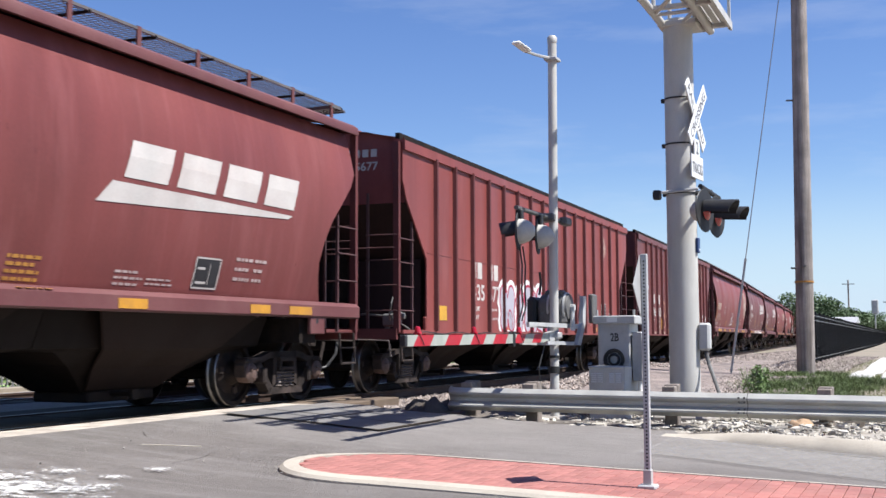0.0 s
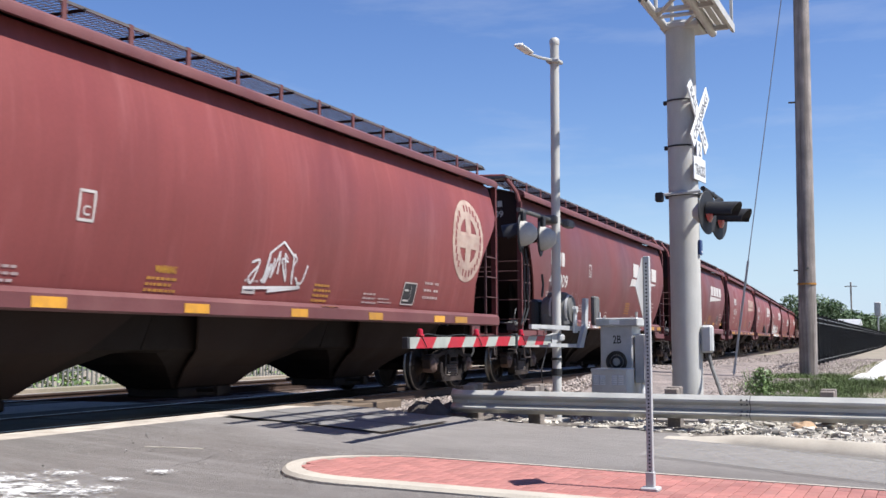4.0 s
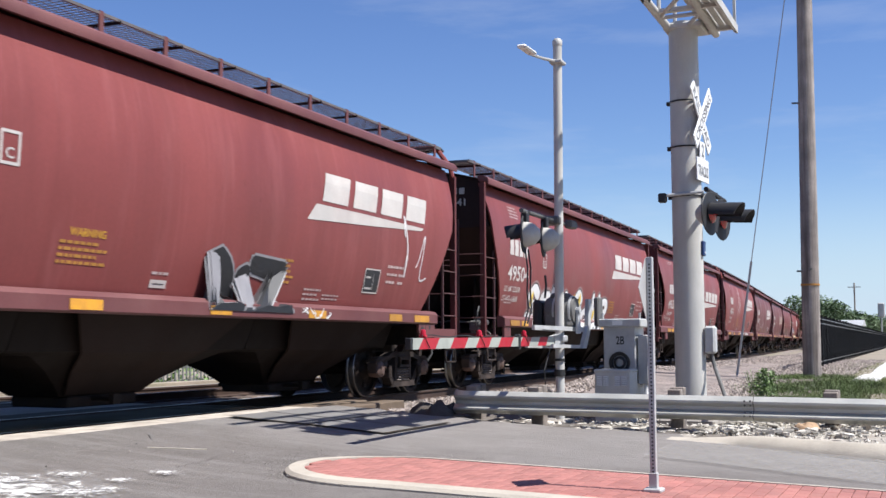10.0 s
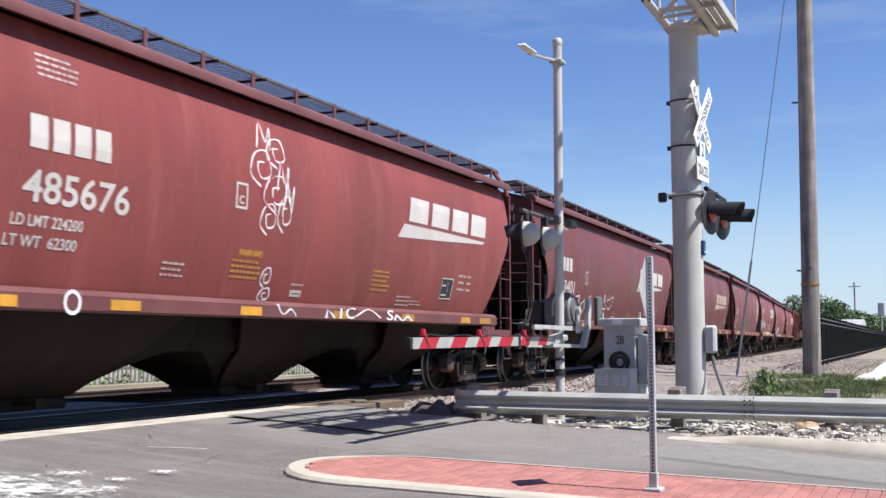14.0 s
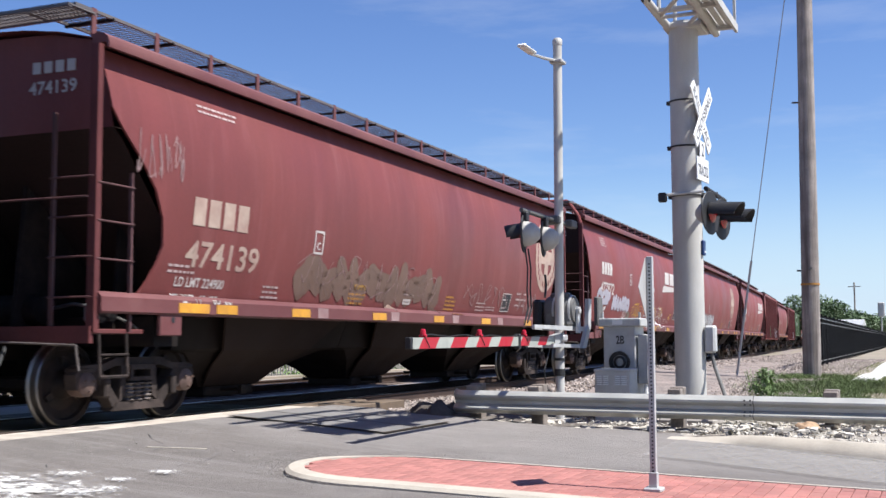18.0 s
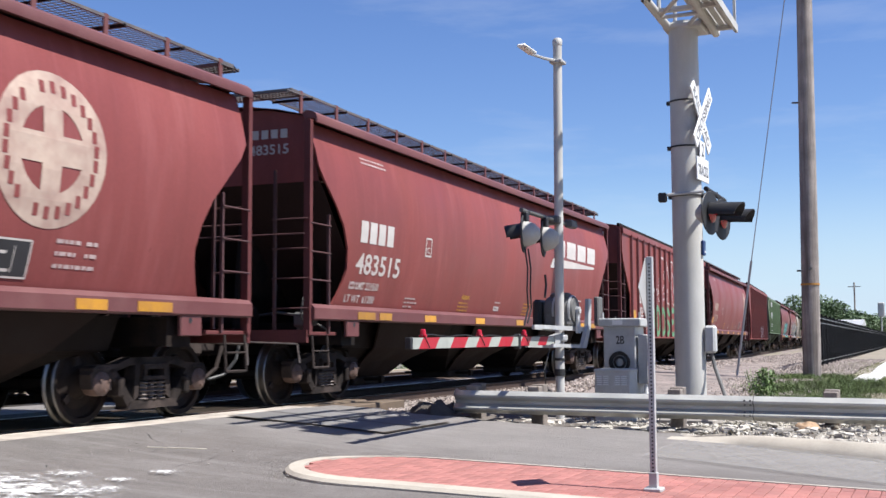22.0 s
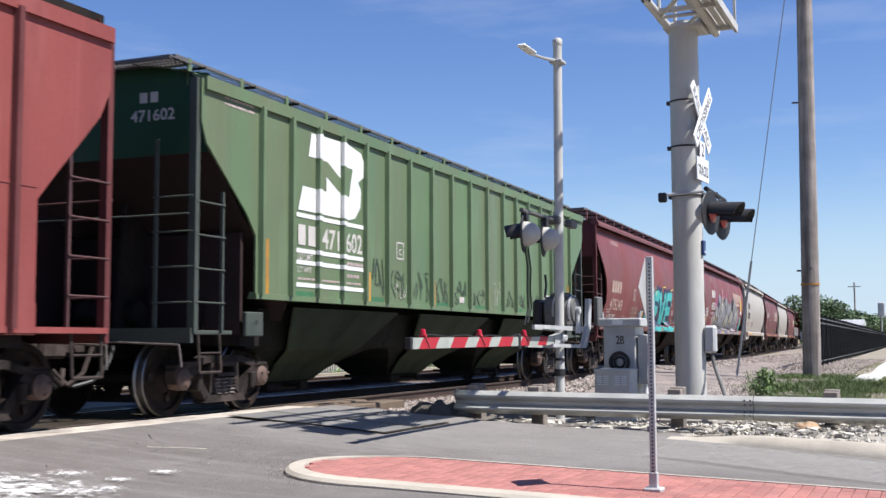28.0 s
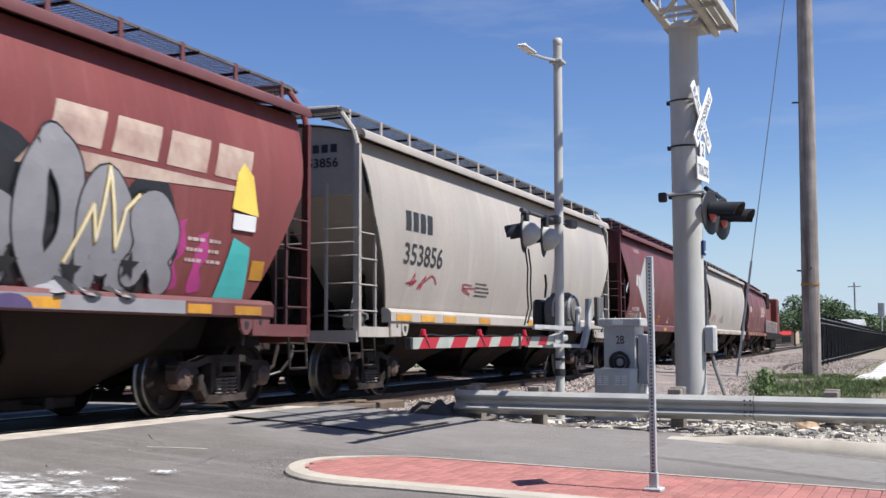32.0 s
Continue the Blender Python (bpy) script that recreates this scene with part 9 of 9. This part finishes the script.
def guardrail():
    t = thing("guardrail", "galvanised W-beam guardrail on timber posts", "guardrail")
    x = 14.6
    prof = [(0.0, -0.155), (-0.028, -0.135), (-0.112, -0.098), (-0.112, -0.075), (-0.012, -0.022), (-0.012, 0.022), (-0.078, 0.065), (-0.078, 0.095), (-0.028, 0.135), (0.0, 0.155), (0.004, 0.155), (-0.024, 0.133), (-0.074, 0.095), (-0.074, 0.065), (-0.008, 0.022), (-0.008, -0.022), (-0.108, -0.075), (-0.108, -0.098), (-0.024, -0.133), (0.004, -0.155)]
    ys = [5.95 - 3.81 * i for i in range(8)]
    for a, b in zip(ys, ys[1:]):
        rows = []
        for y in (a + 0.15, (a + b) / 2, b):
            zc = 0.065 - 0.006 * (5.0 - y)
            rows.append([Vector((x + u + (0.003 if y == b else 0), y, zc + w)) for u, w in prof + prof[:1]])
        part("beam", Mesh().sheet(rows).data("beam", "guard", 25), t)
    for y in ys[1:-1]:
        for dy in (0.04, 0.11):
            for dz, dx in ((0.10, -0.085), (-0.085, -0.118), (0.045, -0.06), (-0.045, -0.06)):
                part("splice_bolt", cached("splice_bolt", lambda: Mesh().rod((-0.008, 0, 0), (0.004, 0, 0), 0.014, 8).data("splice_bolt", "mech")), t, m=pose(x + dx, y + dy, 0.065 - 0.006 * (5.0 - y) + dz))
        part("splice_lap", Mesh().sheet([[Vector((x + u - 0.004, yy, 0.065 - 0.006 * (5.0 - y) + w)) for u, w in prof[:10]] for yy in (y, y + 0.012)]).data("splice_lap", "mech"), t, "dark line of the lapped splice")
    # flared end section
    rows = []
    for k in range(9):
        f = k / 8
        y = 6.0 + 0.27 * math.sin(f * 1.9)
        xo = -0.02 + 0.30 * (1 - math.cos(f * 1.9)) * 0.5
        rows.append([Vector((x + xo + u * (1 - 0.3 * f), y, 0.07 + w * (1 + 0.12 * f))) for u, w in prof + prof[:1]])
    part("end_shoe", Mesh().sheet(rows).data("end_shoe", "guard", 25), t, "curled end of the guardrail")
    for y in [5.07 - 1.92 * k for k in range(9)] + [5.98]:
        zt = 0.31 - 0.006 * (5 - y)
        p = part("post", Mesh().soft(x + 0.16, x + 0.34, y - 0.09, y + 0.09, -0.8, zt, 0.012).data("rail_post", "post_wood"), t, "weathered timber post")
        part("offset_block", Mesh().soft(x + 0.0, x + 0.155, y - 0.085, y + 0.085, -0.10, zt - 0.02, 0.012).data("offset_block", "post_wood"), t)
        part("bolt", Mesh().rod((x - 0.03, y, 0.065), (x - 0.005, y, 0.065), 0.018, 8).data("bolt", "galv"), t)


def wood_pole():
    t = thing("utility_pole", "tall weathered brown timber utility pole", "utility pole")
    part("pole", Mesh().rod((25.7, 2.53, -0.3), (25.7, 2.41, 12.5), 0.195, 22, 0, 0.155).data("utility_pole", "pole_wood", 40), t)
    part("band", Mesh().lathe([(0.196, 2.10), (0.203, 2.10), (0.203, 2.14), (0.196, 2.14)], "z", 22, 0, (25.7, 2.51, 0)).data("pole_band", "faint_yellow"), t, "faded yellow band")
    for z, s in ((2.42, 1), (6.15, 1), (2.45, 0)):
        part("step_bolt", (Mesh().rod((25.65, 2.6, z), (25.6, 2.77, z), 0.02, 6) if s else Mesh().rod((25.6, 2.5, z), (25.44, 2.46, z), 0.03, 6)).data("step_bolt", "mech"), t)
    w = thing("guy_wire", "thin steel guy wire with a grey guard sleeve", "wire")
    a, b = Vector((25.7, 4.15, 0.0)), Vector((25.7, 2.29, 12.4))
    part("wire", Mesh().rod(a, b, 0.011, 5).data("wire", "galv"), w)
    d = (b - a).normalized()
    part("guard_sleeve", Mesh().rod(a + d * 0.15, a + d * 2.7, 0.026, 8).data("guard_sleeve", "galv"), w, "grey guard sleeve")


def picket_fence():
    t = thing("picket_fence", "long black steel picket fence beside the railway land", "fence")
    a, b = Vector((36.5, 3.6)), Vector((215.0, 7.0))
    d = (b - a)
    n = 78
    picket = Mesh()
    for k in range(n):
        p, q = a + d * (k / n), a + d * ((k + 1) / n)
        post = part("fence_post", cached("fpost", lambda: Mesh().box(-0.04, 0.04, -0.04, 0.04, 0, 1.86).data("fence_post", "fence")), t, m=pose(p.x, p.y, land_z(p.x, p.y) - 0.05))
        if k < 70:
            z = land_z(p.x, p.y)
            l = (q - p).length
            rest = Mesh()
            for j in range(1, 19):
                u = p + (q - p) * (j / 19)
                if k < 15:
                    part("picket", cached("picket", lambda: Mesh().box(-0.011, 0.011, -0.011, 0.011, 0.08, 1.76).data("picket", "fence")), t, m=pose(u.x, u.y, z))
                else:
                    rest.box(u.x - 0.011, u.x + 0.011, u.y - 0.011, u.y + 0.011, z + 0.08, z + 1.76)
            if rest.v:
                tagged(part("picket_panel", rest.data("picket_panel", "fence"), t), kind="stuff")
            for h in (0.2, 1.5, 1.66):
                m = Matrix.Translation((p.x, p.y, z + h)) @ Matrix.Rotation(math.atan2(d.y, d.x), 4, "Z")
                part("fence_rail", Mesh().box(0, l, -0.018, 0.018, -0.02, 0.02, 0, m).data("fence_rail", "fence_bar"), t)


def leaf_cloud(cells, count, lo, hi, rnd, flat=0.75):
    """Many small bent leaf quads filling lumpy ellipsoids."""
    g = Mesh()
    for x, y, z, a, b, c in cells:
        for _ in range(count):
            th, u = rnd.uniform(0, 6.283), rnd.uniform(-1, 1)
            r = rnd.random() ** 0.4
            q = math.sqrt(1 - u * u)
            p = Vector((x + a * r * q * math.cos(th), y + b * r * q * math.sin(th), z + c * r * u))
            s = rnd.uniform(lo, hi)
            m = Matrix.Translation(p) @ Euler((rnd.uniform(-1, 1), rnd.uniform(-1, 1), rnd.uniform(0, 6.28))).to_matrix().to_4x4()
            g.add([m @ Vector(v) for v in ((-s, 0, 0), (0, -s * flat, s * 0.2), (s, 0, 0), (0, s * flat, s * 0.2))], [(0, 1, 2, 3)])
    return g


def tree(x, y, h, w, seed, label):
    rnd = random.Random(seed)
    t = thing("tree", label, "tree", "trees behind the fence")
    g = Mesh().rod((x, y, -0.7), (x + 0.2, y, h * 0.45), 0.05 * h * 0.45, 9, 0, 0.02 * h)
    cells = []
    for k in range(9):
        a = k * 2.4
        r = w * 0.33 * rnd.uniform(0.5, 1.1)
        z = h * rnd.uniform(0.45, 0.84)
        p = (x + r * math.cos(a), y + r * math.sin(a), z)
        g.rod((x + 0.1, y, h * rnd.uniform(0.3, 0.42)), p, 0.016 * h, 6, 0, 0.006 * h)
        cells.append((*p, w * rnd.uniform(0.2, 0.3), w * rnd.uniform(0.2, 0.3), h * rnd.uniform(0.12, 0.2)))
    part("trunk", g.data("trunk", "bark"), t)
    part("crown", leaf_cloud(cells, 620, 0.08, 0.20, rnd).data("crown", "leaf"), t)


def greenery():
    rnd = random.Random(5)
    for k, (x, y, h, w) in enumerate(((150, 13.6, 7.0, 8), (158, 11.0, 5.2, 9), (150, 9.6, 4.6, 7), (175, 9.9, 5.2, 8), (172, 16.5, 6.9, 9), (215, 24.0, 7.4, 12), (225, 21.0, 7.2, 9), (230, 17.5, 7.4, 12), (120, 9.3, 3.6, 5), (190, 8.6, 4.0, 8), (420, 60, 13, 24))):
        tree(x, y, h, w, 40 + k, ("leafy green tree of middling height behind the fence", "low spreading green tree behind the fence")[k % 2])
    # far side of the tracks, seen under the cars
    for k in range(11):
        x = 14 + k * 5.2
        t = thing("shrub", "bushy green shrub behind a grey fence", "shrub", "shrubs beyond the tracks")
        cells = [(x + rnd.uniform(-2.2, 2.2), 27.5 + rnd.uniform(-1, 1), rnd.uniform(-0.3, 1.6), 1.3, 1.0, 0.9) for _ in range(6)]
        part("leaves", leaf_cloud(cells, 120, 0.06, 0.16, rnd).data("leaves", "leaf_b"), t)
    g = leaf_cloud([(13 + 1.3 * k, 23.6 + rnd.uniform(-0.5, 0.5), -0.55, 1.0, 0.7, rnd.uniform(0.2, 0.5)) for k in range(38)], 90, 0.04, 0.10, rnd)
    thing("weed_strip", "green weeds along the foot of the far fence", "weeds", data=g.data("weed_strip", "leaf_b"), kind="stuff")
    # weeds by the pole
    b = thing("weed_bush", "bushy weed with small pale flowers by the ballast", "weed")
    x, y = 20.4, 2.85
    z = land_z(x, y)
    g = Mesh()
    for _ in range(26):
        g.rod((x + rnd.uniform(-0.15, 0.15), y + rnd.uniform(-0.15, 0.15), z), (x + rnd.uniform(-0.3, 0.3), y + rnd.uniform(-0.3, 0.3), z + rnd.uniform(0.3, 0.6)), 0.005, 4)
    part("stem_tuft", g.data("stems", "leaf_b"), b)
    part("leaves", leaf_cloud([(x, y, z + 0.24, 0.24, 0.25, 0.22), (x + 0.05, y - 0.05, z + 0.44, 0.16, 0.2, 0.17)], 380, 0.014, 0.034, rnd).data("leaves", "leaf_b"), b)
    part("blossom", leaf_cloud([(x, y, z + 0.4, 0.2, 0.22, 0.2)], 40, 0.008, 0.016, rnd).data("blossom", "flower"), b)
    # rough grass: lush clumps near the rail, thinner growth behind
    def blades(count, where, name, label, mat, tall):
        g = Mesh()
        for _ in range(count):
            x, y, k = where()
            z = land_z(x, y) - 0.01
            h = rnd.uniform(0.35, 1.0) * tall * k
            a = rnd.uniform(0, 6.28)
            w = rnd.uniform(0.002, 0.006)
            lx, ly = rnd.gauss(0, 0.6) * h, rnd.gauss(0, 0.6) * h
            c, s = math.cos(a) * w, math.sin(a) * w
            g.add([(x - c, y - s, z), (x + c, y + s, z), (x + c * 0.7 + lx * 0.4, y + s * 0.7 + ly * 0.4, z + h * 0.65), (x - c * 0.7 + lx * 0.4, y - s * 0.7 + ly * 0.4, z + h * 0.65), (x + lx, y + ly, z + h)], [(0, 1, 2, 3), (3, 2, 4)])
        thing(name, label, "grass", data=g.data(name, mat), kind="stuff")
    tufts = [(rnd.uniform(18.6, 23.5), rnd.uniform(1.0, 3.0), rnd.uniform(0.15, 0.45), rnd.uniform(0.4, 1.3)) for _ in range(34)] + [(25.6 + rnd.uniform(-0.6, 0.5), 2.55 + rnd.uniform(-0.5, 0.6), 0.2, 1.0) for _ in range(5)]

    def lush():
        x, y, r, k = rnd.choice(tufts)
        return x + rnd.gauss(0, r), y + rnd.gauss(0, r), k

    def thin():
        if rnd.random() < 0.8:
            x = rnd.uniform(18.5, 28)
            return x, rnd.gauss(1.6 + 0.03 * (x - 19), 0.8), 0.4 + 0.6 * abs(noise.noise((x, x * 0.5, 2.0)))
        x = rnd.uniform(27, 48)
        return x, rnd.gauss(2.6, 0.6), 0.6
    blades(40000, lush, "lush_grass", "lush dark green grass in clumps behind the guardrail", "grass_dark", 0.17)
    blades(30000, thin, "grass", "thin green and straw-coloured grass on the bank", "grass", 0.13)


def far_things():
    t = thing("white_fence", "low grey steel paling fence beyond the far track", "fence")
    pale = Mesh().box(-0.035, 0.035, -0.01, 0.01, 0, 0.9).data("pale", "white_fence")
    for k in range(230):
        x = 12 + k * 0.22
        part("pale", pale, t, m=pose(x, 25.0, -0.72))
    for z in (-0.5, 0.02):
        part("fence_rail", Mesh().box(12, 62, 25.02, 25.06, z, z + 0.07).data("fence_rail", "white_fence"), t)
    thing("far_kerb", "pale concrete edging beyond the far track", "kerb", data=Mesh().soft(6, 62, 20.5, 20.9, -0.6, -0.22, 0.02).data("far_kerb", "ground"), kind="structure")
    b = thing("shop_building", "small tan shop building with a red awning", "building")
    part("wall", Mesh().box(400, 416, 44.9, 54.0, -0.7, 7.2).data("shop_wall", "wall_tan"), b)
    part("roof", Mesh().box(399.7, 416.3, 44.6, 54.3, 7.2, 7.8).data("shop_roof", "wall_grey"), b)
    part("awning", Mesh().prism([(397.6, 2.6), (400, 4.4), (400, 4.6), (397.6, 2.8)], 45.6, 49.6).data("awning", "awning"), b, "red awning")
    part("window", Mesh().box(399.95, 400.0, 46.0, 49.0, 0.2, 2.4).data("shop_window", "glass"), b)
    w = thing("warehouse", "long pale grey building behind the shop", "building")
    part("wall", Mesh().box(430, 450, 44.0, 70.0, -0.7, 9.4).data("warehouse_wall", "wall_grey"), w)
    part("roof", Mesh().box(429.6, 450.4, 43.6, 70.4, 9.4, 10.3).data("warehouse_roof", "galv"), w)
    g = thing("shed", "grey metal shed behind the fence", "building")
    part("wall", Mesh().box(118, 124, 6.9, 9.6, -0.3, 2.4).data("shed_wall", "wall_grey"), g)
    part("roof", Mesh().prism([(117.7, 2.4), (124.3, 2.4), (121, 3.0)], 6.7, 9.8).data("shed_roof", "galv"), g)
    for x, y, h in ((240, 15.0, 12.5), (180, 5.2, 7.0)):
        p = thing("utility_pole", "distant timber pole with a crossarm", "utility pole", "far poles")
        part("pole", Mesh().rod((x, y, -0.5), (x, y, h), 0.16, 8).data("far_pole", "pole_wood"), p)
        part("crossarm", Mesh().box(x - 0.08, x + 0.08, y - 1.2, y + 1.2, h - 0.9, h - 0.75).data("far_arm", "pole_wood"), p)
    s = thing("railway_signal", "distant grey railway signal on a mast", "railway signal")
    part("mast", Mesh().rod((150, 6.3, -0.4), (150, 6.3, 5.2), 0.09, 8).data("far_mast", "galv"), s)
    part("signal_head", Mesh().soft(149.8, 150.2, 5.9, 6.7, 3.8, 5.6, 0.1).data("signal_head", "galv"), s)
    for row, (y0, y1) in enumerate(((-0.52, 0.0), (-1.25, -0.66))):
        slab = Mesh().soft(0, 1.47, y0, y1, -0.2, 0.0, 0.02).data("concrete_slab", "white_slab")
        for k in range(18):
            x = 24.2 + 0.5 * row + 1.5 * k
            y = 1.66 + 0.012 * (x - 25.6)
            thing("concrete_slab", "bright pale concrete walkway slab beside the fence", "concrete slab", "slabs", pose(x, y, max(land_z(x, y - 0.6), land_z(x + 1.5, y - 0.6)) + 0.05, rz=0.7 + random.uniform(-0.3, 0.3)), slab)
    # low hedgerow that closes the view far away
    rnd = random.Random(9)
    cells = [(x, y, rnd.uniform(0.5, 4), 9, 9, rnd.uniform(2.5, 5)) for x, y in [(420 + rnd.uniform(-30, 30), -160 + 22 * k) for k in range(34)]]
    thing("far_woods", "distant line of green trees", "trees", data=leaf_cloud(cells, 260, 0.5, 1.3, rnd).data("far_woods", "leaf"), kind="stuff")


land()
rails()
crossing()
kerb_far()
road_patches()
gutter()
road_paint()
road_grit()
gate()
cabinets()
cantilever()
marker()
guardrail()
wood_pole()
picket_fence()
far_things()
greenery()
stones()
train()
median()
motions()
